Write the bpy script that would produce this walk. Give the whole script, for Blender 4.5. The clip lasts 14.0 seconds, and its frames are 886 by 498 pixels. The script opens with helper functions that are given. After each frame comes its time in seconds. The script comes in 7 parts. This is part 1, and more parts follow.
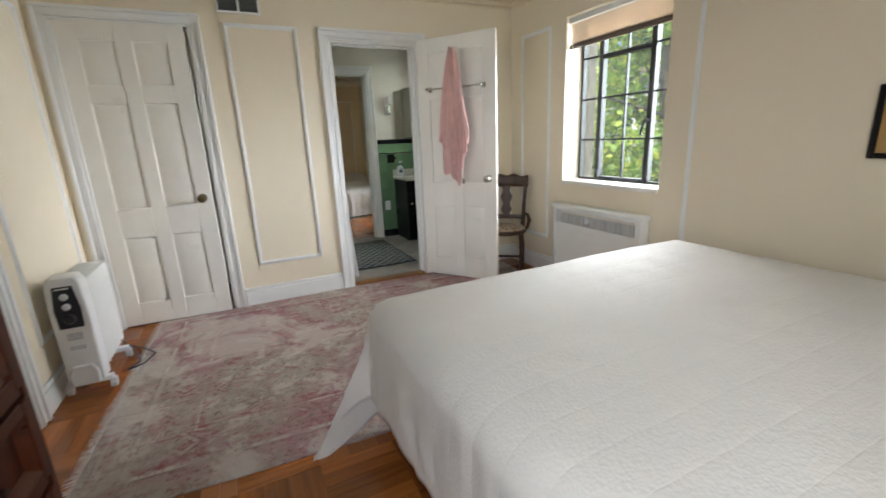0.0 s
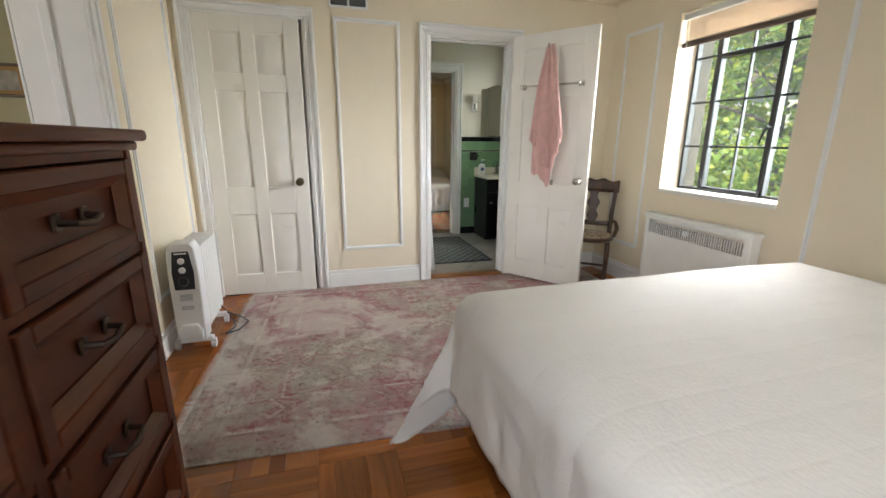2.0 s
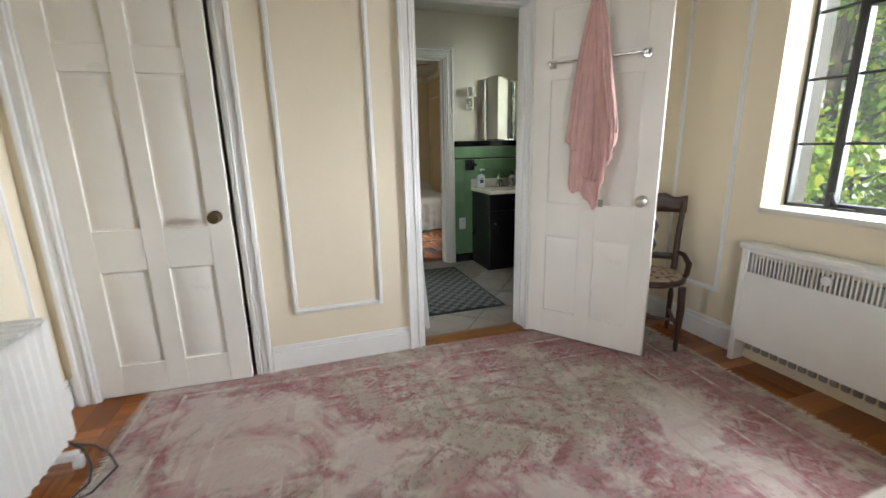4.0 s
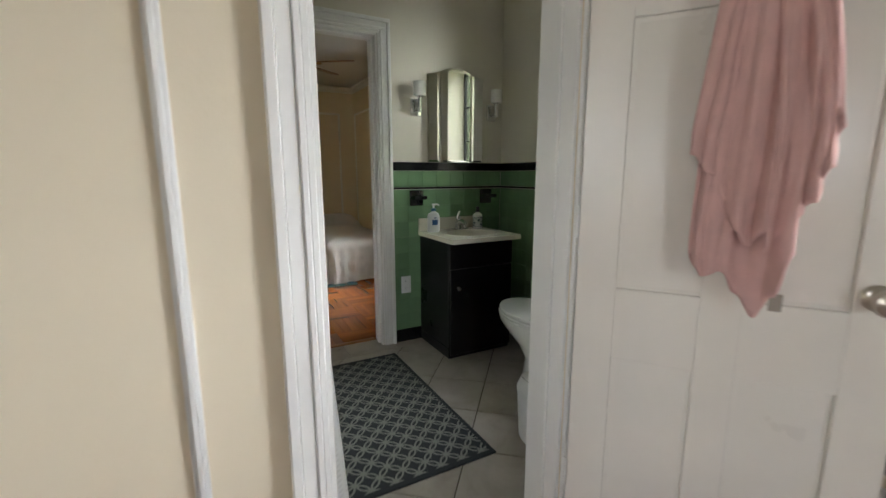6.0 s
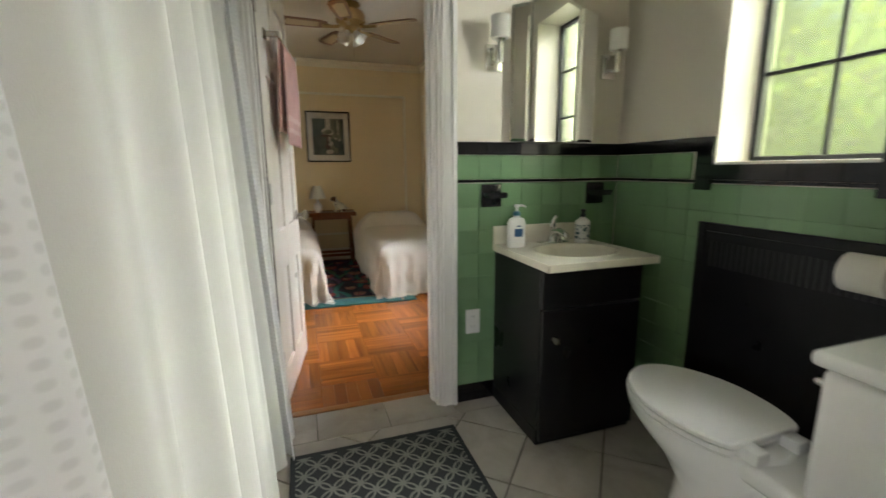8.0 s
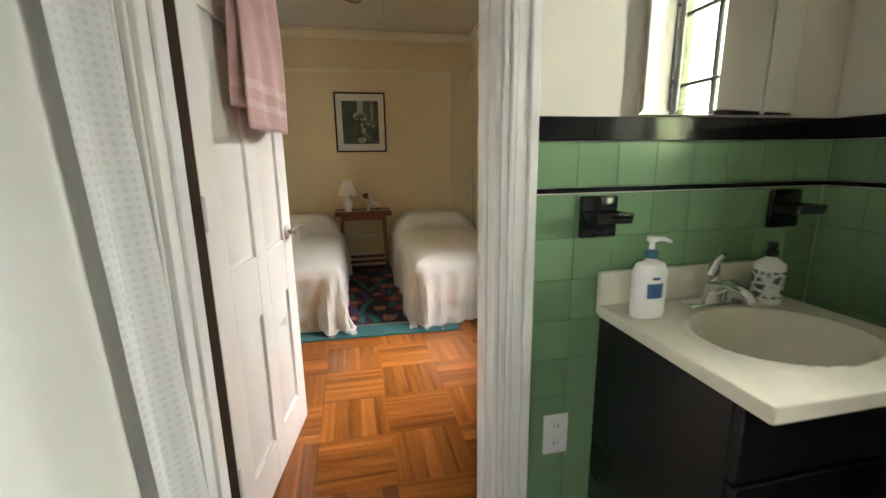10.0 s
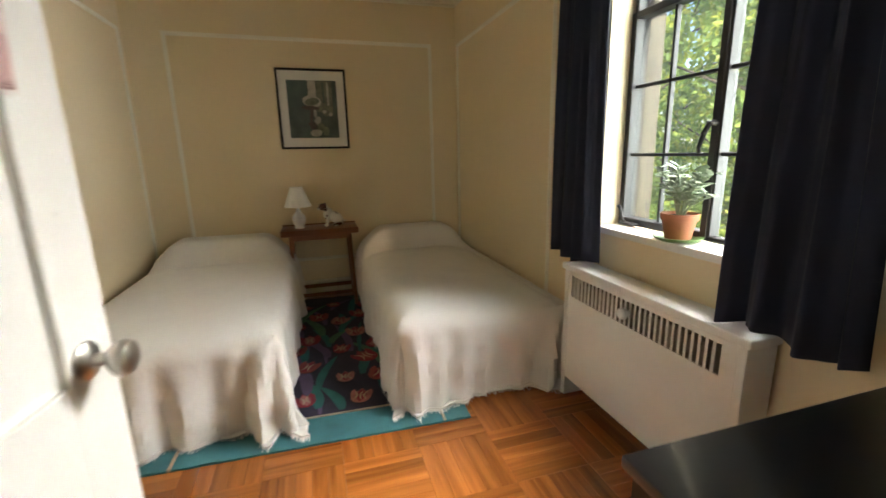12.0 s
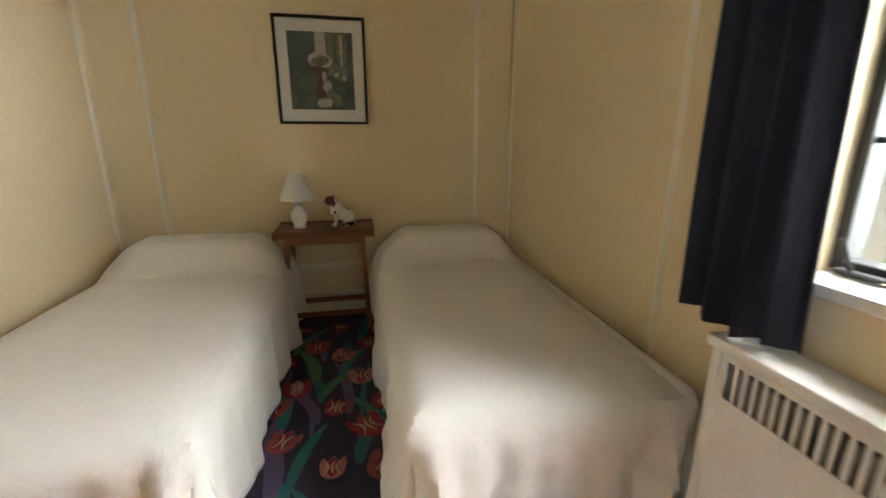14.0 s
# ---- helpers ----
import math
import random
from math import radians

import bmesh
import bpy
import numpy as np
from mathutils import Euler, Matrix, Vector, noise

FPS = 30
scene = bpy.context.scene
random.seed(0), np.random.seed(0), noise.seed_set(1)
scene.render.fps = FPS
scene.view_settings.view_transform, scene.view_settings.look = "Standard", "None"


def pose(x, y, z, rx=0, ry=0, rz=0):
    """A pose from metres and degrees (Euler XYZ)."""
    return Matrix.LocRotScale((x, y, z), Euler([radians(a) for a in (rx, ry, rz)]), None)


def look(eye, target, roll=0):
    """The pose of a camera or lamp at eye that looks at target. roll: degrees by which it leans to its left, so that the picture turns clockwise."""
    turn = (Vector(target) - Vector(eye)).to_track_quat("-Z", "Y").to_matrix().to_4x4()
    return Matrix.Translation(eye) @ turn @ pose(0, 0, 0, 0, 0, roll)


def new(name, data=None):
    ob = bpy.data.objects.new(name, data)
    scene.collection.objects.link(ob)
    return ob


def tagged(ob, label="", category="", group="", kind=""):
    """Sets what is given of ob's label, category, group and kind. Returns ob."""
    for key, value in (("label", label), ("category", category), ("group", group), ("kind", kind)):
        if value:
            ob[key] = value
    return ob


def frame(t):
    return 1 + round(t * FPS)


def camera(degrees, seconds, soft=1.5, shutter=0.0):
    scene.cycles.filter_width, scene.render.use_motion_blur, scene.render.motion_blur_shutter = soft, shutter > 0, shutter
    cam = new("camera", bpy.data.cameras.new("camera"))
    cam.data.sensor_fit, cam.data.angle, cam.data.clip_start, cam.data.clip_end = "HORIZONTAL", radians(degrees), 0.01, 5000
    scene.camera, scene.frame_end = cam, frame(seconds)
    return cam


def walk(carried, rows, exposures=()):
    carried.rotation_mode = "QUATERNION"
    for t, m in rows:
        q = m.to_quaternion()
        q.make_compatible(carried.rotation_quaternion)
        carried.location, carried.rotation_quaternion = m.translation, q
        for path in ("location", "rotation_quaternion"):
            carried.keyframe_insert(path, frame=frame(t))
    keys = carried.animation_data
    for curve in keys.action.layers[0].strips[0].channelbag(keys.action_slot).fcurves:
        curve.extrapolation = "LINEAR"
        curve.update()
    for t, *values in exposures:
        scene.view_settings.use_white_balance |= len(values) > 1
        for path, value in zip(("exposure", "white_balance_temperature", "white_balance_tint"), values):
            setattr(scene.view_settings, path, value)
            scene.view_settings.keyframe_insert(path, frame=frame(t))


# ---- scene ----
cam = camera(92.7, 14.0, shutter=0.4)
PATH = [
    (0, (0.231, 0.979, 1.234), (1.057, 2.729, 0.729), -2.5),
    (0.5, (0.213, 0.901, 1.24), (0.846, 2.724, 0.713), -1.5),
    (1, (0.171, 0.894, 1.231), (0.749, 2.737, 0.712), -0.5),
    (1.5, (0.132, 0.92, 1.22), (0.705, 2.767, 0.711), 0.3),
    (2, (0.136, 1.041, 1.205), (0.673, 2.902, 0.708), 0.4),
    (2.5, (0.239, 1.36, 1.221), (0.747, 3.235, 0.745), -0.1),
    (2.7, (0.251, 1.474, 1.217), (0.767, 3.347, 0.742), -0.1),
    (4.8, (0.468, 2.838, 1.167), (1.225, 4.638, 0.73), -1.2),
    (5, (0.486, 3.022, 1.146), (1.301, 4.8, 0.73), -0.7),
    (5.5, (0.695, 3.298, 1.177), (1.579, 5.054, 0.806), -0.5),
    (6, (0.838, 3.649, 1.168), (1.771, 5.384, 0.822), -0.1),
    (6.5, (1.002, 3.92, 1.157), (1.944, 5.649, 0.804), 0.1),
    (7, (1.175, 4.13, 1.142), (2.095, 5.869, 0.78), 0.4),
    (7.5, (1.187, 4.374, 1.14), (2.121, 6.104, 0.776), 0.2),
    (8, (1.227, 4.502, 1.132), (1.843, 6.368, 0.762), -0.4),
    (8.2, (1.266, 4.56, 1.132), (1.771, 6.459, 0.765), -0.1),
    (10.3, (1.462, 5.447, 1.162), (1.816, 7.369, 0.738), -1.2),
    (10.5, (1.458, 5.513, 1.162), (1.733, 7.45, 0.748), -1.1),
    (11, (1.415, 5.835, 1.149), (1.658, 7.779, 0.749), -1.5),
    (11.5, (1.426, 6.143, 1.154), (1.782, 8.067, 0.739), -1.8),
    (12, (1.545, 6.393, 1.174), (2.097, 8.264, 0.733), -1.3),
    (12.5, (1.596, 6.608, 1.149), (2.288, 8.423, 0.673), -0.9),
    (13, (1.653, 6.813, 1.15), (2.331, 8.628, 0.655), -1.1),
    (13.5, (1.749, 7.002, 1.157), (2.334, 8.847, 0.649), -0.8),
    (14, (1.752, 7.224, 1.156), (2.133, 9.119, 0.644), 0.0),
]
walk(cam, [(t, look(eye, target, roll)) for t, eye, target, roll in PATH], [(0.0, 1.25, 6100, 11), (0.5, 1.35, 6100, 11), (1.0, 1.45, 6200, 11), (2.5, 1.4, 6300, 11), (5.0, 1.25, 6100, 11), (6.0, 1.1, 6300, 12), (7.0, 1.3, 6500, 12), (7.5, 1.5, 6400, 12), (8.0, 1.8, 6600, 13), (10.5, 2.05, 6700, 14), (11.0, 2.05, 6800, 14), (11.5, 2.15, 6700, 12), (12.0, 2.0, 6700, 12), (12.5, 2.05, 6800, 11), (13.0, 2.3, 6450, 11), (13.5, 2.3, 6450, 11), (14.0, 2.3, 6450, 12)])

# ---- light: sky, sun, and added lamps standing in for sky at the windows ----
world = bpy.data.worlds.new("sky")
scene.world = world
world.use_nodes = True
wn = world.node_tree.nodes
sky = wn.new("ShaderNodeTexSky")
sky.sky_type, sky.sun_disc, sky.sun_elevation, sky.sun_rotation = "NISHITA", False, radians(52), radians(250)
wn["Background"].inputs["Strength"].default_value = 0.13
world.node_tree.links.new(sky.outputs[0], wn["Background"].inputs["Color"])

sun = new("sun", bpy.data.lights.new("sun", "SUN"))
sun.data.energy, sun.data.angle, sun.data.color = 5.0, radians(0.6), (1.0, 0.95, 0.86)
sun.matrix_basis = look((-2.5, 3, 13), (6, 6, 0))


def window_lamp(name, y, watts, target, wide=1.8, high=1.3, x=3.9, z=3.0, cone=85):
    """An added area lamp out of view outside a window, standing in for sky light."""
    d = bpy.data.lights.new(name, "AREA")
    d.shape, d.size, d.size_y, d.energy, d.color = "RECTANGLE", wide, high, watts, (0.93, 0.97, 1.0)
    d.spread = radians(cone)
    ob = new(name, d)
    ob.matrix_basis = look((x, y, z), target)
    return ob


window_lamp("window_light", 4.7, 120, (1.4, 1.7, 0.6), wide=2.2, high=1.2, x=4.4, z=3.5)
window_lamp("window_light", 2.1, 95, (-0.2, 4.2, 0.9), wide=2.4, high=2.4, x=5.2, z=2.0)
window_lamp("window_light", 5.5, 21, (1.05, 5.3, 0.75), wide=1.2, high=1.2, x=4.4, z=2.5)
window_lamp("window_light", 4.2, 5, (1.3, 6.3, 1.2), wide=1.4, high=1.6, x=4.6, z=1.9)
window_lamp("window_light", 7.5, 44, (1.6, 7.6, 0.4))
window_lamp("window_light", 6.6, 36, (1.2, 9.6, 1.45), wide=2.0, high=2.2, x=5.0, z=1.6)
window_lamp("window_light", 8.4, 24, (1.2, 6.9, 1.1), wide=1.6, high=1.2, x=4.8, z=2.7)


def opening_lamp(name, at, towards, wide, high, watts):
    """An added area lamp in an unseen window opening, standing in for sky light."""
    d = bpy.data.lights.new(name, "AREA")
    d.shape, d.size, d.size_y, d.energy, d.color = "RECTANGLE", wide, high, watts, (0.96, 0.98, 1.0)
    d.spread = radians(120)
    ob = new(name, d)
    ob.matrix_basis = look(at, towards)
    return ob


# lamp in the assumed south window, to light the bed
opening_lamp("window_light", (0.02, 0.05, 1.5), (1.7, 1.15, 0.5), 0.9, 1.2, 10)
# lamp added in an unseen hall opening to brighten hall and door jamb
opening_lamp("window_light", (-3.62, 1.6, 1.5), (-0.9, 3.3, 1.3), 1.1, 1.2, 8)

# ---- materials ----
def ramp(nt, fac, stops):
    r = nt.nodes.new("ShaderNodeValToRGB")
    r.color_ramp.elements[0].position, r.color_ramp.elements[0].color = stops[0][0], (*stops[0][1], 1)
    r.color_ramp.elements[1].position, r.color_ramp.elements[1].color = stops[-1][0], (*stops[-1][1], 1)
    for p, c in stops[1:-1]:
        e = r.color_ramp.elements.new(p)
        e.color = (*c, 1)
    nt.links.new(fac, r.inputs[0])
    return r.outputs[0]


def mixc(nt, fac, a, b, mode="MIX"):
    m = nt.nodes.new("ShaderNodeMix")
    m.data_type, m.blend_type = "RGBA", mode
    for sock, v in ((m.inputs[0], fac), (m.inputs[6], a), (m.inputs[7], b)):
        if isinstance(v, (int, float)):
            sock.default_value = v
        elif isinstance(v, tuple):
            sock.default_value = (*v, 1)
        else:
            nt.links.new(v, sock)
    return m.outputs[2]


def calc(nt, op, a, b=None, c=None):
    m = nt.nodes.new("ShaderNodeMath")
    m.operation = op
    for sock, v in zip(m.inputs, (a, b, c)):
        if v is None:
            continue
        if isinstance(v, (int, float)):
            sock.default_value = v
        else:
            nt.links.new(v, sock)
    return m.outputs[0]


def coords(nt, scale=(1, 1, 1), turn=0.0):
    t = nt.nodes.new("ShaderNodeTexCoord")
    m = nt.nodes.new("ShaderNodeMapping")
    m.inputs["Scale"].default_value = scale
    m.inputs["Rotation"].default_value = (0, 0, turn)
    nt.links.new(t.outputs["Object"], m.inputs[0])
    return m.outputs[0]


def noise_tex(nt, vec, scale, detail=4.0, rough=0.55, distort=0.0):
    n = nt.nodes.new("ShaderNodeTexNoise")
    n.inputs["Scale"].default_value, n.inputs["Detail"].default_value = scale, detail
    n.inputs["Roughness"].default_value, n.inputs["Distortion"].default_value = rough, distort
    nt.links.new(vec, n.inputs["Vector"])
    return n.outputs["Fac"]


def shader(name, rough=0.5, metal=0.0):
    m = bpy.data.materials.new(name)
    m.use_nodes = True
    b = m.node_tree.nodes["Principled BSDF"]
    b.inputs["Roughness"].default_value, b.inputs["Metallic"].default_value = rough, metal
    return m, m.node_tree, b


def bump(nt, b, height, strength=0.2, dist=0.01, under=None):
    n = nt.nodes.new("ShaderNodeBump")
    n.inputs["Strength"].default_value, n.inputs["Distance"].default_value = strength, dist
    nt.links.new(height, n.inputs["Height"])
    if under:
        nt.links.new(under, n.inputs["Normal"])
    nt.links.new(n.outputs[0], b.inputs["Normal"])
    return n.outputs[0]


def plain(name, col, rough=0.5, metal=0.0, vary=0.12, fine=120.0, coarse=3.0, relief=0.15, dist=0.002, stretch=(1, 1, 1), rand=0.0, coat=0.0):
    """A painted, glazed, cast or woven surface: colour with two scales of variation, fine relief and uneven gloss."""
    m, nt, b = shader(name, rough, metal)
    v = coords(nt, stretch)
    big, small = noise_tex(nt, v, coarse, 5), noise_tex(nt, v, fine, 3)
    lo, hi = tuple(c * (1 - vary) for c in col), tuple(min(1, c * (1 + vary * 0.6)) for c in col)
    c = ramp(nt, big, [(0.3, lo), (0.7, hi)])
    c = mixc(nt, calc(nt, "MULTIPLY", small, vary * 0.8), c, tuple(x * 0.7 for x in col))
    if rand:
        info = nt.nodes.new("ShaderNodeObjectInfo")
        hsv = nt.nodes.new("ShaderNodeHueSaturation")
        nt.links.new(calc(nt, "MULTIPLY_ADD", info.outputs["Random"], rand, 1 - rand / 2), hsv.inputs["Value"])
        nt.links.new(c, hsv.inputs["Color"])
        c = hsv.outputs[0]
    nt.links.new(c, b.inputs["Base Color"])
    nt.links.new(calc(nt, "MULTIPLY_ADD", big, 0.16, rough - 0.08), b.inputs["Roughness"])
    b.inputs["Coat Weight"].default_value = coat
    if relief:
        bump(nt, b, small, relief, dist)
    return m


def plaster(name, col):
    """Old painted plaster: roller texture, soft unevenness, faint stains."""
    m, nt, b = shader(name, 0.5)
    v = coords(nt)
    big, mid, small = noise_tex(nt, v, 0.9, 4), noise_tex(nt, v, 9, 4), noise_tex(nt, v, 260, 2)
    c = ramp(nt, big, [(0.25, tuple(x * 0.93 for x in col)), (0.75, col)])
    c = mixc(nt, calc(nt, "MULTIPLY", mid, 0.12), c, tuple(x * 0.86 for x in col))
    nt.links.new(c, b.inputs["Base Color"])
    nt.links.new(calc(nt, "MULTIPLY_ADD", mid, 0.2, 0.42), b.inputs["Roughness"])
    n1 = bump(nt, b, mid, 0.25, 0.006)
    bump(nt, b, small, 0.12, 0.001, n1)
    return m


def wood(name, dark, light, along="x", scale=1.0, rough=0.35, rand=0.0, relief=0.12, spec=0.5):
    m, nt, b = shader(name, rough)
    b.inputs["Specular IOR Level"].default_value = spec
    s = {"x": (0.9, 14, 14), "y": (14, 0.9, 14), "z": (14, 14, 0.9)}[along]
    v = coords(nt, tuple(k * scale for k in s))
    info = nt.nodes.new("ShaderNodeObjectInfo")
    add = nt.nodes.new("ShaderNodeVectorMath")
    add.operation = "ADD"
    shift = nt.nodes.new("ShaderNodeCombineXYZ")
    for i in range(3):
        nt.links.new(calc(nt, "MULTIPLY", info.outputs["Random"], 37.0 + 11 * i), shift.inputs[i])
    nt.links.new(v, add.inputs[0])
    nt.links.new(shift.outputs[0], add.inputs[1])
    grain, streak = noise_tex(nt, add.outputs[0], 1.6, 6, 0.6, 0.6), noise_tex(nt, add.outputs[0], 9, 3)
    c = ramp(nt, grain, [(0.28, dark), (0.5, tuple((a + e) / 2 for a, e in zip(dark, light))), (0.72, light)])
    c = mixc(nt, calc(nt, "MULTIPLY", streak, 0.22), c, tuple(x * 0.7 for x in dark))
    if rand:
        hsv = nt.nodes.new("ShaderNodeHueSaturation")
        nt.links.new(calc(nt, "MULTIPLY_ADD", info.outputs["Random"], rand, 1 - rand / 2), hsv.inputs["Value"])
        nt.links.new(c, hsv.inputs["Color"])
        c = hsv.outputs[0]
    nt.links.new(c, b.inputs["Base Color"])
    nt.links.new(calc(nt, "MULTIPLY_ADD", grain, 0.2, rough - 0.1), b.inputs["Roughness"])
    bump(nt, b, streak, relief, 0.002)
    return m


M = {}
M["wall"] = plaster("cream_wall_paint", (0.835, 0.735, 0.56))
M["bath_wall"] = plaster("bath_wall_paint", (0.76, 0.71, 0.60))
M["bed_wall"] = plaster("warm_wall_paint", (0.83, 0.69, 0.45))
M["hall_wall"] = plaster("olive_wall_paint", (0.62, 0.58, 0.36))
M["ceiling"] = plaster("ceiling_paint", (0.72, 0.69, 0.62))
M["trim"] = plain("white_gloss_paint", (0.84, 0.83, 0.80), 0.32, vary=0.05, fine=60, relief=0.08)
M["door"] = plain("door_paint", (0.84, 0.805, 0.735), 0.3, vary=0.05, fine=40, relief=0.12, dist=0.003)
M["metal_white"] = plain("white_enamel", (0.82, 0.81, 0.77), 0.35, vary=0.05)
M["black"] = plain("black_lacquer", (0.008, 0.0075, 0.008), 0.3, vary=0.05, relief=0.04)
M["black"].node_tree.nodes["Principled BSDF"].inputs["Specular IOR Level"].default_value = 0.28
M["iron"] = plain("black_steel_paint", (0.02, 0.02, 0.02), 0.45, vary=0.2)
M["chrome"] = plain("chrome", (0.75, 0.75, 0.74), 0.14, 1.0, vary=0.06, relief=0.02)
M["brass"] = plain("aged_brass", (0.45, 0.33, 0.16), 0.3, 1.0, vary=0.25, relief=0.05)
M["old_brass"] = plain("tarnished_brass", (0.20, 0.15, 0.085), 0.32, 1.0, vary=0.25, relief=0.05)
M["satin_black"] = plain("satin_black_lacquer", (0.010, 0.010, 0.011), 0.3, vary=0.1, relief=0.03, coat=0.3)
M["bronze"] = plain("dark_bronze", (0.10, 0.07, 0.05), 0.4, 0.8, vary=0.3)
M["nickel"] = plain("satin_nickel", (0.50, 0.46, 0.40), 0.28, 1.0, vary=0.1, relief=0.03)
M["china"] = plain("white_china", (0.85, 0.85, 0.83), 0.12, vary=0.03, relief=0.0)
M["plastic"] = plain("white_plastic", (0.82, 0.82, 0.80), 0.3, vary=0.03, relief=0.04)
M["dark_plastic"] = plain("dark_plastic", (0.02, 0.022, 0.03), 0.35)
M["green_tile"] = plain("green_glaze", (0.19, 0.32, 0.17), 0.16, vary=0.06, fine=30, coarse=5, relief=0.04, rand=0.14)
M["black_tile"] = plain("black_glaze", (0.010, 0.010, 0.011), 0.1, vary=0.2, fine=30, relief=0.05, rand=0.3)
M["dark_grout"] = plain("dark_floor_grout", (0.13, 0.115, 0.095), 0.85, relief=0.3)
M["grout"] = plain("grout", (0.42, 0.43, 0.37), 0.8, relief=0.3)
M["dark_wood"] = wood("mahogany", (0.055, 0.014, 0.006), (0.17, 0.045, 0.016), "y", rough=0.42, spec=0.25)
M["dark_wood_z"] = wood("mahogany_upright", (0.055, 0.014, 0.006), (0.17, 0.045, 0.016), "z", rough=0.42, spec=0.25)
M["table_wood"] = wood("cherry_wood", (0.16, 0.05, 0.015), (0.30, 0.11, 0.035), "x", rough=0.4)
M["chair_wood"] = wood("walnut", (0.03, 0.014, 0.008), (0.08, 0.038, 0.02), "z", rough=0.35)
M["parquet"] = wood("oak_parquet", (0.17, 0.046, 0.009), (0.48, 0.165, 0.032), "x", 0.8, 0.2, rand=0.55)
M["saddle"] = wood("oak_saddle", (0.20, 0.075, 0.022), (0.42, 0.19, 0.06), "x", 1.0, 0.32)
M["pink"] = plain("pink_terry", (0.76, 0.48, 0.44), 0.95, vary=0.1, fine=420, coarse=14, relief=0.9, dist=0.004)
M["linen"] = plain("white_cotton", (0.80, 0.77, 0.70), 0.9, vary=0.05, fine=500, coarse=6, relief=0.5, dist=0.002)
M["navy"] = plain("navy_cloth", (0.016, 0.022, 0.045), 0.85, vary=0.2, fine=600, relief=0.4)
M["terracotta"] = plain("terracotta", (0.42, 0.15, 0.07), 0.75, vary=0.2, fine=90, coarse=12)
M["green_dish"] = plain("green_glazed_dish", (0.14, 0.26, 0.08), 0.3)
M["soil"] = plain("soil", (0.04, 0.025, 0.015), 0.95, relief=0.8)
M["stone_sill"] = plain("sill_paint", (0.80, 0.77, 0.70), 0.35, vary=0.08)

# ---- building tools ----
def box(bm, x0, y0, z0, x1, y1, z1, bev=0.0, seg=2):
    t = bmesh.new()
    bmesh.ops.create_cube(t, size=1)
    for v in t.verts:
        v.co = Vector((x0 + (v.co.x + 0.5) * (x1 - x0), y0 + (v.co.y + 0.5) * (y1 - y0), z0 + (v.co.z + 0.5) * (z1 - z0)))
    if bev:
        bmesh.ops.bevel(t, geom=t.edges[:], offset=min(bev, 0.49 * min(abs(x1 - x0), abs(y1 - y0), abs(z1 - z0))), segments=seg, affect="EDGES", profile=0.5)
    return merge(bm, t)


def merge(bm, t, m=None):
    if m is not None:
        bmesh.ops.transform(t, matrix=m, verts=t.verts[:])
    me = bpy.data.meshes.new("tmp")
    t.to_mesh(me)
    t.free()
    bm.from_mesh(me)
    bpy.data.meshes.remove(me)
    return bm


def rod(bm, p0, p1, r0, r1=None, seg=12):
    p0, p1 = Vector(p0), Vector(p1)
    t = bmesh.new()
    bmesh.ops.create_cone(t, cap_ends=True, segments=seg, radius1=r0, radius2=r0 if r1 is None else r1, depth=(p1 - p0).length)
    m = Matrix.Translation((p0 + p1) / 2) @ (p1 - p0).to_track_quat("Z", "Y").to_matrix().to_4x4()
    return merge(bm, t, m)


def lathe(bm, profile, m=None, seg=24, squash=(1, 1)):
    """A turned body from (radius, height) steps."""
    t = bmesh.new()
    rings = []
    for r, z in profile:
        if r < 1e-5:
            rings.append([t.verts.new((0, 0, z))])
        else:
            rings.append([t.verts.new((r * math.cos(2 * math.pi * i / seg) * squash[0], r * math.sin(2 * math.pi * i / seg) * squash[1], z)) for i in range(seg)])
    for a, b in zip(rings, rings[1:]):
        for i in range(seg):
            j = (i + 1) % seg
            if len(a) == 1 and len(b) > 1:
                t.faces.new((a[0], b[j], b[i]))
            elif len(b) == 1 and len(a) > 1:
                t.faces.new((a[i], a[j], b[0]))
            elif len(a) > 1:
                t.faces.new((a[i], a[j], b[j], b[i]))
    for ring, flip in ((rings[0], True), (rings[-1], False)):
        if len(ring) > 1:
            t.faces.new(ring[::-1] if flip else ring)
    bmesh.ops.recalc_face_normals(t, faces=t.faces[:])
    return merge(bm, t, m)


def tube(bm, pts, r, seg=8, ends=None):
    """A round bar along points; r may be a list."""
    pts = [Vector(p) for p in pts]
    rs = r if isinstance(r, (list, tuple)) else [r] * len(pts)
    t = bmesh.new()
    rings, up = [], Vector((0.013, 0.021, 1)).normalized()
    for i, p in enumerate(pts):
        d = (pts[min(i + 1, len(pts) - 1)] - pts[max(i - 1, 0)]).normalized()
        a = d.cross(up)
        if a.length < 1e-3:
            a = d.cross(Vector((1, 0, 0)))
        a.normalize()
        b = d.cross(a)
        rings.append([t.verts.new(p + (a * math.cos(2 * math.pi * k / seg) + b * math.sin(2 * math.pi * k / seg)) * rs[i]) for k in range(seg)])
    for a, b in zip(rings, rings[1:]):
        for k in range(seg):
            t.faces.new((a[k], a[(k + 1) % seg], b[(k + 1) % seg], b[k]))
    t.faces.new(rings[0][::-1])
    t.faces.new(rings[-1])
    bmesh.ops.recalc_face_normals(t, faces=t.faces[:])
    return merge(bm, t)


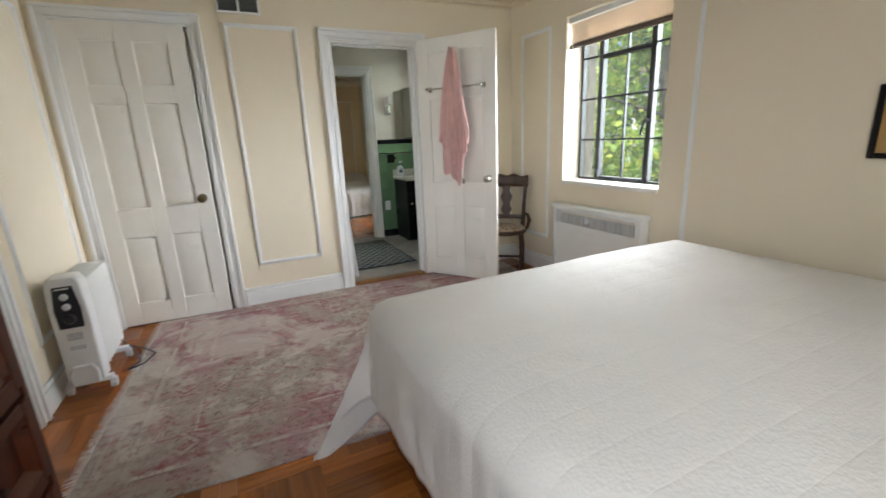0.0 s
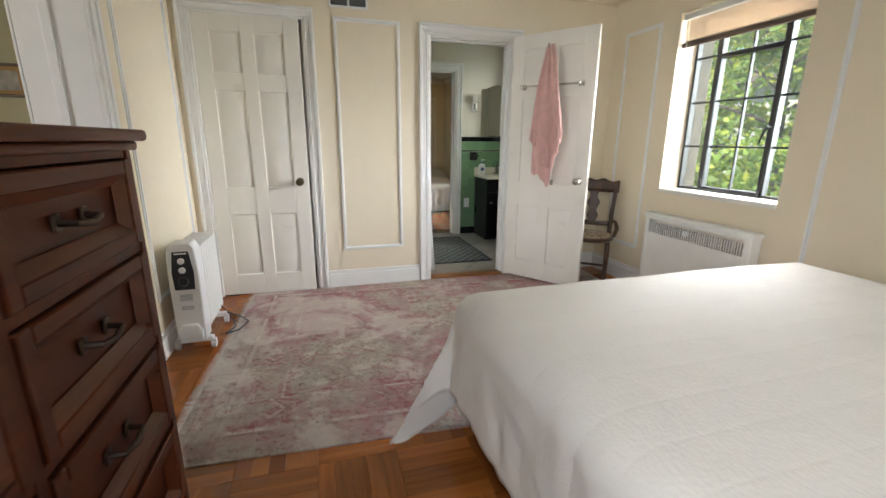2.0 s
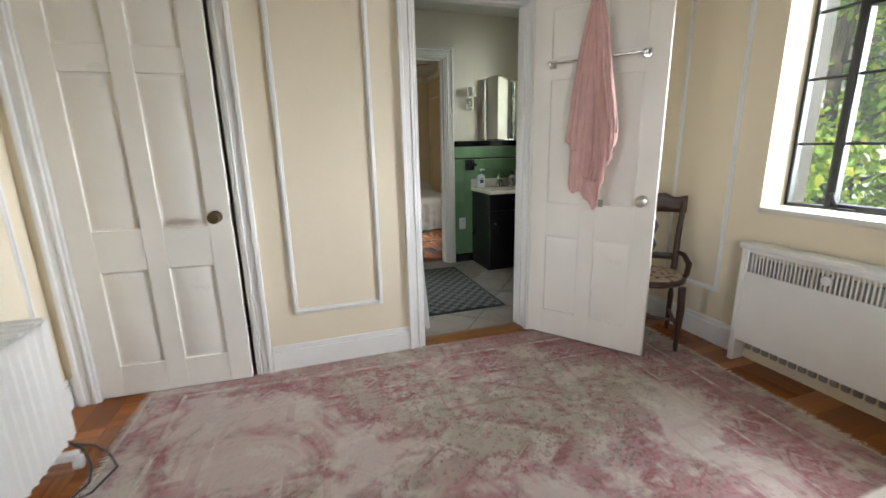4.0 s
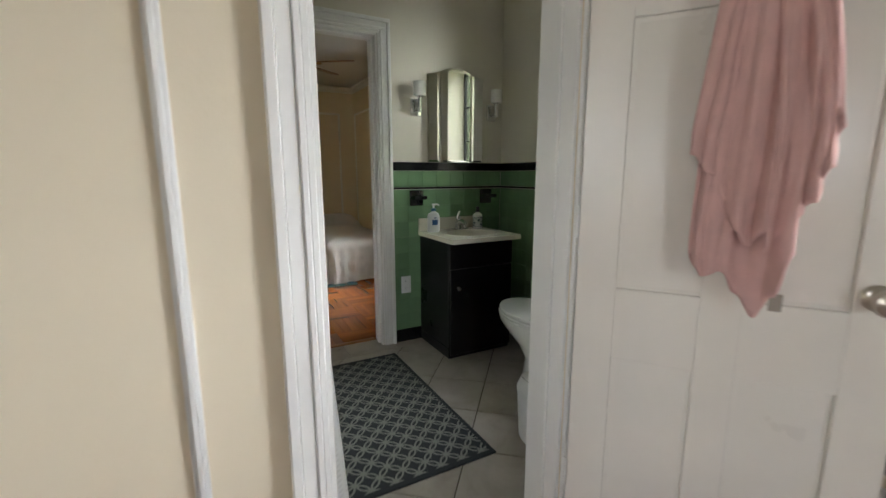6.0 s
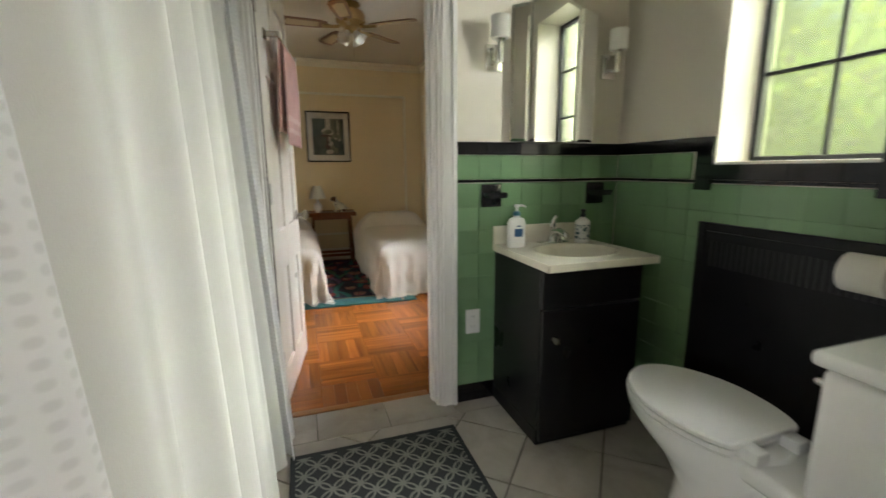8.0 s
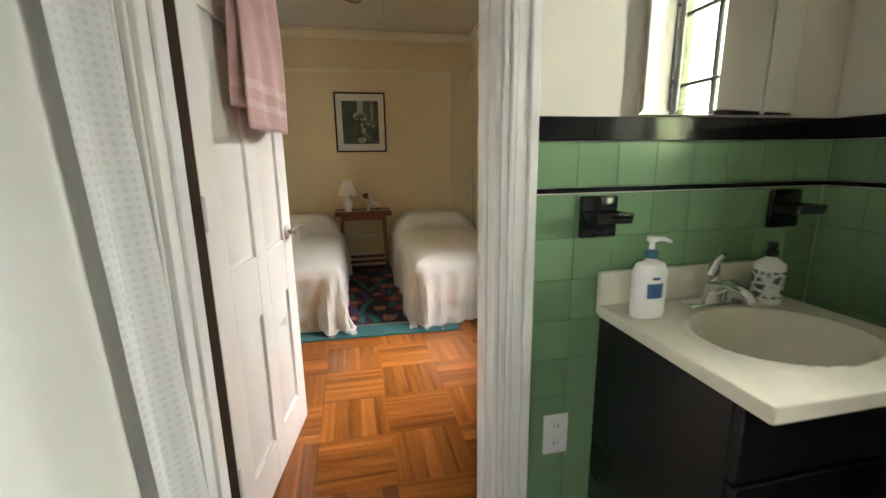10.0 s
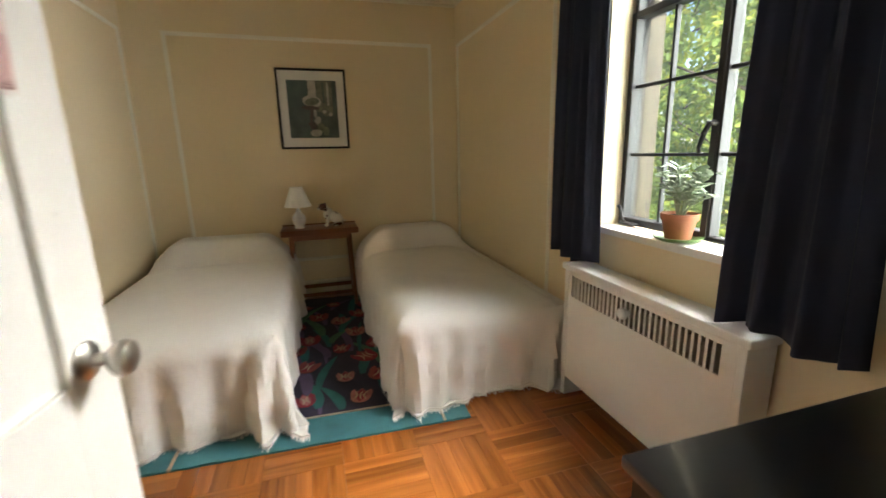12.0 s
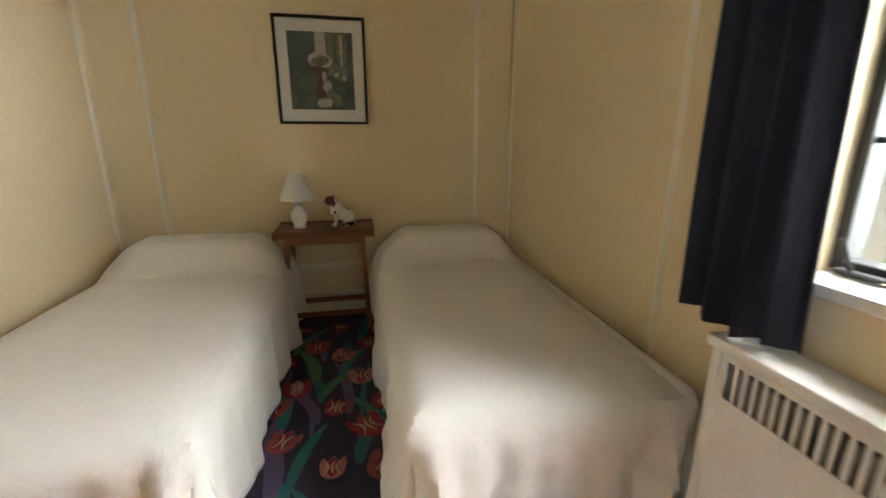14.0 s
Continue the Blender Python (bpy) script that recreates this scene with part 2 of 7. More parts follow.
def prism(bm, outline, d, m=None, bev=0.0):
    """A flat outline of (x, y) points given the thickness d in z."""
    t = bmesh.new()
    f = t.faces.new([t.verts.new((x, y, 0)) for x, y in outline])
    r = bmesh.ops.extrude_face_region(t, geom=[f])
    bmesh.ops.translate(t, vec=(0, 0, d), verts=[v for v in r["geom"] if isinstance(v, bmesh.types.BMVert)])
    bmesh.ops.recalc_face_normals(t, faces=t.faces[:])
    if bev:
        bmesh.ops.bevel(t, geom=t.edges[:], offset=bev, segments=1, affect="EDGES")
    return merge(bm, t, m)


def sheet(bm, fn, nu, nv):
    """A surface from fn(u, v), u and v from 0 to 1."""
    vs = [[bm.verts.new(fn(i / nu, j / nv)) for j in range(nv + 1)] for i in range(nu + 1)]
    for i in range(nu):
        for j in range(nv):
            bm.faces.new((vs[i][j], vs[i + 1][j], vs[i + 1][j + 1], vs[i][j + 1]))
    return bm


def mesh_of(name, bm, mat, smooth=True):
    me = bpy.data.meshes.new(name)
    bm.to_mesh(me)
    bm.free()
    me.materials.append(mat)
    if smooth:
        me.polygons.foreach_set("use_smooth", [True] * len(me.polygons))
        me.set_sharp_from_angle(angle=radians(38))
    return me


def part(name, bm, material, parent, label="", smooth=True):
    ob = new(name, mesh_of(name, bm, material, smooth))
    ob.parent = parent
    return tagged(ob, label)


def thing(name, at, label, category, group="", kind="", turn=0.0):
    ob = new(name)
    ob.empty_display_size = 0.1
    ob.matrix_basis = pose(*at, 0, 0, turn)
    return tagged(ob, label, category, group, kind)


def solo(name, bm, material, label, category, group="", kind="", at=(0, 0, 0), turn=0.0, smooth=True):
    ob = new(name, mesh_of(name, bm, material, smooth))
    ob.matrix_basis = pose(*at, 0, 0, turn)
    return tagged(ob, label, category, group, kind)


def setting(name, bm, material, label, category="structure", smooth=True):
    return solo(name, bm, material, label, category, kind="structure", smooth=smooth)


def wall_with_openings(axis, a0, a1, s0, s1, top, holes):
    """A wall whose thickness lies on axis from a0 to a1, running from s0 to s1 and up to top, with holes (from, to, bottom, top)."""
    bm = bmesh.new()
    cuts = sorted({s0, s1, *[h[0] for h in holes], *[h[1] for h in holes]})
    for p, q in zip(cuts, cuts[1:]):
        spans, z = [], 0.0
        for h in sorted((h for h in holes if h[0] < q - 1e-6 and h[1] > p + 1e-6), key=lambda h: h[2]):
            if h[2] > z:
                spans.append((z, h[2]))
            z = h[3]
        spans.append((z, top))
        for z0, z1 in spans:
            box(bm, *((a0, p, z0, a1, q, z1) if axis == "x" else (p, a0, z0, q, a1, z1)))
    bmesh.ops.remove_doubles(bm, verts=bm.verts[:], dist=1e-5)
    return bm

# ---- the rooms ----
H = 2.42
BED_W, BED_E, BED_S, W1, W1B = -0.77, 2.70, 0.30, 4.53, 4.66
BATH_W, BATH_E, W2, W2B = 0.30, 2.76, 6.30, 6.44
ROOM_W, ROOM_E, W3 = 0.36, 2.76, 10.02
OUT = 3.02

setting("wall_north", wall_with_openings("y", W1, W1B, -1.03, BED_E, H, [(-0.66, 0.085, 0, 2.045), (1.02, 1.73, 0, 2.0)]), M["wall"], "cream painted plaster wall of the large bedroom", "wall")
setting("wall_south", wall_with_openings("y", BED_S - 0.2, BED_S, -1.03, OUT, H, [(-0.45, 0.49, 0.85, 2.10)]), M["wall"], "cream painted plaster wall with an assumed window", "wall")
setting("wall_west", wall_with_openings("x", BED_W - 0.26, BED_W, BED_S, W1, H, [(2.52, 3.36, 0, 2.05)]), M["wall"], "cream painted plaster wall with a hall doorway", "wall")
setting("wall_east", wall_with_openings("x", BED_E, OUT, BED_S, 4.60, H, [(2.87, 3.79, 0.84, 2.10)]), M["wall"], "cream painted outer wall with a deep window", "wall")
setting("wall_bath_south", wall_with_openings("y", W1B, W1B + 0.02, BATH_W, BATH_E, H, [(1.02, 1.73, 0, 2.0)]), M["bath_wall"], "pale painted bathroom wall round the doorway", "wall")
setting("wall_bath_north", wall_with_openings("y", W2, W2 + 0.07, BATH_W - 0.1, BATH_E, H, [(1.07, 1.80, 0, 2.03)]), M["bath_wall"], "pale painted bathroom wall above green tiles", "wall")
setting("wall_bath_west", wall_with_openings("x", BATH_W - 0.1, BATH_W, W1B, W2, H, []), M["bath_wall"], "pale bathroom wall behind the shower curtain", "wall")
setting("wall_bath_east", wall_with_openings("x", BATH_E, OUT, 4.60, W2 + 0.07, H, [(5.25, 5.76, 1.14, 2.10)]), M["bath_wall"], "pale bathroom outer wall with a deep window", "wall")
setting("wall_room_south", wall_with_openings("y", W2 + 0.07, W2B, ROOM_W - 0.1, ROOM_E, H, [(1.07, 1.80, 0, 2.03)]), M["bed_wall"], "warm cream wall round the bathroom door", "wall")
setting("wall_room_west", wall_with_openings("x", ROOM_W - 0.12, ROOM_W, W2B, W3, H, []), M["bed_wall"], "warm cream plaster side wall", "wall")
setting("wall_room_east", wall_with_openings("x", ROOM_E, OUT, W2 + 0.07, W3, H, [(7.10, 8.00, 0.83, 2.10)]), M["bed_wall"], "warm cream outer wall with a deep window", "wall")
setting("wall_room_north", wall_with_openings("y", W3, W3 + 0.12, ROOM_W - 0.12, OUT, H, []), M["bed_wall"], "warm cream plaster wall behind the bed heads", "wall")
# closet behind the six-panel door, and the hall beyond the west doorway
setting("wall_closet", wall_with_openings("y", 5.25, 5.33, -1.03, BATH_W - 0.1, H, []), M["wall"], "plain wall at the back of the closet", "wall")
bm = bmesh.new()
box(bm, -1.03, W1B, 0, -0.95, 5.25, H)
setting("wall_closet_side", bm, M["wall"], "plain side wall of the closet", "wall")
# the window opening is unseen, added for the hall lamp to shine through
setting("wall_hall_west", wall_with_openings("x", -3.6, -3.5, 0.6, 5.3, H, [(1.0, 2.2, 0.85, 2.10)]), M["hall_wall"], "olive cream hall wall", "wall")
setting("wall_hall_north", wall_with_openings("y", 5.2, 5.3, -3.5, -1.03, H, []), M["hall_wall"], "olive cream hall end wall", "wall")
setting("wall_hall_south", wall_with_openings("y", 0.5, 0.6, -3.5, -1.03, H, []), M["hall_wall"], "olive cream hall end wall", "wall")

for name, x0, y0, x1, y1 in (("ceiling", -1.03, BED_S - 0.13, OUT, W1B), ("ceiling_closet", -1.03, W1B, BATH_W - 0.1, 5.33), ("ceiling_bath", BATH_W - 0.1, W1B, OUT, W2 + 0.07),
                             ("ceiling_room", ROOM_W - 0.12, W2 + 0.07, OUT, W3 + 0.12), ("ceiling_hall", -3.6, 0.5, -1.03, 5.3)):
    bm = bmesh.new()
    box(bm, x0, y0, H, x1, y1, H + 0.15)
    setting(name, bm, M["ceiling"], "plain off-white plaster ceiling", "ceiling")

for name, x0, y0, x1, y1 in (("floor", -3.6, BED_S - 0.13, OUT, W1B), ("floor_closet", -1.03, W1B, BATH_W - 0.1, 5.33), ("floor_bath", BATH_W - 0.1, W1B, OUT, W2B), ("floor_room", ROOM_W - 0.12, W2B, OUT, W3 + 0.12)):
    bm = bmesh.new()
    box(bm, x0, y0, -0.2, x1, y1, -0.006)
    setting(name, bm, M["dark_grout"] if "bath" in name else M["saddle"], "tiled bathroom floor in diagonal beige tiles" if "bath" in name else "orange-brown oak block parquet floor", "floor")

# brick faces of the outer window reveals, and the foundation under the rooms
M["brick_face"] = plain("dark_brick", (0.065, 0.047, 0.032), 0.85, vary=0.3, coarse=12, fine=90, relief=0.5)
for n, y0, y1, z0, z1 in (("trim_reveal", 2.87, 3.79, 0.84, 2.10), ("trim_reveal_2", 7.10, 8.00, 0.83, 2.10)):
    bm = bmesh.new()
    box(bm, 2.916, y0, z0, OUT + 0.004, y0 + 0.008, z1)
    box(bm, 2.916, y1 - 0.008, z0, OUT + 0.004, y1, z1)
    setting(n, bm, M["brick_face"], "dark brick outer reveal of the window", "reveal")
M["concrete"] = plain("foundation_concrete", (0.30, 0.29, 0.27), 0.9, vary=0.2, relief=0.4)
bm = bmesh.new()
box(bm, -3.6, 0.1, -1.04, OUT, 5.33, -0.201)
box(bm, 0.2, 5.33, -1.04, OUT, 10.14, -0.201)
setting("wall_foundation", bm, M["concrete"], "grey concrete foundation under the rooms", "foundation")

# ---- beds with draped covers ----
def drape(bm, x0, x1, y0, y1, top, hang, foot, head, seed, fold=0.03, corner=0.18, pillow=0.0, step=0.024, clear=0.012, rise=0.3, swing=0.0, flare=1.0, gather=0.0, sag=0.0, foot_fold=0.0, lip=0.03, soft_edge=0.035):
    """A cover over a bed block: hang is the drop at (west, east), foot and head the drops at (y0 or y1) ends."""
    w0, w1 = hang
    us = [x0 - w0 + i * step for i in range(int((x1 - x0 + w0 + w1) / step) + 1)]
    vs = [y0 - foot + i * step for i in range(int((y1 - y0 + foot + head) / step) + 1)]
    rows = []
    for u in us:
        row = []
        for v in vs:
            du, dv = max(x0 - u, u - x1, 0.0), max(y0 - v, v - y1, 0.0)
            cx, cy = min(max(u, x0), x1), min(max(v, y0), y1)
            sx, sy = (-1 if u < x0 else 1), (-1 if v < y0 else 1)
            n = noise.noise(Vector((u * 2.2, v * 2.2, seed)))
            n2 = noise.noise(Vector((u * 7, v * 7, seed + 9)))
            if du == 0 and dv == 0:
                edge = min(u - x0, x1 - u, v - y0, y1 - v)
                z = top + 0.008 * n + 0.003 * n2 - lip * math.exp(-max(edge, 0) / soft_edge)
                z -= sag * max(0.0, (u - x1 + 0.3) / 0.3) ** 2
                if pillow:
                    p = max(0.0, min(1.0, (v - (y1 - 0.46)) / 0.13))
                    q = max(0.0, min(1.0, (y1 + 0.02 - v) / 0.16))
                    side = max(0.0, min(1.0, (u - x0 + 0.02) / 0.2)) * max(0.0, min(1.0, (x1 - u + 0.02) / 0.2))
                    sm = lambda a: a * a * (3 - 2 * a)
                    z += pillow * sm(p) * sm(q) * (0.25 + 0.75 * sm(side))
                    z -= 0.02 * math.exp(-((v - (y1 - 0.485) - 0.02 * n) / 0.022) ** 2)
                row.append(bm.verts.new((u, v, z)))
                continue
            d = math.hypot(du, dv)
            s = cx + cy
            k = min(1.0, d / 0.25)
            wrk = noise.noise(Vector((u * 16, v * 16, seed + 4)))
            wave = 0.010 * k * wrk + fold * k * (2.2 * noise.noise(Vector((s * 5.5, 0.4 * d, seed))) + 1.3 * noise.noise(Vector((s * 12, 0.8 * d, seed + 3))) + 0.6 * n)
            both = min(du, dv)
            wave *= 1.0 + foot_fold * min(1.0, dv / 0.1)
            along = min(u - x0, x1 - u) if dv > 0 else min(v - y0, y1 - v)
            wave += (gather if dv == 0 else 2.2 * gather) * k * math.exp(-(max(along, 0) / 0.2) ** 2) * math.sin(s * 44 + 4.0 * n + seed)
            out = flare * (0.035 * min(1.0, d / 0.05) + 0.05 * d) + max(wave, -0.03) + corner * both * both * 2.4
            dirx, diry = sx * du / d, sy * dv / d * (1 - swing * min(1.0, 2.5 * both))
            z = max(clear, top - lip - d * 0.985 + rise * both + 0.006 * n2)
            if z <= clear:
                out += (d - (top - clear)) * 0.3
                z = clear + 0.012 * (1 + n2)
            row.append(bm.verts.new((cx + dirx * out, cy + diry * out, z)))
        rows.append(row)
    for a, b in zip(rows, rows[1:]):
        for i in range(len(a) - 1):
            bm.faces.new((a[i], b[i], b[i + 1], a[i + 1]))
    return [r[0].co.copy() for r in rows], [v.co.copy() for v in rows[0]], [v.co.copy() for v in rows[-1]]


def quilt_cloth(name, col, spacing, wrinkle):
    m, nt, b = shader(name, 0.85)
    v = coords(nt)
    sep = nt.nodes.new("ShaderNodeSeparateXYZ")
    nt.links.new(v, sep.inputs[0])
    rows = calc(nt, "ABSOLUTE", calc(nt, "SINE", calc(nt, "MULTIPLY", sep.outputs[1], math.pi / spacing))) if spacing else noise_tex(nt, v, 3, 2)
    cells = nt.nodes.new("ShaderNodeTexVoronoi")
    cells.inputs["Scale"].default_value = 105
    nt.links.new(v, cells.inputs["Vector"])
    big, weave = noise_tex(nt, v, wrinkle, 5, 0.6, 0.4), noise_tex(nt, v, 700, 2)
    c = ramp(nt, big, [(0.25, tuple(x * 0.94 for x in col)), (0.75, col)])
    c = mixc(nt, calc(nt, "MULTIPLY", weave, 0.15), c, tuple(x * 0.85 for x in col))
    nt.links.new(c, b.inputs["Base Color"])
    b.inputs["Sheen Weight"].default_value = 0.15
    n1 = bump(nt, b, calc(nt, "POWER", rows, 0.35), 0.22 if spacing else 0.04, 0.008)
    n2 = bump(nt, b, cells.outputs["Distance"], 0.2 if spacing else 0.05, 0.005, n1)
    n3 = bump(nt, b, big, 0.22 if spacing else 0.3, 0.02, n2)
    bump(nt, b, weave, 0.25, 0.001, n3)
    return m


M["quilt"] = quilt_cloth("quilted_white_cotton", (0.83, 0.79, 0.715), 0.115, 5)
M["spread"] = quilt_cloth("ivory_bedspread", (0.80, 0.765, 0.70), 0, 7)


def bed(name, x0, x1, y0, y1, top, label, cover_label, cloth, hang, foot, head, seed, fringe, **kw):
    b = thing(name, ((x0 + x1) / 2, (y0 + y1) / 2, 0), label, "bed")
    cx, cy = (x0 + x1) / 2, (y0 + y1) / 2
    X0, X1, Y0, Y1 = x0 - cx, x1 - cx, y0 - cy, y1 - cy
    bm = bmesh.new()
    box(bm, X0 + 0.02, Y0 + 0.02, top - 0.30, X1 - 0.02, Y1 - 0.02, top - 0.045, 0.04, 3)
    part("mattress", bm, M["linen"], b)
    bm = bmesh.new()
    box(bm, X0 + 0.03, Y0 + 0.03, top - 0.42, X1 - 0.03, Y1 - 0.03, top - 0.30, 0.01)
    part("bed_frame", bm, M["dark_wood"], b, "dark wooden bed frame")
    for sx in (X0 + 0.08, X1 - 0.08):
        for sy in (Y0 + 0.08, Y1 - 0.08):
            bm = bmesh.new()
            box(bm, sx - 0.03, sy - 0.03, 0, sx + 0.03, sy + 0.03, top - 0.42, 0.004)
            part("leg", bm, M["dark_wood_z"], b)
    bm = bmesh.new()
    edges = drape(bm, X0, X1, Y0, Y1, top, hang, foot, head, seed, **kw)
    cover = part("bedspread", bm, cloth, b, cover_label)
    mod = cover.modifiers.new("thickness", "SOLIDIFY")
    mod.thickness, mod.offset = 0.006, 1
    if fringe:
        rnd = random.Random(seed)
        bm = bmesh.new()
        for line in edges[:fringe]:
            for p, q in zip(line, line[1:]):
                for k in range(4):
                    a = p.lerp(q, (k + rnd.random()) / 4)
                    l = 0.022 + 0.014 * rnd.random()
                    low = a.z < 0.04
                    e = a + Vector((rnd.uniform(-0.008, 0.008), rnd.uniform(-0.01, 0.004) - (l * 0.8 if low else 0), -0.003 if low else -l))
                    w = (q - p).normalized() * 0.0022
                    vs = [bm.verts.new(c) for c in (a - w, a + w, e + w * 0.5, e - w * 0.5)]
                    bm.faces.new(vs)
        fr = part("fringe", bm, M["linen"], cover, "ivory cotton fringe along the hem", smooth=False)
        tagged(fr, kind="stuff")
    return b


# quilt on the large bed: head against the south wall, foot to the north
bed("double_bed", 0.67, 2.42, 0.42, 2.53, 0.64, "large bed with a white quilted cotton cover", "white quilted cotton coverlet with a dropped corner", M["quilt"], (0.42, 0.42), 0.0, 0.55, 3.0, 0, fold=0.008, flare=1.05, corner=0.95, rise=0.0, swing=1.1)
bed("twin_bed", 1.86, 2.70, 8.16, 9.96, 0.48, "single bed with an ivory fringed bedspread and pillow", "ivory cotton bedspread tucked over a pillow", M["spread"], (0.40, 0.03), 0.50, 0.0, 1.0, 2, pillow=0.135, fold=0.026, corner=0.12, rise=0.04, flare=0.75, gather=0.028, sag=0.05, foot_fold=0.7, lip=0.045, soft_edge=0.06)
bed("twin_bed", 0.44, 1.32, 8.20, 9.96, 0.48, "single bed with an ivory fringed bedspread beside the wall", "ivory cotton bedspread tucked over a pillow", M["spread"], (0.03, 0.40), 0.50, 0.0, 5.0, 1, pillow=0.135, fold=0.027, corner=0.2, rise=0.04, flare=0.7, gather=0.026, foot_fold=0.8, lip=0.045, soft_edge=0.06)

# ---- trim, doors, windows ----
def casing(name, axis, face, side, lo, hi, top, wide=0.085, label="white painted stepped door casing", mat=None, base=0.0):
    """Stepped casing round an opening on the wall face; side is the way it stands proud, +1 or -1."""
    bm = bmesh.new()

    def strip(s0, z0, s1, z1, d):
        a, b = sorted((face, face + side * d))
        box(bm, *((a, s0, z0, b, s1, z1) if axis == "x" else (s0, a, z0, s1, b, z1)), 0.003, 1)

    for o, i, d in ((wide, wide - 0.022, 0.026), (wide - 0.022, 0.03, 0.016), (0.03, 0.016, 0.021), (0.016, 0.0, 0.013)):
        strip(lo - o, base, lo - i, top + i, d)
        strip(hi + i, base, hi + o, top + i, d)
        strip(lo - o, top + i, hi + o, top + o, d)
    return setting(name, bm, mat or M["trim"], label, "trim")


def lining(name, axis, a0, a1, lo, hi, top, th=0.014, stop=None):
    bm = bmesh.new()
    for s0, z0, s1, z1 in ((lo, 0, lo + th, top - th), (hi - th, 0, hi, top - th), (lo, top - th, hi, top)):
        box(bm, *((a0, s0, z0, a1, s1, z1) if axis == "x" else (s0, a0, z0, s1, a1, z1)), 0.002, 1)
    if stop is not None:
        for s0, z0, s1, z1 in ((lo + th, 0, lo + th + 0.011, top - th), (hi - th - 0.011, 0, hi - th, top - th), (lo + th, top - th - 0.011, hi - th, top - th)):
            box(bm, *((stop, s0, z0, stop + 0.035, s1, z1) if axis == "x" else (s0, stop, z0, s1, stop + 0.035, z1)), 0.002, 1)
    return setting(name, bm, M["trim"], "white painted door jamb", "trim")


def picture_moulding(name, axis, face, side, lo, hi, z0, z1, wide=0.028, mat=None, label="white painted wall panel moulding"):
    bm = bmesh.new()
    for o, i, d in ((0.0, 0.009, 0.008), (0.009, 0.02, 0.014), (0.02, wide, 0.006)):
        a, b = sorted((face, face + side * d))
        for s0, p, s1, q in ((lo + o, z0 + o, lo + i, z1 - o), (hi - i, z0 + o, hi - o, z1 - o), (lo + i, z0 + o, hi - i, z0 + i), (lo + i, z1 - i, hi - i, z1 - o)):
            box(bm, *((a, s0, p, b, s1, q) if axis == "x" else (s0, a, p, s1, b, q)), 0.0015, 1)
    return setting(name, bm, mat or M["trim"], label, "trim")


def baseboard(name, axis, face, side, spans, high=0.15, mat=None):
    bm = bmesh.new()
    for s0, s1 in spans:
        for z0, z1, d in ((0.0, high - 0.03, 0.016), (high - 0.03, high, 0.011)):
            a, b = sorted((face, face + side * d))
            box(bm, *((a, s0, z0, b, s1, z1) if axis == "x" else (s0, a, z0, s1, b, z1)), 0.003, 1)
    return setting(name, bm, mat or M["trim"], "white painted baseboard", "baseboard")


M["room_trim"] = plain("warm_trim_paint", (0.88, 0.82, 0.68), 0.4, vary=0.06)
casing("trim_closet", "y", W1, -1, -0.645, 0.07, 2.03)
casing("trim_bath_door", "y", W1, -1, 1.02, 1.73, 2.0)
casing("trim_bath_door_inner", "y", W1B + 0.02, 1, 1.02, 1.73, 2.0)
casing("trim_room_door", "y", W2, -1, 1.07, 1.80, 2.03, 0.082)
casing("trim_room_door_inner", "y", W2B, 1, 1.07, 1.80, 2.03)
casing("trim_hall_door", "x", BED_W, 1, 2.52, 3.345, 2.05)
casing("trim_hall_door_inner", "x", BED_W - 0.26, -1, 2.52, 3.345, 2.05)
lining("trim_closet_jamb", "y", W1, W1B, -0.66, 0.085, 2.045, stop=W1 + 0.05)
lining("trim_bath_jamb", "y", W1, W1B + 0.02, 1.02, 1.73, 2.0, stop=W1 + 0.05)
lining("trim_room_jamb", "y", W2, W2B, 1.07, 1.80, 2.03, stop=W2 + 0.05)
lining("trim_hall_jamb", "x", BED_W - 0.26, BED_W, 2.52, 3.36, 2.05, stop=BED_W - 0.16)
picture_moulding("trim_panel_north", "y", W1, -1, 0.29, 0.785, 0.322, 2.075)
picture_moulding("trim_panel_east", "x", BED_E, -1, 3.96, 4.36, 0.32, 2.08)
picture_moulding("trim_panel_east_2", "x", BED_E, -1, 0.95, 2.69, 0.32, 2.08)
picture_moulding("trim_panel_west", "x", BED_W, 1, 3.58, 4.42, 0.32, 2.07)
picture_moulding("trim_panel_west_2", "x", BED_W, 1, 0.7, 2.35, 0.32, 2.07)
picture_moulding("trim_panel_room_north", "y", W3, -1, 0.60, 2.55, 0.32, 2.05, mat=M["room_trim"], label="cream painted wall panel moulding")
picture_moulding("trim_panel_room_west", "x", ROOM_W, 1, 7.6, 9.96, 0.32, 2.05, mat=M["room_trim"], label="cream painted wall panel moulding")
picture_moulding("trim_panel_room_east", "x", ROOM_E, -1, 8.42, 9.96, 0.32, 2.05, mat=M["room_trim"], label="cream painted wall panel moulding")
picture_moulding("trim_panel_room_east_2", "x", ROOM_E, -1, 6.55, 6.93, 0.32, 2.05, mat=M["room_trim"], label="cream painted wall panel moulding")
baseboard("baseboard_north", "y", W1, -1, [(BED_W + 0.02, -0.735), (0.158, 0.932), (1.818, BED_E - 0.02)])
baseboard("baseboard_west", "x", BED_W, 1, [(BED_S, 2.43), (3.435, W1)])
baseboard("baseboard_east", "x", BED_E, -1, [(BED_S, 2.88), (3.80, W1)])
baseboard("baseboard_room_north", "y", W3, -1, [(ROOM_W + 0.02, ROOM_E - 0.02)], mat=M["room_trim"])
baseboard("baseboard_room_west", "x", ROOM_W, 1, [(W2B, W3)], mat=M["room_trim"])
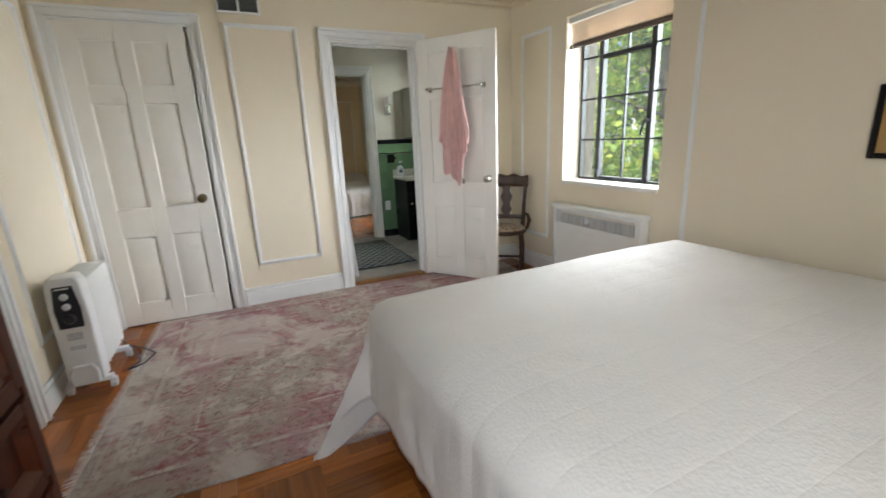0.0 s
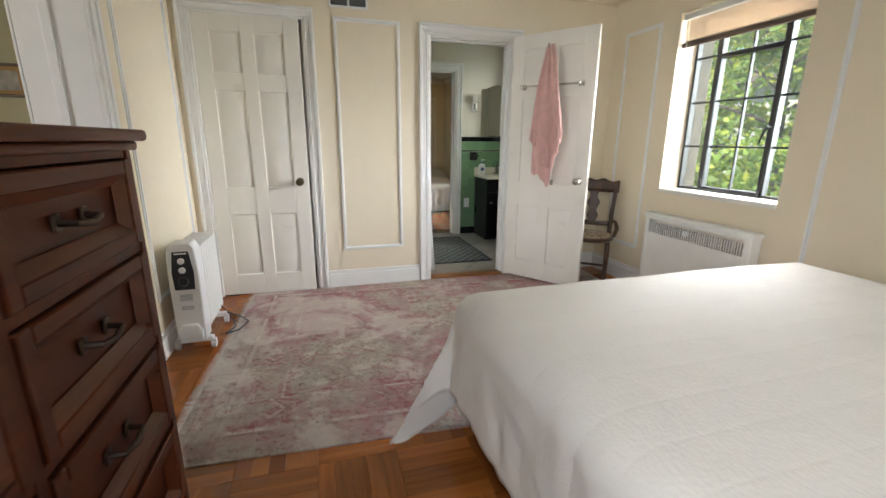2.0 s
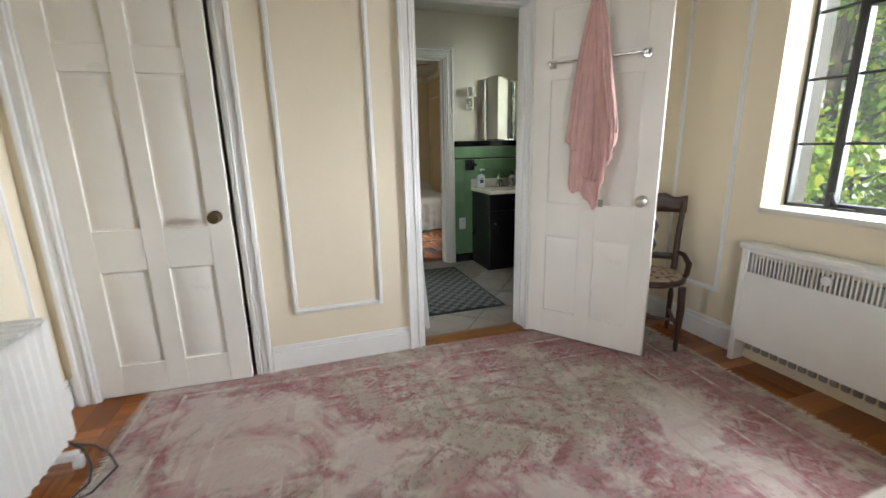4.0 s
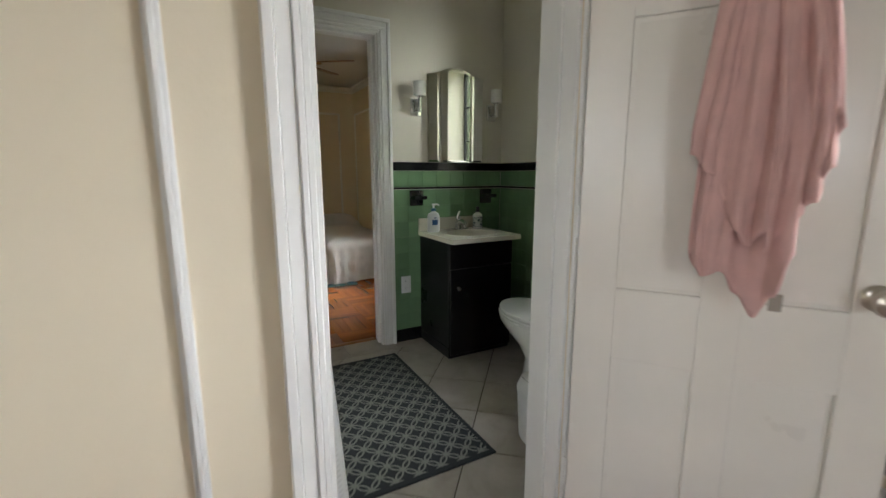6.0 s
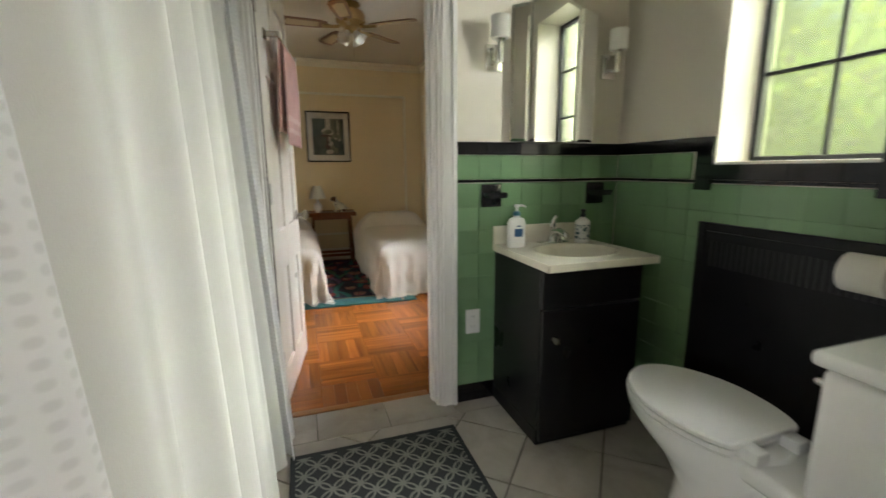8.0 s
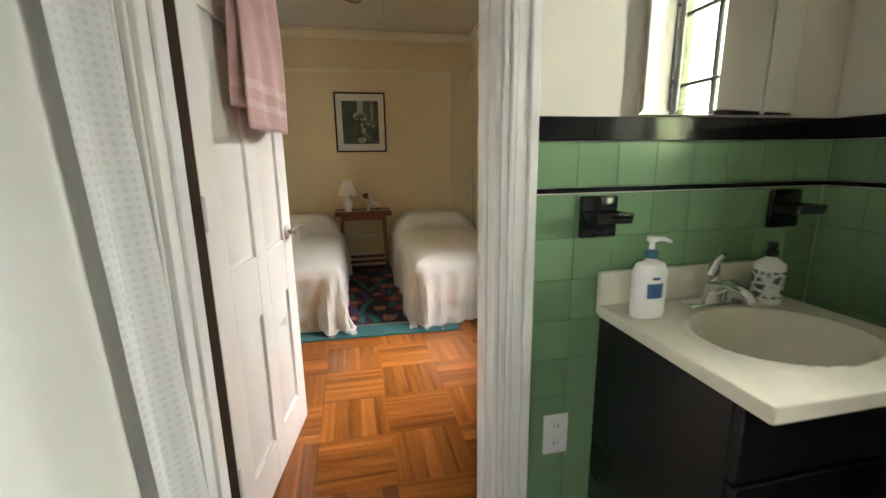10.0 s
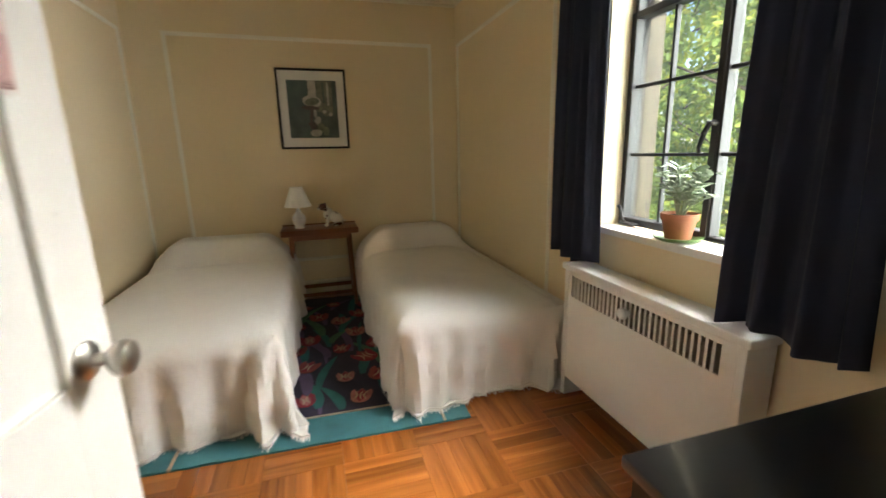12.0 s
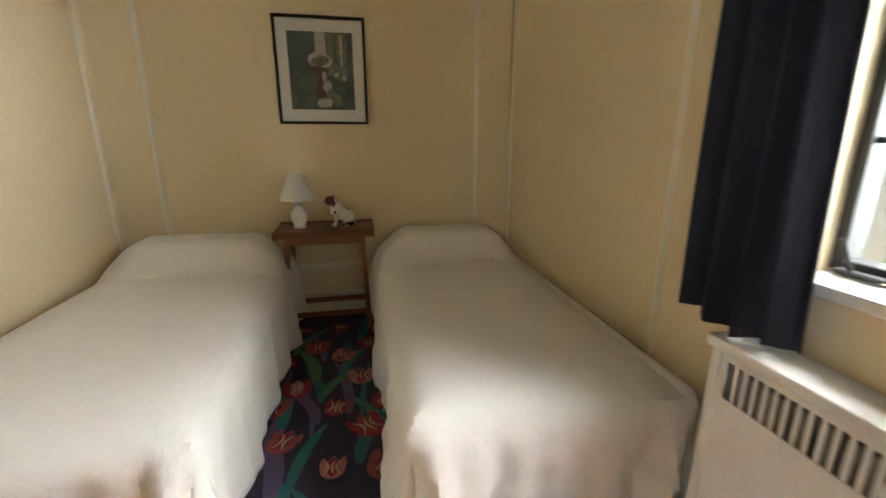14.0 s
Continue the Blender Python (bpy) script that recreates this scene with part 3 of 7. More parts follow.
baseboard("baseboard_room_east", "x", ROOM_E, -1, [(W2B, 7.12), (8.10, W3)], mat=M["room_trim"])

# crown mouldings
for name, mat, strips in (("trim_crown", M["wall"], [("y", W1, -1, BED_W, BED_E), ("x", BED_E, -1, BED_S, W1 - 0.05), ("x", BED_W, 1, BED_S, W1 - 0.05)]),
                          ("trim_crown_room", M["room_trim"], [("y", W3, -1, ROOM_W, ROOM_E), ("x", ROOM_E, -1, W2B, W3 - 0.05), ("x", ROOM_W, 1, W2B, W3 - 0.05)])):
    bm = bmesh.new()
    for axis, face, side, s0, s1 in strips:
        for z0, z1, d in ((H - 0.085, H - 0.07, 0.012), (H - 0.07, H - 0.03, 0.024), (H - 0.03, H - 0.001, 0.045)):
            a, b = sorted((face, face + side * d))
            box(bm, *((a, s0, z0, b, s1, z1) if axis == "x" else (s0, a, z0, s1, b, z1)), 0.004, 1)
    setting(name, bm, mat, "painted plaster crown moulding", "trim")


def knob(parent, s, z, y, out, mat, label):
    bm = bmesh.new()
    m = Matrix.Translation((s, y, z)) @ Matrix.Rotation(radians(90 if out < 0 else -90), 4, "X")
    lathe(bm, [(0.0, 0), (0.03, 0), (0.03, 0.004), (0.024, 0.008), (0.011, 0.011), (0.0095, 0.03), (0.018, 0.036), (0.027, 0.046), (0.029, 0.054), (0.025, 0.063), (0.012, 0.068), (0, 0.069)], m)
    return part("door_knob", bm, mat, parent, label)


def panel_door(name, at, turn, w, h, label, knob_mat, knob_label, knob_z=0.89):
    d = thing(name, at, label, "door", kind="structure", turn=turn)
    th, st, mid = 0.036, 0.105, 0.09
    zs = [(0.16, 0.64), (0.84, 1.53), (1.64, h - 0.11)]
    cols = [(st, w / 2 - mid / 2), (w / 2 + mid / 2, w - st)]
    bm = bmesh.new()
    for x0, x1 in ((0, st), (w / 2 - mid / 2, w / 2 + mid / 2), (w - st, w)):
        box(bm, x0, 0, 0, x1, th, h, 0.002, 1)
    rails = [0.0] + [z for p in zs for z in p] + [h]
    for z0, z1 in zip(rails[::2], rails[1::2]):
        for x0, x1 in cols:
            box(bm, x0 - 0.001, 0.0003, z0, x1 + 0.001, th - 0.0003, z1, 0.002, 1)
    leaf = part("leaf", bm, M["door"], d)
    for z0, z1 in zs:
        for x0, x1 in cols:
            bm = bmesh.new()
            box(bm, x0 - 0.002, 0.012, z0 - 0.002, x1 + 0.002, th - 0.012, z1 + 0.002)
            for y0, y1 in ((0.005, 0.012), (th - 0.012, th - 0.005)):
                t = bmesh.new()
                e = 0.032
                f, bk = (y0, y1) if y0 < th / 2 else (y1, y0)
                o = [t.verts.new((x, bk, z)) for x, z in ((x0 + 0.012, z0 + 0.012), (x1 - 0.012, z0 + 0.012), (x1 - 0.012, z1 - 0.012), (x0 + 0.012, z1 - 0.012))]
                i = [t.verts.new((x, f, z)) for x, z in ((x0 + e, z0 + e), (x1 - e, z0 + e), (x1 - e, z1 - e), (x0 + e, z1 - e))]
                t.faces.new(i)
                for k in range(4):
                    t.faces.new((o[k], o[(k + 1) % 4], i[(k + 1) % 4], i[k]))
                bmesh.ops.recalc_face_normals(t, faces=t.faces[:])
                merge(bm, t)
            part("panel", bm, M["door"], d)
    knob(d, w - 0.065, knob_z - 0.01, 0.0, -1, knob_mat, knob_label)
    knob(d, w - 0.065, knob_z - 0.01, th, 1, knob_mat, knob_label)
    for z in (0.25, 1.02, h - 0.22):
        bm = bmesh.new()
        rod(bm, (-0.004, -0.006, z - 0.045), (-0.004, -0.006, z + 0.045), 0.006)
        part("hinge", bm, M["trim"], d, "painted butt hinge")
    bm = bmesh.new()
    box(bm, w, 0.008, knob_z - 0.06, w + 0.0015, th - 0.008, knob_z + 0.04)
    part("latch_plate", bm, M["nickel"], d, "metal latch plate")
    return d


panel_door("door_1", (-0.643, W1 - 0.004, 0.012), -3.0, 0.695, 2.02, "white six-panel closet door standing slightly ajar", M["old_brass"], "aged brass knob")
d1 = panel_door("door_2", (1.727, W1 - 0.03, 0.02), -54.4, 0.70, 2.005, "white six-panel bathroom door standing open", M["nickel"], "satin nickel knob")
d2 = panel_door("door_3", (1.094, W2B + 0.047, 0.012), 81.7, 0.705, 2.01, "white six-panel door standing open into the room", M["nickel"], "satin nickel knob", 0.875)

# dark strip on the door's end face imitates the shade at the hinge gap
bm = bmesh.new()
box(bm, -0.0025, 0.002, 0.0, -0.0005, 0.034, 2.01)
part("hinge_edge", bm, M["bronze"], d2, "dark strip standing for the shaded hinge gap")

# strike plates in the jambs
for n, x0, x1, y, z in (("trim_strike_plate", 1.034, 1.037, W1 + 0.02, 0.89), ("trim_strike_plate_2", 1.783, 1.786, W2B - 0.05, 0.875)):
    bm = bmesh.new()
    box(bm, x0, y, z - 0.028, x1, y + 0.022, z + 0.028)
    setting(n, bm, M["bronze"], "metal strike plate in the door jamb", "strike plate")


def glass_mat(name, rough, tint):
    m = bpy.data.materials.new(name)
    m.use_nodes = True
    nt = m.node_tree
    nt.nodes.remove(nt.nodes["Principled BSDF"])
    out = nt.nodes["Material Output"]
    if rough:
        r, tr, g, mx = nt.nodes.new("ShaderNodeBsdfRefraction"), nt.nodes.new("ShaderNodeBsdfTranslucent"), nt.nodes.new("ShaderNodeBsdfGlossy"), nt.nodes.new("ShaderNodeMixShader")
        r.inputs["Roughness"].default_value, r.inputs["IOR"].default_value = rough, 1.08
        r.inputs["Color"].default_value, tr.inputs["Color"].default_value = (*tint, 1), (0.30, 0.34, 0.20, 1)
        mx.inputs[0].default_value = 0.1
        nt.links.new(r.outputs[0], mx.inputs[1])
        nt.links.new(tr.outputs[0], mx.inputs[2])
        body = mx.outputs[0]
        g.inputs["Roughness"].default_value = 0.2
    else:
        t, g = nt.nodes.new("ShaderNodeBsdfTransparent"), nt.nodes.new("ShaderNodeBsdfGlossy")
        t.inputs["Color"].default_value = (*tint, 1)
        g.inputs["Roughness"].default_value = 0.03
        haze, mh = nt.nodes.new("ShaderNodeBsdfTranslucent"), nt.nodes.new("ShaderNodeMixShader")
        haze.inputs["Color"].default_value, mh.inputs[0].default_value = (0.85, 0.88, 0.85, 1), 0.004
        nt.links.new(t.outputs[0], mh.inputs[1])
        nt.links.new(haze.outputs[0], mh.inputs[2])
        body = mh.outputs[0]
    fr, mx2 = nt.nodes.new("ShaderNodeFresnel"), nt.nodes.new("ShaderNodeMixShader")
    fr.inputs["IOR"].default_value = 1.3
    nt.links.new(fr.outputs[0], mx2.inputs[0])
    nt.links.new(body, mx2.inputs[1])
    nt.links.new(g.outputs[0], mx2.inputs[2])
    nt.links.new(mx2.outputs[0], out.inputs[0])
    return m


M["pane"] = glass_mat("window_glass", 0, (0.84, 0.87, 0.84))
M["frosted"] = glass_mat("frosted_glass", 0.2, (0.48, 0.51, 0.37))


def steel_window(name, x, ys, zs, label, glass, casement, sill_out, thick=(), sill_y=None, sill_mat=None):
    """Steel casement in the plane x: ys and zs are the glazing lines, casement (y0, y1, z0, z1) the opening sash."""
    w = thing(name, (x, (ys[0] + ys[-1]) / 2, zs[0]), label, "window", kind="structure")
    oy, oz = (ys[0] + ys[-1]) / 2, zs[0]
    Y, Z = [y - oy for y in ys], [z - oz for z in zs]

    def bar(nm, y0, z0, y1, z1, d=0.018):
        bm = bmesh.new()
        box(bm, -d, y0, z0, d, y1, z1, 0.003, 1)
        return part(nm, bm, M["iron"], w)

    f = 0.018
    for a in ((Y[0], Z[0], Y[0] + f, Z[-1]), (Y[-1] - f, Z[0], Y[-1], Z[-1]), (Y[0] + f, Z[0], Y[-1] - f, Z[0] + f), (Y[0] + f, Z[-1] - f, Y[-1] - f, Z[-1])):
        bar("window_frame", *a, d=0.022)
    for i, y in enumerate(Y[1:-1], 1):
        t = 0.021 if i in thick else 0.0065
        bar("glazing_bar", y - t, Z[0] + f, y + t, Z[-1] - f, d=0.024 if i in thick else 0.012)
    for z in Z[1:-1]:
        bar("glazing_bar", Y[0] + f, z - 0.0065, Y[-1] - f, z + 0.0065, d=0.0115)
    if casement:
        c0, c1, e0, e1 = casement[0] - oy, casement[1] - oy, casement[2] - oz, casement[3] - oz
        for a in ((c0 - 0.012, e0, c0 + 0.016, e1), (c1 - 0.016, e0, c1 + 0.012, e1), (c0 + 0.016, e0, c1 - 0.016, e0 + 0.028), (c0 + 0.016, e1 - 0.028, c1 - 0.016, e1)):
            bar("casement_frame", *a, d=0.03)
        bm = bmesh.new()
        hz, hy = (e0 + e1) / 2 - 0.03, (c0 if abs(c0) < abs(c1) else c1)
        tube(bm, [(-0.03, hy, hz), (-0.055, hy, hz), (-0.062, hy + 0.012, hz - 0.035), (-0.058, hy + 0.03, hz - 0.08), (-0.05, hy + 0.034, hz - 0.1)], [0.011, 0.011, 0.009, 0.007, 0.005])
        part("window_handle", bm, M["iron"], w, "black casement handle")
        bm = bmesh.new()
        box(bm, -0.06, c1 - 0.12, e0 + 0.002, -0.03, c1 - 0.02, e0 + 0.012, 0.003, 1)
        tube(bm, [(-0.05, c1 - 0.05, e0 + 0.008), (-0.065, c1 - 0.055, e0 + 0.03), (-0.06, c1 - 0.04, e0 + 0.06), (-0.072, c1 - 0.035, e0 + 0.085)], [0.007, 0.006, 0.006, 0.008])
        part("window_stay", bm, M["iron"], w, "black casement stay")
    for y0, y1 in zip(Y, Y[1:]):
        for z0, z1 in zip(Z, Z[1:]):
            bm = bmesh.new()
            box(bm, 0.003, y0 + 0.004, z0 + 0.004, 0.007, y1 - 0.004, z1 - 0.004)
            p = part("pane", bm, glass, w, smooth=False)
            p.visible_shadow = False
    bm = bmesh.new()
    s0, s1 = sill_y
    box(bm, sill_out - x, s0 - oy, -0.03, -0.0225, s1 - oy, -0.0005, 0.004, 2)
    part("window_sill", bm, sill_mat or M["stone_sill"], w, "painted window sill")
    return w


steel_window("window_1", 2.89, [2.88, 3.12, 3.345, 3.58, 3.785], [0.855, 1.175, 1.49, 1.80, 2.095], "black steel casement window with many small panes", M["pane"], (3.12, 3.58, 0.86, 1.80), 2.685, (1, 3), (2.872, 3.788))
steel_window("window_2", 2.95, [5.255, 5.505, 5.755], [1.155, 1.48, 1.79, 2.095], "black steel bathroom window with obscured glass", M["frosted"], None, 2.762, (), (5.252, 5.758))
steel_window("window_3", 2.89, [7.11, 7.31, 7.555, 7.79, 7.995], [0.845, 1.15, 1.43, 1.72, 2.095], "black steel casement window above the radiator", M["pane"], (7.555, 7.99, 0.85, 1.72), 2.735, (2,), (7.102, 7.998))
# unseen south window, assumed from the light on the bed, its sash like the others
w4 = thing("window_4", (0.02, BED_S - 0.15, 0.85), "assumed unseen black steel casement window in the south wall", "window", kind="structure")
for x0, z0, x1, z1 in ((-0.47, 0, -0.45, 1.25), (0.45, 0, 0.47, 1.25), (-0.45, 0, 0.45, 0.02), (-0.45, 1.23, 0.45, 1.25), (-0.16, 0.02, -0.14, 1.23), (0.14, 0.02, 0.16, 1.23), (-0.45, 0.41, 0.45, 0.43), (-0.45, 0.82, 0.45, 0.84)):
    bm = bmesh.new()
    box(bm, x0, -0.018, z0, x1, 0.018, z1, 0.003, 1)
    part("glazing_bar", bm, M["iron"], w4)

# ---- things in the large bedroom ----
M["rad_grey"] = plain("radiator_grey_paint", (0.30, 0.265, 0.22), 0.5)


def radiator_cover(name, x_front, x_wall, y0, y1, top, slot_y, slot_z, n, knob_y, label, foot=0.09):
    r = thing(name, (x_wall, (y0 + y1) / 2, 0), label, "radiator cover")
    oy, f = (y0 + y1) / 2, x_front - x_wall
    Y0, Y1 = y0 - oy, y1 - oy
    bm = bmesh.new()
    # front sheet pierced by slots
    s0, s1 = slot_y[0] - oy, slot_y[1] - oy
    z0, z1 = slot_z
    box(bm, f, Y0 + 0.03, foot, f + 0.006, Y1 - 0.03, z0)
    box(bm, f, Y0 + 0.03, z1, f + 0.006, Y1 - 0.03, top - 0.03)
    box(bm, f, Y0 + 0.03, z0, f + 0.006, s0, z1)
    box(bm, f, s1, z0, f + 0.006, Y1 - 0.03, z1)
    p = (s1 - s0) / n
    part("front_panel", bm, M["metal_white"], r)
    bm = bmesh.new()
    box(bm, 0.0005, -p * 0.2, -0.001, 0.0055, p * 0.2, z1 - z0 + 0.001, 0.0012, 1)
    bar_me = mesh_of("slat", bm, M["metal_white"])
    for i in range(1, n):
        s = new("slat", bar_me)
        s.parent = r
        s.matrix_basis = pose(f, s0 + i * p, z0)
    for a, b in ((Y0, Y0 + 0.03), (Y1 - 0.03, Y1)):
        bm = bmesh.new()
        box(bm, f - 0.004, a, 0, -0.001, b, top - 0.03, 0.003, 1)
        part("side_panel", bm, M["metal_white"], r)
    bm = bmesh.new()
    box(bm, f - 0.014, Y0 - 0.012, top - 0.03, -0.001, Y1 + 0.012, top, 0.006, 3)
    part("top_panel", bm, M["metal_white"], r)
    bm = bmesh.new()
    m = Matrix.Translation((f - 0.001, knob_y - oy, z1 - 0.045)) @ Matrix.Rotation(radians(-90), 4, "Y")
    lathe(bm, [(0, 0), (0.012, 0), (0.013, 0.012), (0.021, 0.014), (0.022, 0.028), (0.017, 0.034), (0, 0.035)], m)
    part("knob", bm, M["plastic"], r, "round white valve knob")
    for k in range(17):
        bm = bmesh.new()
        yk = Y0 + 0.08 + k * (Y1 - Y0 - 0.16) / 16
        box(bm, f + 0.03, yk - 0.018, 0.08, -0.03, yk + 0.018, top - 0.08, 0.015, 2)
        part("radiator_column", bm, M["rad_grey"], r, "grey cast-iron radiator column")
    return r


radiator_cover("radiator_cover", 2.605, 2.684, 2.90, 3.78, 0.675, (2.95, 3.74), (0.52, 0.625), 42, 3.37, "white metal radiator cover under the bedroom window", 0.13)

# venetian blind drawn up
bl = thing("window_blind", (2.74, 3.33, 2.09), "cream slatted blind drawn up at the window top", "blind")
bm = bmesh.new()
box(bm, -0.02, -0.455, -0.04, 0.02, 0.455, 0, 0.003, 1)
part("head_rail", bm, M["metal_white"], bl)
M["slat"] = plain("cream_slat", (0.72, 0.58, 0.44), 0.4, vary=0.08)
bm0 = bmesh.new()
t = bmesh.new()
sheet(t, lambda u, v: (-0.013 + 0.026 * u, -0.45 + 0.9 * v, 0.003 * math.sin(math.pi * u) - 0.006 * u), 4, 1)
merge(bm0, t)
slat_me = mesh_of("slat", bm0, M["slat"])
for i in range(16):
    s = new("slat", slat_me)
    s.parent = bl
    s.matrix_basis = pose(0, 0, -0.048 - (0.0095 * i if i < 14 else 0.0095 * 14 + (i - 14) * 0.004))
# dark brown on the bottom rail stands for the shadow lying on it
M["rail_shaded"] = plain("shaded_blind_rail", (0.16, 0.11, 0.08), 0.45)
bm = bmesh.new()
box(bm, -0.014, -0.452, -0.222, 0.014, 0.452, -0.192, 0.004, 1)
part("bottom_rail", bm, M["rail_shaded"], bl, "bottom rail coloured dark for its shadow")
bm = bmesh.new()
rod(bm, (-0.022, 0.40, -0.04), (-0.026, 0.402, -0.75), 0.0022, seg=6)
part("cord", bm, M["linen"], bl, "thin pull cord")

# vent above the wall panel
v = thing("wall_vent", (0.41, W1, 2.20), "grey metal wall vent with slats", "vent", kind="structure")
bm = bmesh.new()
for a in ((-0.14, -0.065, 0.14, -0.05), (-0.14, 0.05, 0.14, 0.065), (-0.14, -0.05, -0.125, 0.05), (0.125, -0.05, 0.14, 0.05), (-0.008, -0.05, 0.008, 0.05)):
    box(bm, a[0], -0.012, a[1], a[2], -0.0005, a[3], 0.002, 1)
part("frame", bm, M["trim"], v)
M["vent_grey"] = plain("vent_grey", (0.10, 0.10, 0.10), 0.5)
bm = bmesh.new()
box(bm, -0.125, -0.003, -0.05, 0.125, -0.0006, 0.05)
part("backing", bm, M["vent_grey"], v, "dark vent backing")
for k in range(6):
    for a, b in ((-0.125, -0.008), (0.008, 0.125)):
        bm = bmesh.new()
        box(bm, a, -0.010, -0.044 + k * 0.0165, b, -0.004, -0.039 + k * 0.0165)
        part("slat", bm, M["vent_grey"], v)

# tall dresser with carved drawers
dr = thing("dresser", (-0.52, 1.70, 0), "tall mahogany dresser with carved panelled drawers", "dresser")
X0, X1, Y0, Y1, TOP = -0.25, 0.235, -0.52, 0.51, 1.225
bm = bmesh.new()
box(bm, X0, Y0, 0.06, X1 - 0.03, Y0 + 0.025, TOP - 0.045, 0.004)
box(bm, X0, Y1 - 0.025, 0.06, X1 - 0.03, Y1, TOP - 0.045, 0.004)
box(bm, X0, Y0 + 0.025, 0.06, X0 + 0.012, Y1 - 0.025, TOP - 0.045)
box(bm, X0 + 0.012, Y0 + 0.025, 0.06, X1 - 0.03, Y1 - 0.025, 0.085)
part("body", bm, M["dark_wood_z"], dr)
bm = bmesh.new()
box(bm, X0 - 0.005, Y0 - 0.035, TOP - 0.026, X1 + 0.03, Y1 + 0.032, TOP, 0.009, 3)
box(bm, X0, Y0 - 0.018, TOP - 0.046, X1 + 0.012, Y1 + 0.016, TOP - 0.026, 0.007, 3)
part("top", bm, M["dark_wood"], dr, "moulded mahogany top")
bm = bmesh.new()
box(bm, X0, Y0 - 0.01, 0, X1 - 0.01, Y1 + 0.01, 0.06, 0.006)
part("plinth", bm, M["dark_wood"], dr)
rows = [0.09, 0.235, 0.475, 0.715, 0.955, TOP - 0.052]
bm = bmesh.new()
for y in (Y0, -0.012, Y1 - 0.025):
    box(bm, X1 - 0.03, y, 0.06, X1, y + 0.025, TOP - 0.045, 0.003, 1)
for z in rows:
    box(bm, X1 - 0.03, Y0 + 0.025, z - 0.012, X1 - 0.004, Y1 - 0.025, z + 0.012, 0.003, 1)
part("face_frame", bm, M["dark_wood_z"], dr)
M["inlay"] = wood("reddish_bevel_wood", (0.09, 0.024, 0.009), (0.19, 0.055, 0.022), "y", rough=0.3)
for z0, z1 in zip(rows, rows[1:]):
    for y0, y1 in ((Y0 + 0.028, -0.014), (0.015, Y1 - 0.028)):
        z0c, z1c = z0 + 0.014, z1 - 0.014
        bm = bmesh.new()
        b = 0.032
        box(bm, X1 - 0.045, y0, z0c, X1 - 0.022, y1, z1c)
        dw = part("drawer", bm, M["dark_wood"], dr)
        for a in ((y0, z0c, y0 + b, z1c), (y1 - b, z0c, y1, z1c), (y0 + b, z0c, y1 - b, z0c + b), (y0 + b, z1c - b, y1 - b, z1c)):
            bm = bmesh.new()
            box(bm, X1 - 0.022, a[0], a[1], X1 + 0.006, a[2], a[3], 0.003, 1)
            part("drawer_moulding", bm, M["dark_wood"], dw)
        t = bmesh.new()
        o = [(y0 + b, z0c + b), (y1 - b, z0c + b), (y1 - b, z1c - b), (y0 + b, z1c - b)]
        e = 0.022
        i = [(y0 + b + e, z0c + b + e), (y1 - b - e, z0c + b + e), (y1 - b - e, z1c - b - e), (y0 + b + e, z1c - b - e)]
        ov, iv = [t.verts.new((X1 + 0.002, *p)) for p in o], [t.verts.new((X1 - 0.018, *p)) for p in i]
        for k in range(4):
            t.faces.new((ov[k], ov[(k + 1) % 4], iv[(k + 1) % 4], iv[k]))
        bmesh.ops.recalc_face_normals(t, faces=t.faces[:])
        part("bevel", t, M["inlay"], dw, "reddish bevelled drawer surround")
        yc, zc = (y0 + y1) / 2, (z0c + z1c) / 2
        bm = bmesh.new()
        tube(bm, [(X1 - 0.014, yc - 0.045, zc), (X1 + 0.012, yc - 0.043, zc - 0.002), (X1 + 0.018, yc, zc - 0.008), (X1 + 0.012, yc + 0.043, zc - 0.002), (X1 - 0.014, yc + 0.045, zc)], [0.007, 0.006, 0.0075, 0.006, 0.007])
        for s in (-1, 1):
            box(bm, X1 - 0.019, yc + s * 0.045 - 0.013, zc - 0.016, X1 - 0.013, yc + s * 0.045 + 0.013, zc + 0.016, 0.004, 1)
        part("handle", bm, M["bronze"], dw, "dark bronze drawer pull")

# oil-filled heater by the west wall
M["heater_label"] = plain("grey_print", (0.35, 0.36, 0.38), 0.5)
ht = thing("oil_heater", (-0.63, 3.59, 0), "white oil-filled electric radiator on castors", "heater")
bm = bmesh.new()
prism(bm, [(-0.075, 0.0), (0.075, 0.0), (0.078, 0.40), (0.07, 0.545), (0.052, 0.58), (-0.052, 0.58), (-0.07, 0.545), (-0.078, 0.40)], 0.11, Matrix.Translation((0, 0.11, 0.07)) @ Matrix.Rotation(radians(90), 4, "X"), 0.006)
part("housing", bm, M["plastic"], ht)
bm = bmesh.new()
prism(bm, [(-0.05, 0), (0.05, 0), (0.055, 0.10), (0.04, 0.22), (-0.04, 0.22), (-0.055, 0.10)], 0.004, Matrix.Translation((0, 0.0, 0.385)) @ Matrix.Rotation(radians(90), 4, "X"), 0.001)
cp = part("control_panel", bm, M["dark_plastic"], ht, "dark control panel")
for zz, rr in ((0.552, 0.017), (0.500, 0.017), (0.435, 0.026)):
    bm = bmesh.new()
    lathe(bm, [(0, 0), (rr, 0), (rr, 0.008), (rr * 0.8, 0.016), (0, 0.017)], Matrix.Translation((0, -0.004, zz)) @ Matrix.Rotation(radians(90), 4, "X"))
    part("dial", bm, M["plastic"] if rr < 0.02 else M["dark_plastic"], cp, "round control dial")
bm = bmesh.new()
box(bm, -0.03, -0.0056, 0.590, 0.03, -0.004, 0.597)
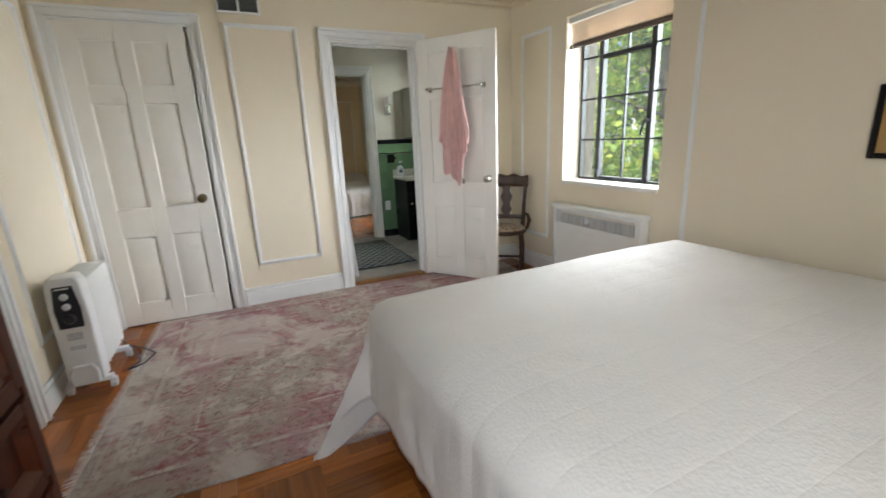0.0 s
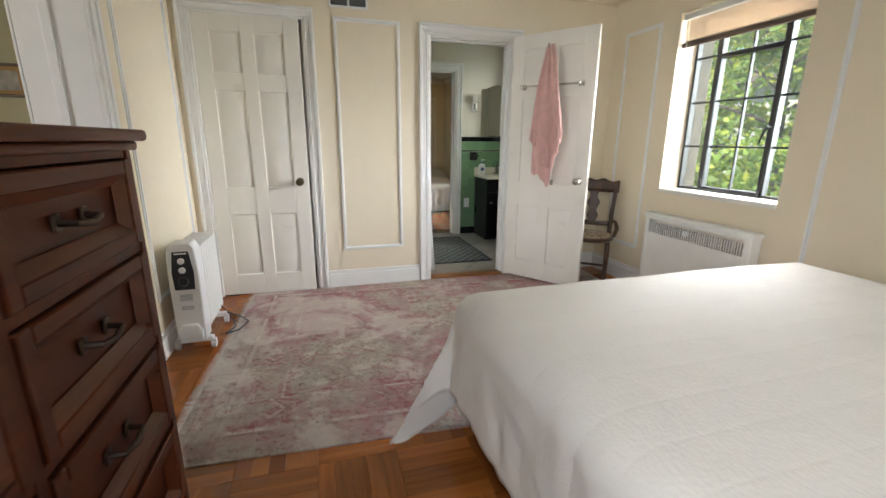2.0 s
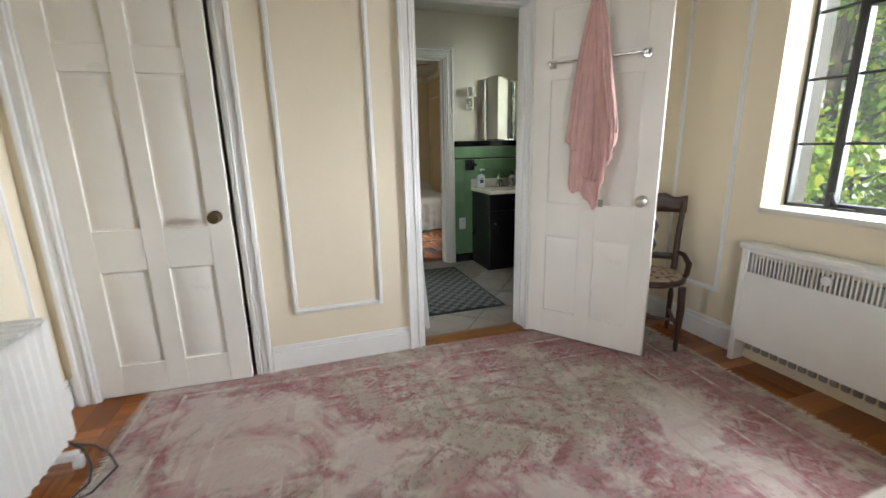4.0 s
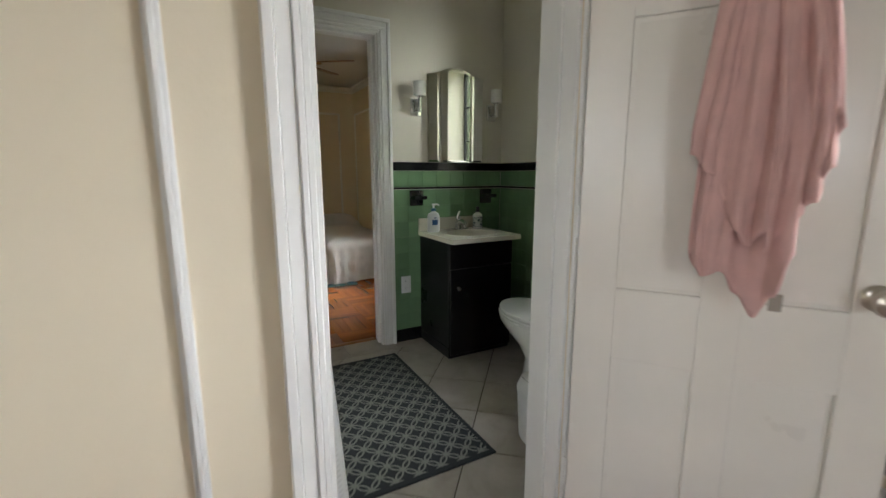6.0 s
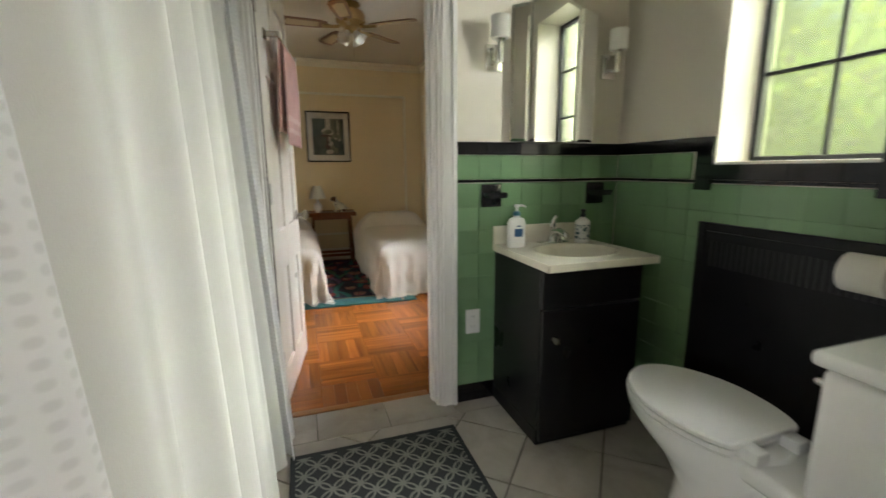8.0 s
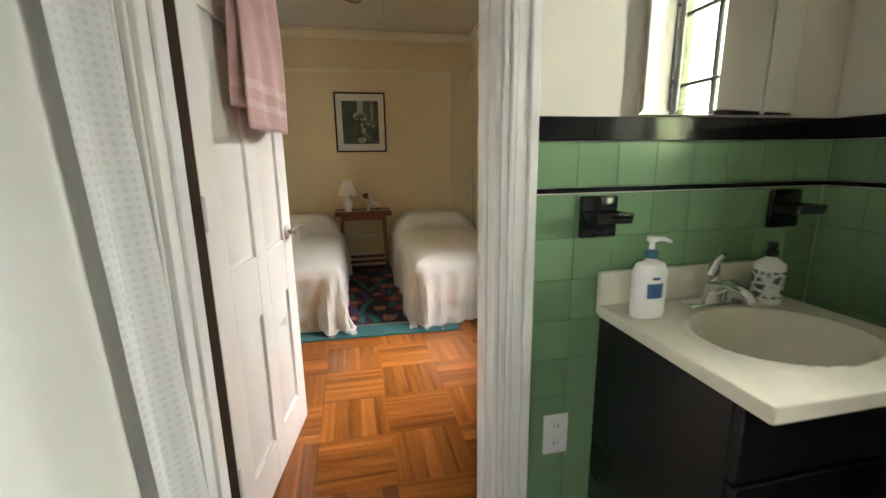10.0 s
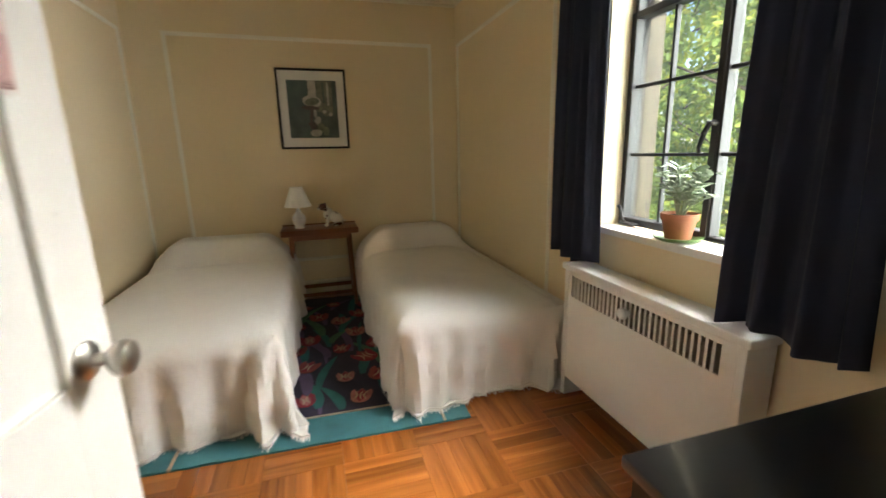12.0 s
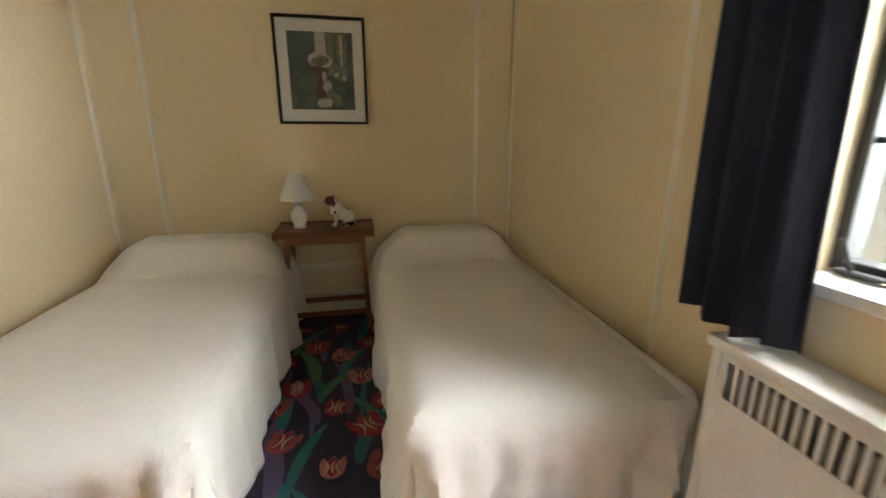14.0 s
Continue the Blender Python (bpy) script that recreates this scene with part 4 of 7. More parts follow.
part("maker_mark", bm, M["plastic"], cp, "small white printed bar")
for k in range(8):
    bm = bmesh.new()
    box(bm, -0.032, -0.001, 0.352 - k * 0.008 - (0.03 if k > 4 else 0), 0.032, 0.0015, 0.356 - k * 0.008 - (0.03 if k > 4 else 0))
    part("vent_slot", bm, M["heater_label"], ht, "grey vent slot")
bm = bmesh.new()
prism(bm, [(-0.06, 0), (0.06, 0), (0.062, 0.07), (0.04, 0.11), (-0.04, 0.11), (-0.062, 0.07)], 0.025, Matrix.Translation((0, 0.003, 0.07)) @ Matrix.Rotation(radians(90), 4, "X"), 0.006)
part("cord_store", bm, M["plastic"], ht, "moulded cord holder")
for k in range(8):
    bm = bmesh.new()
    box(bm, -0.066, 0.13 + k * 0.05, 0.09, 0.066, 0.142 + k * 0.05, 0.615, 0.005, 2)
    box(bm, -0.066, 0.112 + k * 0.05, 0.59, 0.066, 0.155 + k * 0.05, 0.60, 0.003, 1)
    box(bm, 0.060, 0.112 + k * 0.05, 0.10, 0.066, 0.160 + k * 0.05, 0.60, 0.003, 1)
    part("fin", bm, M["metal_white"], ht)
for yy in (0.05, 0.42):
    bm = bmesh.new()
    box(bm, -0.10, yy - 0.02, 0.045, 0.10, yy + 0.02, 0.075, 0.008, 2)
    part("foot_bar", bm, M["plastic"], ht)
    for sx in (-0.095, 0.095):
        bm = bmesh.new()
        rod(bm, (sx - 0.012, yy, 0.022), (sx + 0.012, yy, 0.022), 0.022, seg=16)
        box(bm, sx - 0.016, yy - 0.015, 0.02, sx + 0.016, yy + 0.015, 0.055, 0.006, 2)
        part("castor", bm, M["plastic"], ht, "white plastic castor")
bm = bmesh.new()
tube(bm, [(0.06, 0.44, 0.12), (0.10, 0.46, 0.05), (0.14, 0.40, 0.012), (0.17, 0.30, 0.010), (0.13, 0.20, 0.010), (0.20, 0.24, 0.010), (0.24, 0.36, 0.013), (0.18, 0.46, 0.012), (0.10, 0.54, 0.012), (0.02, 0.58, 0.012)], 0.0045, 6)
part("power_cord", bm, M["dark_plastic"], ht, "dark power cord lying in loops")

# side chair with a carved back
ch = thing("side_chair", (2.365, 4.165, 0), "dark walnut side chair with a patterned seat", "chair", turn=-40)
for sx in (-0.165, 0.165):
    bm = bmesh.new()
    tube(bm, [(sx, -0.17, 0), (sx * 1.0, -0.172, 0.12), (sx * 1.02, -0.175, 0.25), (sx, -0.17, 0.40)], [0.012, 0.017, 0.02, 0.021], 10)
    part("leg", bm, M["chair_wood"], ch)
    bm = bmesh.new()
    tube(bm, [(sx * 0.95, 0.19, 0), (sx * 0.95, 0.165, 0.25), (sx * 0.95, 0.16, 0.42), (sx * 1.0, 0.18, 0.62), (sx * 1.1, 0.215, 0.84)], [0.014, 0.018, 0.02, 0.018, 0.016], 10)
    part("back_post", bm, M["chair_wood"], ch)
    bm = bmesh.new()
    tube(bm, [(sx, 0.165, 0.53), (sx * 1.22, 0.12, 0.52), (sx * 1.34, 0.05, 0.48), (sx * 1.25, 0.0, 0.43), (sx * 1.1, -0.03, 0.40)], [0.012, 0.016, 0.019, 0.016, 0.012], 10)
    part("hip_rail", bm, M["chair_wood"], ch, "curved hip rail")
bm = bmesh.new()
sheet(bm, lambda u, w: ((-0.20 + 0.40 * u) , 0.212 + 0.012 * math.sin(math.pi * u), 0.77 + 0.095 * w + (0.018 * math.sin(math.pi * u) + 0.01 * math.cos(6 * math.pi * u)) * w), 20, 3)
cr = part("crest_rail", bm, M["chair_wood"], ch, "shaped carved crest rail")
cr.modifiers.new("thickness", "SOLIDIFY").thickness = 0.022
bm = bmesh.new()
box(bm, -0.16, 0.165, 0.475, 0.16, 0.185, 0.515, 0.004)
part("lower_rail", bm, M["chair_wood"], ch)
bm = bmesh.new()
prism(bm, [(0.028, 0.0), (0.05, 0.05), (0.03, 0.1), (0.055, 0.17), (0.03, 0.22), (0.04, 0.27), (-0.04, 0.27), (-0.03, 0.22), (-0.055, 0.17), (-0.03, 0.1), (-0.05, 0.05), (-0.028, 0.0)], 0.014, Matrix.Translation((0, 0.195, 0.51)) @ Matrix.Rotation(radians(84), 4, "X"), 0.002)
part("splat", bm, M["chair_wood"], ch, "carved vase-shaped splat")
bm = bmesh.new()
lathe(bm, [(0, 0), (0.19, 0), (0.205, 0.012), (0.205, 0.03), (0.195, 0.036), (0, 0.036)], Matrix.Translation((0, -0.01, 0.385)), 32, (1.0, 0.95))
part("seat_frame", bm, M["chair_wood"], ch)
m, nt, b = shader("woven_seat", 0.8)
vv = coords(nt)
ch_tex = nt.nodes.new("ShaderNodeTexVoronoi")
ch_tex.inputs["Scale"].default_value = 28
nt.links.new(vv, ch_tex.inputs["Vector"])
nt.links.new(ramp(nt, ch_tex.outputs["Distance"], [(0.2, (0.10, 0.06, 0.04)), (0.5, (0.42, 0.33, 0.24))]), b.inputs["Base Color"])
bump(nt, b, ch_tex.outputs["Distance"], 0.4, 0.004)
bm = bmesh.new()
lathe(bm, [(0, 0), (0.185, 0), (0.18, 0.012), (0.12, 0.024), (0, 0.03)], Matrix.Translation((0, -0.01, 0.42)), 32, (1.0, 0.95))
part("seat", bm, m, ch, "patterned woven seat cushion")
for a, c in (((-0.165, -0.172, 0.2), (0.165, -0.172, 0.2)), ((-0.165, -0.172, 0.14), (-0.157, 0.17, 0.14)), ((0.165, -0.172, 0.14), (0.157, 0.17, 0.14))):
    bm = bmesh.new()
    rod(bm, a, c, 0.010)
    part("stretcher", bm, M["chair_wood"], ch)

# framed picture on the east wall
def framed(name, at, turn, w, h, fw, frame_mat, label, mat_w, mat_mat, art):
    p = thing(name, at, label, "picture", turn=turn)
    for a in ((-w / 2, -h / 2, -w / 2 + fw, h / 2), (w / 2 - fw, -h / 2, w / 2, h / 2), (-w / 2 + fw, -h / 2, w / 2 - fw, -h / 2 + fw), (-w / 2 + fw, h / 2 - fw, w / 2 - fw, h / 2)):
        bm = bmesh.new()
        box(bm, a[0], -0.024, a[1], a[2], -0.001, a[3], 0.003, 1)
        part("frame", bm, frame_mat, p)
    bm = bmesh.new()
    box(bm, -w / 2 + fw, -0.010, -h / 2 + fw, w / 2 - fw, -0.002, h / 2 - fw)
    part("mount", bm, mat_mat, p, "picture mount")
    for k, (x0, z0, x1, z1, mt, *rounded) in enumerate(art):
        bm = bmesh.new()
        if rounded:
            cx, cz, n = (x0 + x1) / 2, (z0 + z1) / 2, 28
            pts = [((x1 - x0) / 2 * math.cos(2 * math.pi * i / n) * (1 + 0.07 * math.sin(3 * i)), (z1 - z0) / 2 * math.sin(2 * math.pi * i / n) * (1 + 0.06 * math.sin(2.2 * i))) for i in range(n)]
            prism(bm, pts, 0.0007 + 0.0006 * k, Matrix.Translation((cx, -0.0105, cz)) @ Matrix.Rotation(radians(rounded[0]), 4, "Y") @ Matrix.Rotation(radians(90), 4, "X"))
        else:
            box(bm, x0, -0.0112 - 0.0006 * k, z0, x1, -0.0105, z1)
        part("print", bm, mt, p, "printed picture")
    return p


M["ochre"] = plain("ochre_mount", (0.50, 0.30, 0.10), 0.6)
M["mount"] = plain("white_mount", (0.78, 0.76, 0.70), 0.7, vary=0.04)
M["art_dark"] = plain("dark_green_print", (0.085, 0.115, 0.095), 0.5, vary=0.5, coarse=9, fine=40)
M["art_teal"] = plain("grey_teal_print", (0.075, 0.11, 0.095), 0.5, vary=0.3, coarse=9, fine=40)
M["art_mid"] = plain("olive_print", (0.19, 0.20, 0.14), 0.5, vary=0.5, coarse=25, fine=60)
M["art_light"] = plain("pale_print", (0.50, 0.47, 0.40), 0.5, vary=0.4, coarse=18, fine=60)
M["art_red"] = plain("brown_red_print", (0.11, 0.075, 0.06), 0.5, vary=0.4, coarse=18)
framed("framed_picture", (BED_E, 1.64, 1.225), 270, 0.44, 0.30, 0.022, M["black"], "black framed picture with an ochre mount on the wall", 0.06, M["ochre"], [(-0.14, -0.08, 0.14, 0.08, M["art_mid"])])
framed("framed_picture", (-2.1, 5.2, 1.62), 0, 0.30, 0.24, 0.02, M["bronze"], "small framed picture on the hall wall", 0.05, M["ochre"], [(-0.10, -0.07, 0.10, 0.07, M["art_light"])])
# arched beam across the hall
bm = bmesh.new()
arc = [(-1.235 + 1.235 * math.cos(math.pi * i / 16), 1.95 + 0.30 * math.sin(math.pi * i / 16)) for i in range(17)]
prism(bm, [(x - 1.03, z) for x, z in arc] + [(-3.5, H), (-1.03, H)], 0.12, Matrix.Translation((0, 4.6, 0)) @ Matrix.Rotation(radians(90), 4, "X"))
setting("trim_hall_arch", bm, M["hall_wall"], "plastered arch across the hall", "arch")


# towels
def towel(name, parent_m, layers, nu, nv, label, mat):
    first = None
    for fn in layers:
        bm = bmesh.new()
        sheet(bm, fn, nu, nv)
        ob = new(name if first is None else "towel_fold", mesh_of(name, bm, mat))
        ob.modifiers.new("thickness", "SOLIDIFY").thickness = 0.006
        if first is None:
            first = tagged(ob, label, "towel")
            ob.matrix_basis = parent_m
        else:
            ob.parent = first
    return first


def towel_bar(name, at, turn, s0, s1, z, out, label, mat=None):
    b = thing(name, at, label, "towel bar", turn=turn)
    mat = mat or M["chrome"]
    bm = bmesh.new()
    rod(bm, (s0, -out, z), (s1, -out, z), 0.006)
    part("bar", bm, mat, b)
    for s in (s0, s1):
        bm = bmesh.new()
        box(bm, s - 0.022, -0.008, z - 0.022, s + 0.022, -0.0005, z + 0.022, 0.003, 1)
        box(bm, s - 0.012, -out - 0.014, z - 0.012, s + 0.012, -0.006, z + 0.012, 0.005, 2)
        part("bracket", bm, mat, b)
    return b


D1 = pose(1.727, W1 - 0.03, 0.02, 0, 0, -54.4)
towel_bar("towel_bar", (1.727, W1 - 0.03, 0.02), -54.4, 0.115, 0.60, 1.61, 0.05, "chrome towel bar fixed to the open door")


def steps(pairs, u):
    for (a, p), (c, q) in zip(pairs, pairs[1:]):
        if u <= c:
            k = (u - a) / (c - a)
            return p + (q - p) * k * k * (3 - 2 * k)
    return pairs[-1][1]


def lobe(s0, s1, ends, front, seed):
    """One lobe of the towel, gathered at the hook and falling to its own slanting hem."""

    def fn(u, v):
        z = 1.9 - (1.9 - steps(ends, u)) * v
        d = 1.9 - z
        foot = s0 + (s1 - s0) * u
        fan = min(1.0, d / 0.66) ** 0.8
        sway = 0.008 * noise.noise(Vector((u * 2, d * 5, seed))) * d
        s = 0.36 + (u - 0.5) * 0.05 + (foot - 0.36 - (u - 0.5) * 0.05) * fan + sway
        ridge = abs(noise.noise(Vector((u * 4.2 + 0.5 * d, d * 0.5, seed))))
        pleat = 0.085 * (0.22 - min(ridge, 0.42)) + 0.012 * noise.noise(Vector((u * 9, d * 1.8, seed + 5)))
        crease = 0.013 * noise.noise(Vector((u * 5, d * 9, seed + 2))) * min(1.0, d * 1.3)
        y = -0.062 - front * min(1.0, d / 0.4) - 0.016 * math.sin(math.pi * min(1.0, d * 1.3)) + (pleat + crease) * (0.4 + 0.6 * fan)
        curl = 0.012 * max(0.0, v - 0.93) / 0.07
        return (s, min(y - curl, -0.014), z)

    return fn


lobes = [lobe(0.262, 0.455, [(0, 0.965), (0.15, 0.915), (0.35, 0.93), (0.5, 0.88), (0.72, 0.825), (0.86, 0.88), (1, 0.98)], 0.012, 2.0),
         lobe(0.40, 0.51, [(0, 0.98), (0.35, 1.03), (0.7, 1.09), (0.85, 1.16), (1, 1.24)], 0.024, 7.0),
         lobe(0.25, 0.40, [(0, 1.19), (0.2, 1.15), (0.8, 0.99), (1, 1.03)], 0.036, 12.0)]
towel("bath_towel", D1, lobes, 56, 64, "pink terry towel hanging bunched on the door", M["pink"])
bm = bmesh.new()
box(bm, 0.428, -0.078, 0.845, 0.452, -0.076, 0.885)
ob = new("care_label", mesh_of("care_label", bm, M["rad_grey"]))
ob.parent = bpy.data.objects["bath_towel"]
tagged(ob, "small grey sewn care label")
bm = bmesh.new()
tube(bm, [(0.36, -0.002, 1.87), (0.36, -0.05, 1.865), (0.36, -0.095, 1.875), (0.36, -0.105, 1.905)], 0.006)
h = solo("door_hook", bm, M["nickel"], "small metal hook on the door", "hook")
h.matrix_basis = D1

# ---- things in the bathroom ----
M["counter"] = plain("cream_cultured_marble", (0.74, 0.70, 0.58), 0.2, vary=0.08, coarse=8, fine=40, relief=0.0)
vn = thing("vanity_cabinet", (2.313, 6.08, 0), "black lacquered vanity cabinet with a single door", "cabinet")
vn.matrix_basis = vn.matrix_basis @ Matrix.Diagonal((0.955, 1, 1, 1))
for nm, a in (("side_panel", (-0.245, -0.20, 0.07, -0.227, 0.215, 0.755)), ("side_panel", (0.227, -0.20, 0.07, 0.245, 0.215, 0.755)), ("back_panel", (-0.227, 0.20, 0.07, 0.227, 0.215, 0.755)),
              ("plinth", (-0.245, -0.20, 0.0, 0.245, 0.215, 0.07)), ("apron", (-0.245, -0.22, 0.595, 0.245, -0.2, 0.755))):
    bm = bmesh.new()
    box(bm, *a, 0.002, 1)
    part(nm, bm, M["black"], vn)
bm = bmesh.new()
box(bm, -0.243, -0.222, 0.03, 0.243, -0.203, 0.588, 0.003, 1)
vd = part("door", bm, M["black"], vn)
bm = bmesh.new()
lathe(bm, [(0, 0), (0.008, 0), (0.007, 0.012), (0.014, 0.02), (0.013, 0.027), (0, 0.03)], Matrix.Translation((-0.19, -0.222, 0.47)) @ Matrix.Rotation(radians(90), 4, "X"))
part("knob", bm, M["nickel"], vd, "small metal knob")

ct = thing("washbasin", (2.313, 6.05, 0.757), "cream moulded vanity top with an integral basin", "sink")
ct.matrix_basis = ct.matrix_basis @ Matrix.Diagonal((0.955, 1, 1, 1))
bm = bmesh.new()


def basin(u, v):
    x, y = -0.265 + 0.53 * u, -0.25 + 0.465 * v
    r = math.hypot((x - 0.01) / 0.185, (y + 0.035) / 0.145)
    d = 0.10 * max(0.0, 1 - r ** 2.6) if r < 1 else 0.0
    lip = 0.004 * math.exp(-((r - 1.04) / 0.06) ** 2)
    return (x, y, 0.03 - d + lip)


sheet(bm, basin, 60, 52)
part("basin_top", bm, M["counter"], ct)
for a in ((-0.265, -0.254, 0.0, 0.265, -0.2485, 0.0305), (-0.2685, -0.252, 0.0, -0.264, 0.215, 0.0305), (0.264, -0.252, 0.0, 0.2685, 0.215, 0.0305)):
    bm = bmesh.new()
    box(bm, *a, 0.002, 1)
    part("rim", bm, M["counter"], ct)
bm = bmesh.new()
box(bm, -0.265, 0.215, 0.0, 0.265, 0.237, 0.115, 0.006, 2)
part("backsplash", bm, M["counter"], ct)

fa = thing("faucet", (2.33, 6.20, 0.787), "chrome single-lever basin faucet", "faucet")
bm = bmesh.new()
box(bm, -0.075, -0.025, 0.0, 0.075, 0.025, 0.012, 0.01, 3)
part("base_plate", bm, M["chrome"], fa)
bm = bmesh.new()
tube(bm, [(0, 0, 0.01), (0, -0.005, 0.045), (0, -0.05, 0.065), (0, -0.10, 0.055), (0, -0.115, 0.042)], [0.024, 0.022, 0.016, 0.012, 0.011], 14)
part("spout", bm, M["chrome"], fa)
bm = bmesh.new()
tube(bm, [(0, 0.0, 0.05), (0, 0.005, 0.08), (0, 0.0, 0.115), (0.005, -0.015, 0.135)], [0.018, 0.016, 0.011, 0.008], 12)
part("lever", bm, M["chrome"], fa)
bm = bmesh.new()
lathe(bm, [(0, 0), (0.013, 0), (0.017, 0.02), (0.012, 0.035), (0, 0.036)], Matrix.Translation((0.052, 0, 0.012)))
part("handle", bm, M["chrome"], fa)

M["label_blue"] = plain("blue_label", (0.03, 0.10, 0.24), 0.4)
M["label_teal"] = plain("teal_pump", (0.03, 0.15, 0.22), 0.35)
bt = thing("lotion_bottle", (2.125, 6.175, 0.787), "white lotion bottle with a blue pump collar", "bottle")
bm = bmesh.new()
lathe(bm, [(0, 0), (0.033, 0), (0.037, 0.006), (0.037, 0.11), (0.03, 0.128), (0.014, 0.134), (0.014, 0.142), (0, 0.142)], None, 24, (1.18, 0.68))
part("bottle", bm, M["plastic"], bt)
bm = bmesh.new()
lathe(bm, [(0.0375, 0.05), (0.0378, 0.085)], None, 24, (1.04, 0.69))
part("label", bm, M["label_blue"], bt, "dark blue printed label")
bm = bmesh.new()
lathe(bm, [(0.0372, 0.094), (0.0374, 0.100)], None, 24, (0.9, 0.69))
part("label", bm, M["label_blue"], bt, "dark blue printed bar")
bm = bmesh.new()
lathe(bm, [(0, 0.142), (0.016, 0.142), (0.016, 0.158), (0.007, 0.162), (0, 0.162)])
part("pump_collar", bm, M["label_teal"], bt, "blue pump collar")
bm = bmesh.new()
lathe(bm, [(0, 0.162), (0.0065, 0.162), (0.006, 0.178), (0.012, 0.18), (0.012, 0.19), (0, 0.19)])
tube(bm, [(0, 0, 0.185), (0.02, -0.012, 0.187), (0.034, -0.02, 0.180)], [0.006, 0.005, 0.004])
part("pump", bm, M["plastic"], bt, "white pump head")

m, nt, b = shader("blue_patterned_china", 0.15)
vo = nt.nodes.new("ShaderNodeTexVoronoi")
vo.feature = "DISTANCE_TO_EDGE"
vo.inputs["Scale"].default_value = 42
nt.links.new(coords(nt), vo.inputs["Vector"])
nt.links.new(ramp(nt, vo.outputs["Distance"], [(0.08, (0.72, 0.74, 0.72)), (0.22, (0.08, 0.15, 0.17))]), b.inputs["Base Color"])
sd = thing("soap_dispenser", (2.485, 6.19, 0.787), "white soap dispenser with a blue floral pattern", "soap dispenser")
bm = bmesh.new()
lathe(bm, [(0, 0), (0.033, 0), (0.035, 0.004), (0.035, 0.015), (0.0345, 0.016)])
part("foot", bm, M["china"], sd)
bm = bmesh.new()
lathe(bm, [(0.0345, 0.016), (0.035, 0.085)])
part("body", bm, m, sd)
bm = bmesh.new()
lathe(bm, [(0.035, 0.085), (0.034, 0.10), (0.02, 0.112), (0.013, 0.116), (0.013, 0.12), (0, 0.12)])
part("shoulder", bm, M["china"], sd)
bm = bmesh.new()
lathe(bm, [(0, 0.12), (0.013, 0.12), (0.013, 0.135), (0.008, 0.14), (0.012, 0.146), (0.012, 0.156), (0, 0.158)])
part("pump", bm, M["dark_plastic"], sd, "dark pump head")

# medicine cabinet with three bevelled mirrors
M["mirror"] = plain("mirror_silver", (0.92, 0.93, 0.92), 0.015, 1.0, vary=0.0, relief=0.0)
M["mirror_edge"] = plain("bevelled_mirror_edge", (0.9, 0.92, 0.9), 0.06, 1.0, vary=0.02, relief=0.0)
mc = thing("medicine_cabinet", (2.347, W2, 1.255), "mirrored medicine cabinet with an arched top", "mirror cabinet")
bm = bmesh.new()
box(bm, -0.20, -0.022, 0.0, 0.20, -0.001, 0.55, 0.002, 1)
part("body", bm, M["metal_white"], mc)


def mirror_leaf(x0, x1, zt0, zt1, arch, swing=-1.9, gap=-0.008):
    n = 14
    top = [(x1 + (x0 - x1) * i / n, zt1 + (zt0 - zt1) * i / n + arch * math.sin(math.pi * i / n)) for i in range(n + 1)]
    out = [(x0, 0.0), (x1, 0.0)] + top
    e = 0.012
    cx, cz = (x0 + x1) / 2, 0.29
    inn = [(cx + (x - cx) * (1 - e / (abs(x1 - x0) / 2)), cz + (z - cz) * (1 - e / 0.29)) for x, z in out]
    bm = bmesh.new()
    prism(bm, out, 0.004, Matrix.Translation((0, -0.0235, 0)) @ Matrix.Rotation(radians(90), 4, "X"))
    leaf = part("mirror_door", bm, M["mirror_edge"], mc, "bevelled mirror door", smooth=False)
    bm = bmesh.new()
    f = bm.faces.new([bm.verts.new((x, -0.0285, z)) for x, z in inn])
    prm = [bm.verts.new((x, -0.0276, z)) for x, z in out]
    ins = list(f.verts)
    for k in range(len(out)):
        j = (k + 1) % len(out)
        bm.faces.new((prm[k], prm[j], ins[j], ins[k]))
    bmesh.ops.recalc_face_normals(bm, faces=bm.faces[:])
    leaf.matrix_basis = pose(0, gap, 0, 0, 0, swing)
    part("mirror_glass", bm, M["mirror"], leaf, "mirror glass", smooth=False)


mirror_leaf(-0.215, -0.128, 0.565, 0.585, 0.0)
mirror_leaf(-0.124, 0.124, 0.588, 0.588, 0.035)
mirror_leaf(0.128, 0.215, 0.585, 0.565, 0.0)

M["opal"] = plain("opal_glass", (0.82, 0.80, 0.74), 0.25, vary=0.02, relief=0.0)


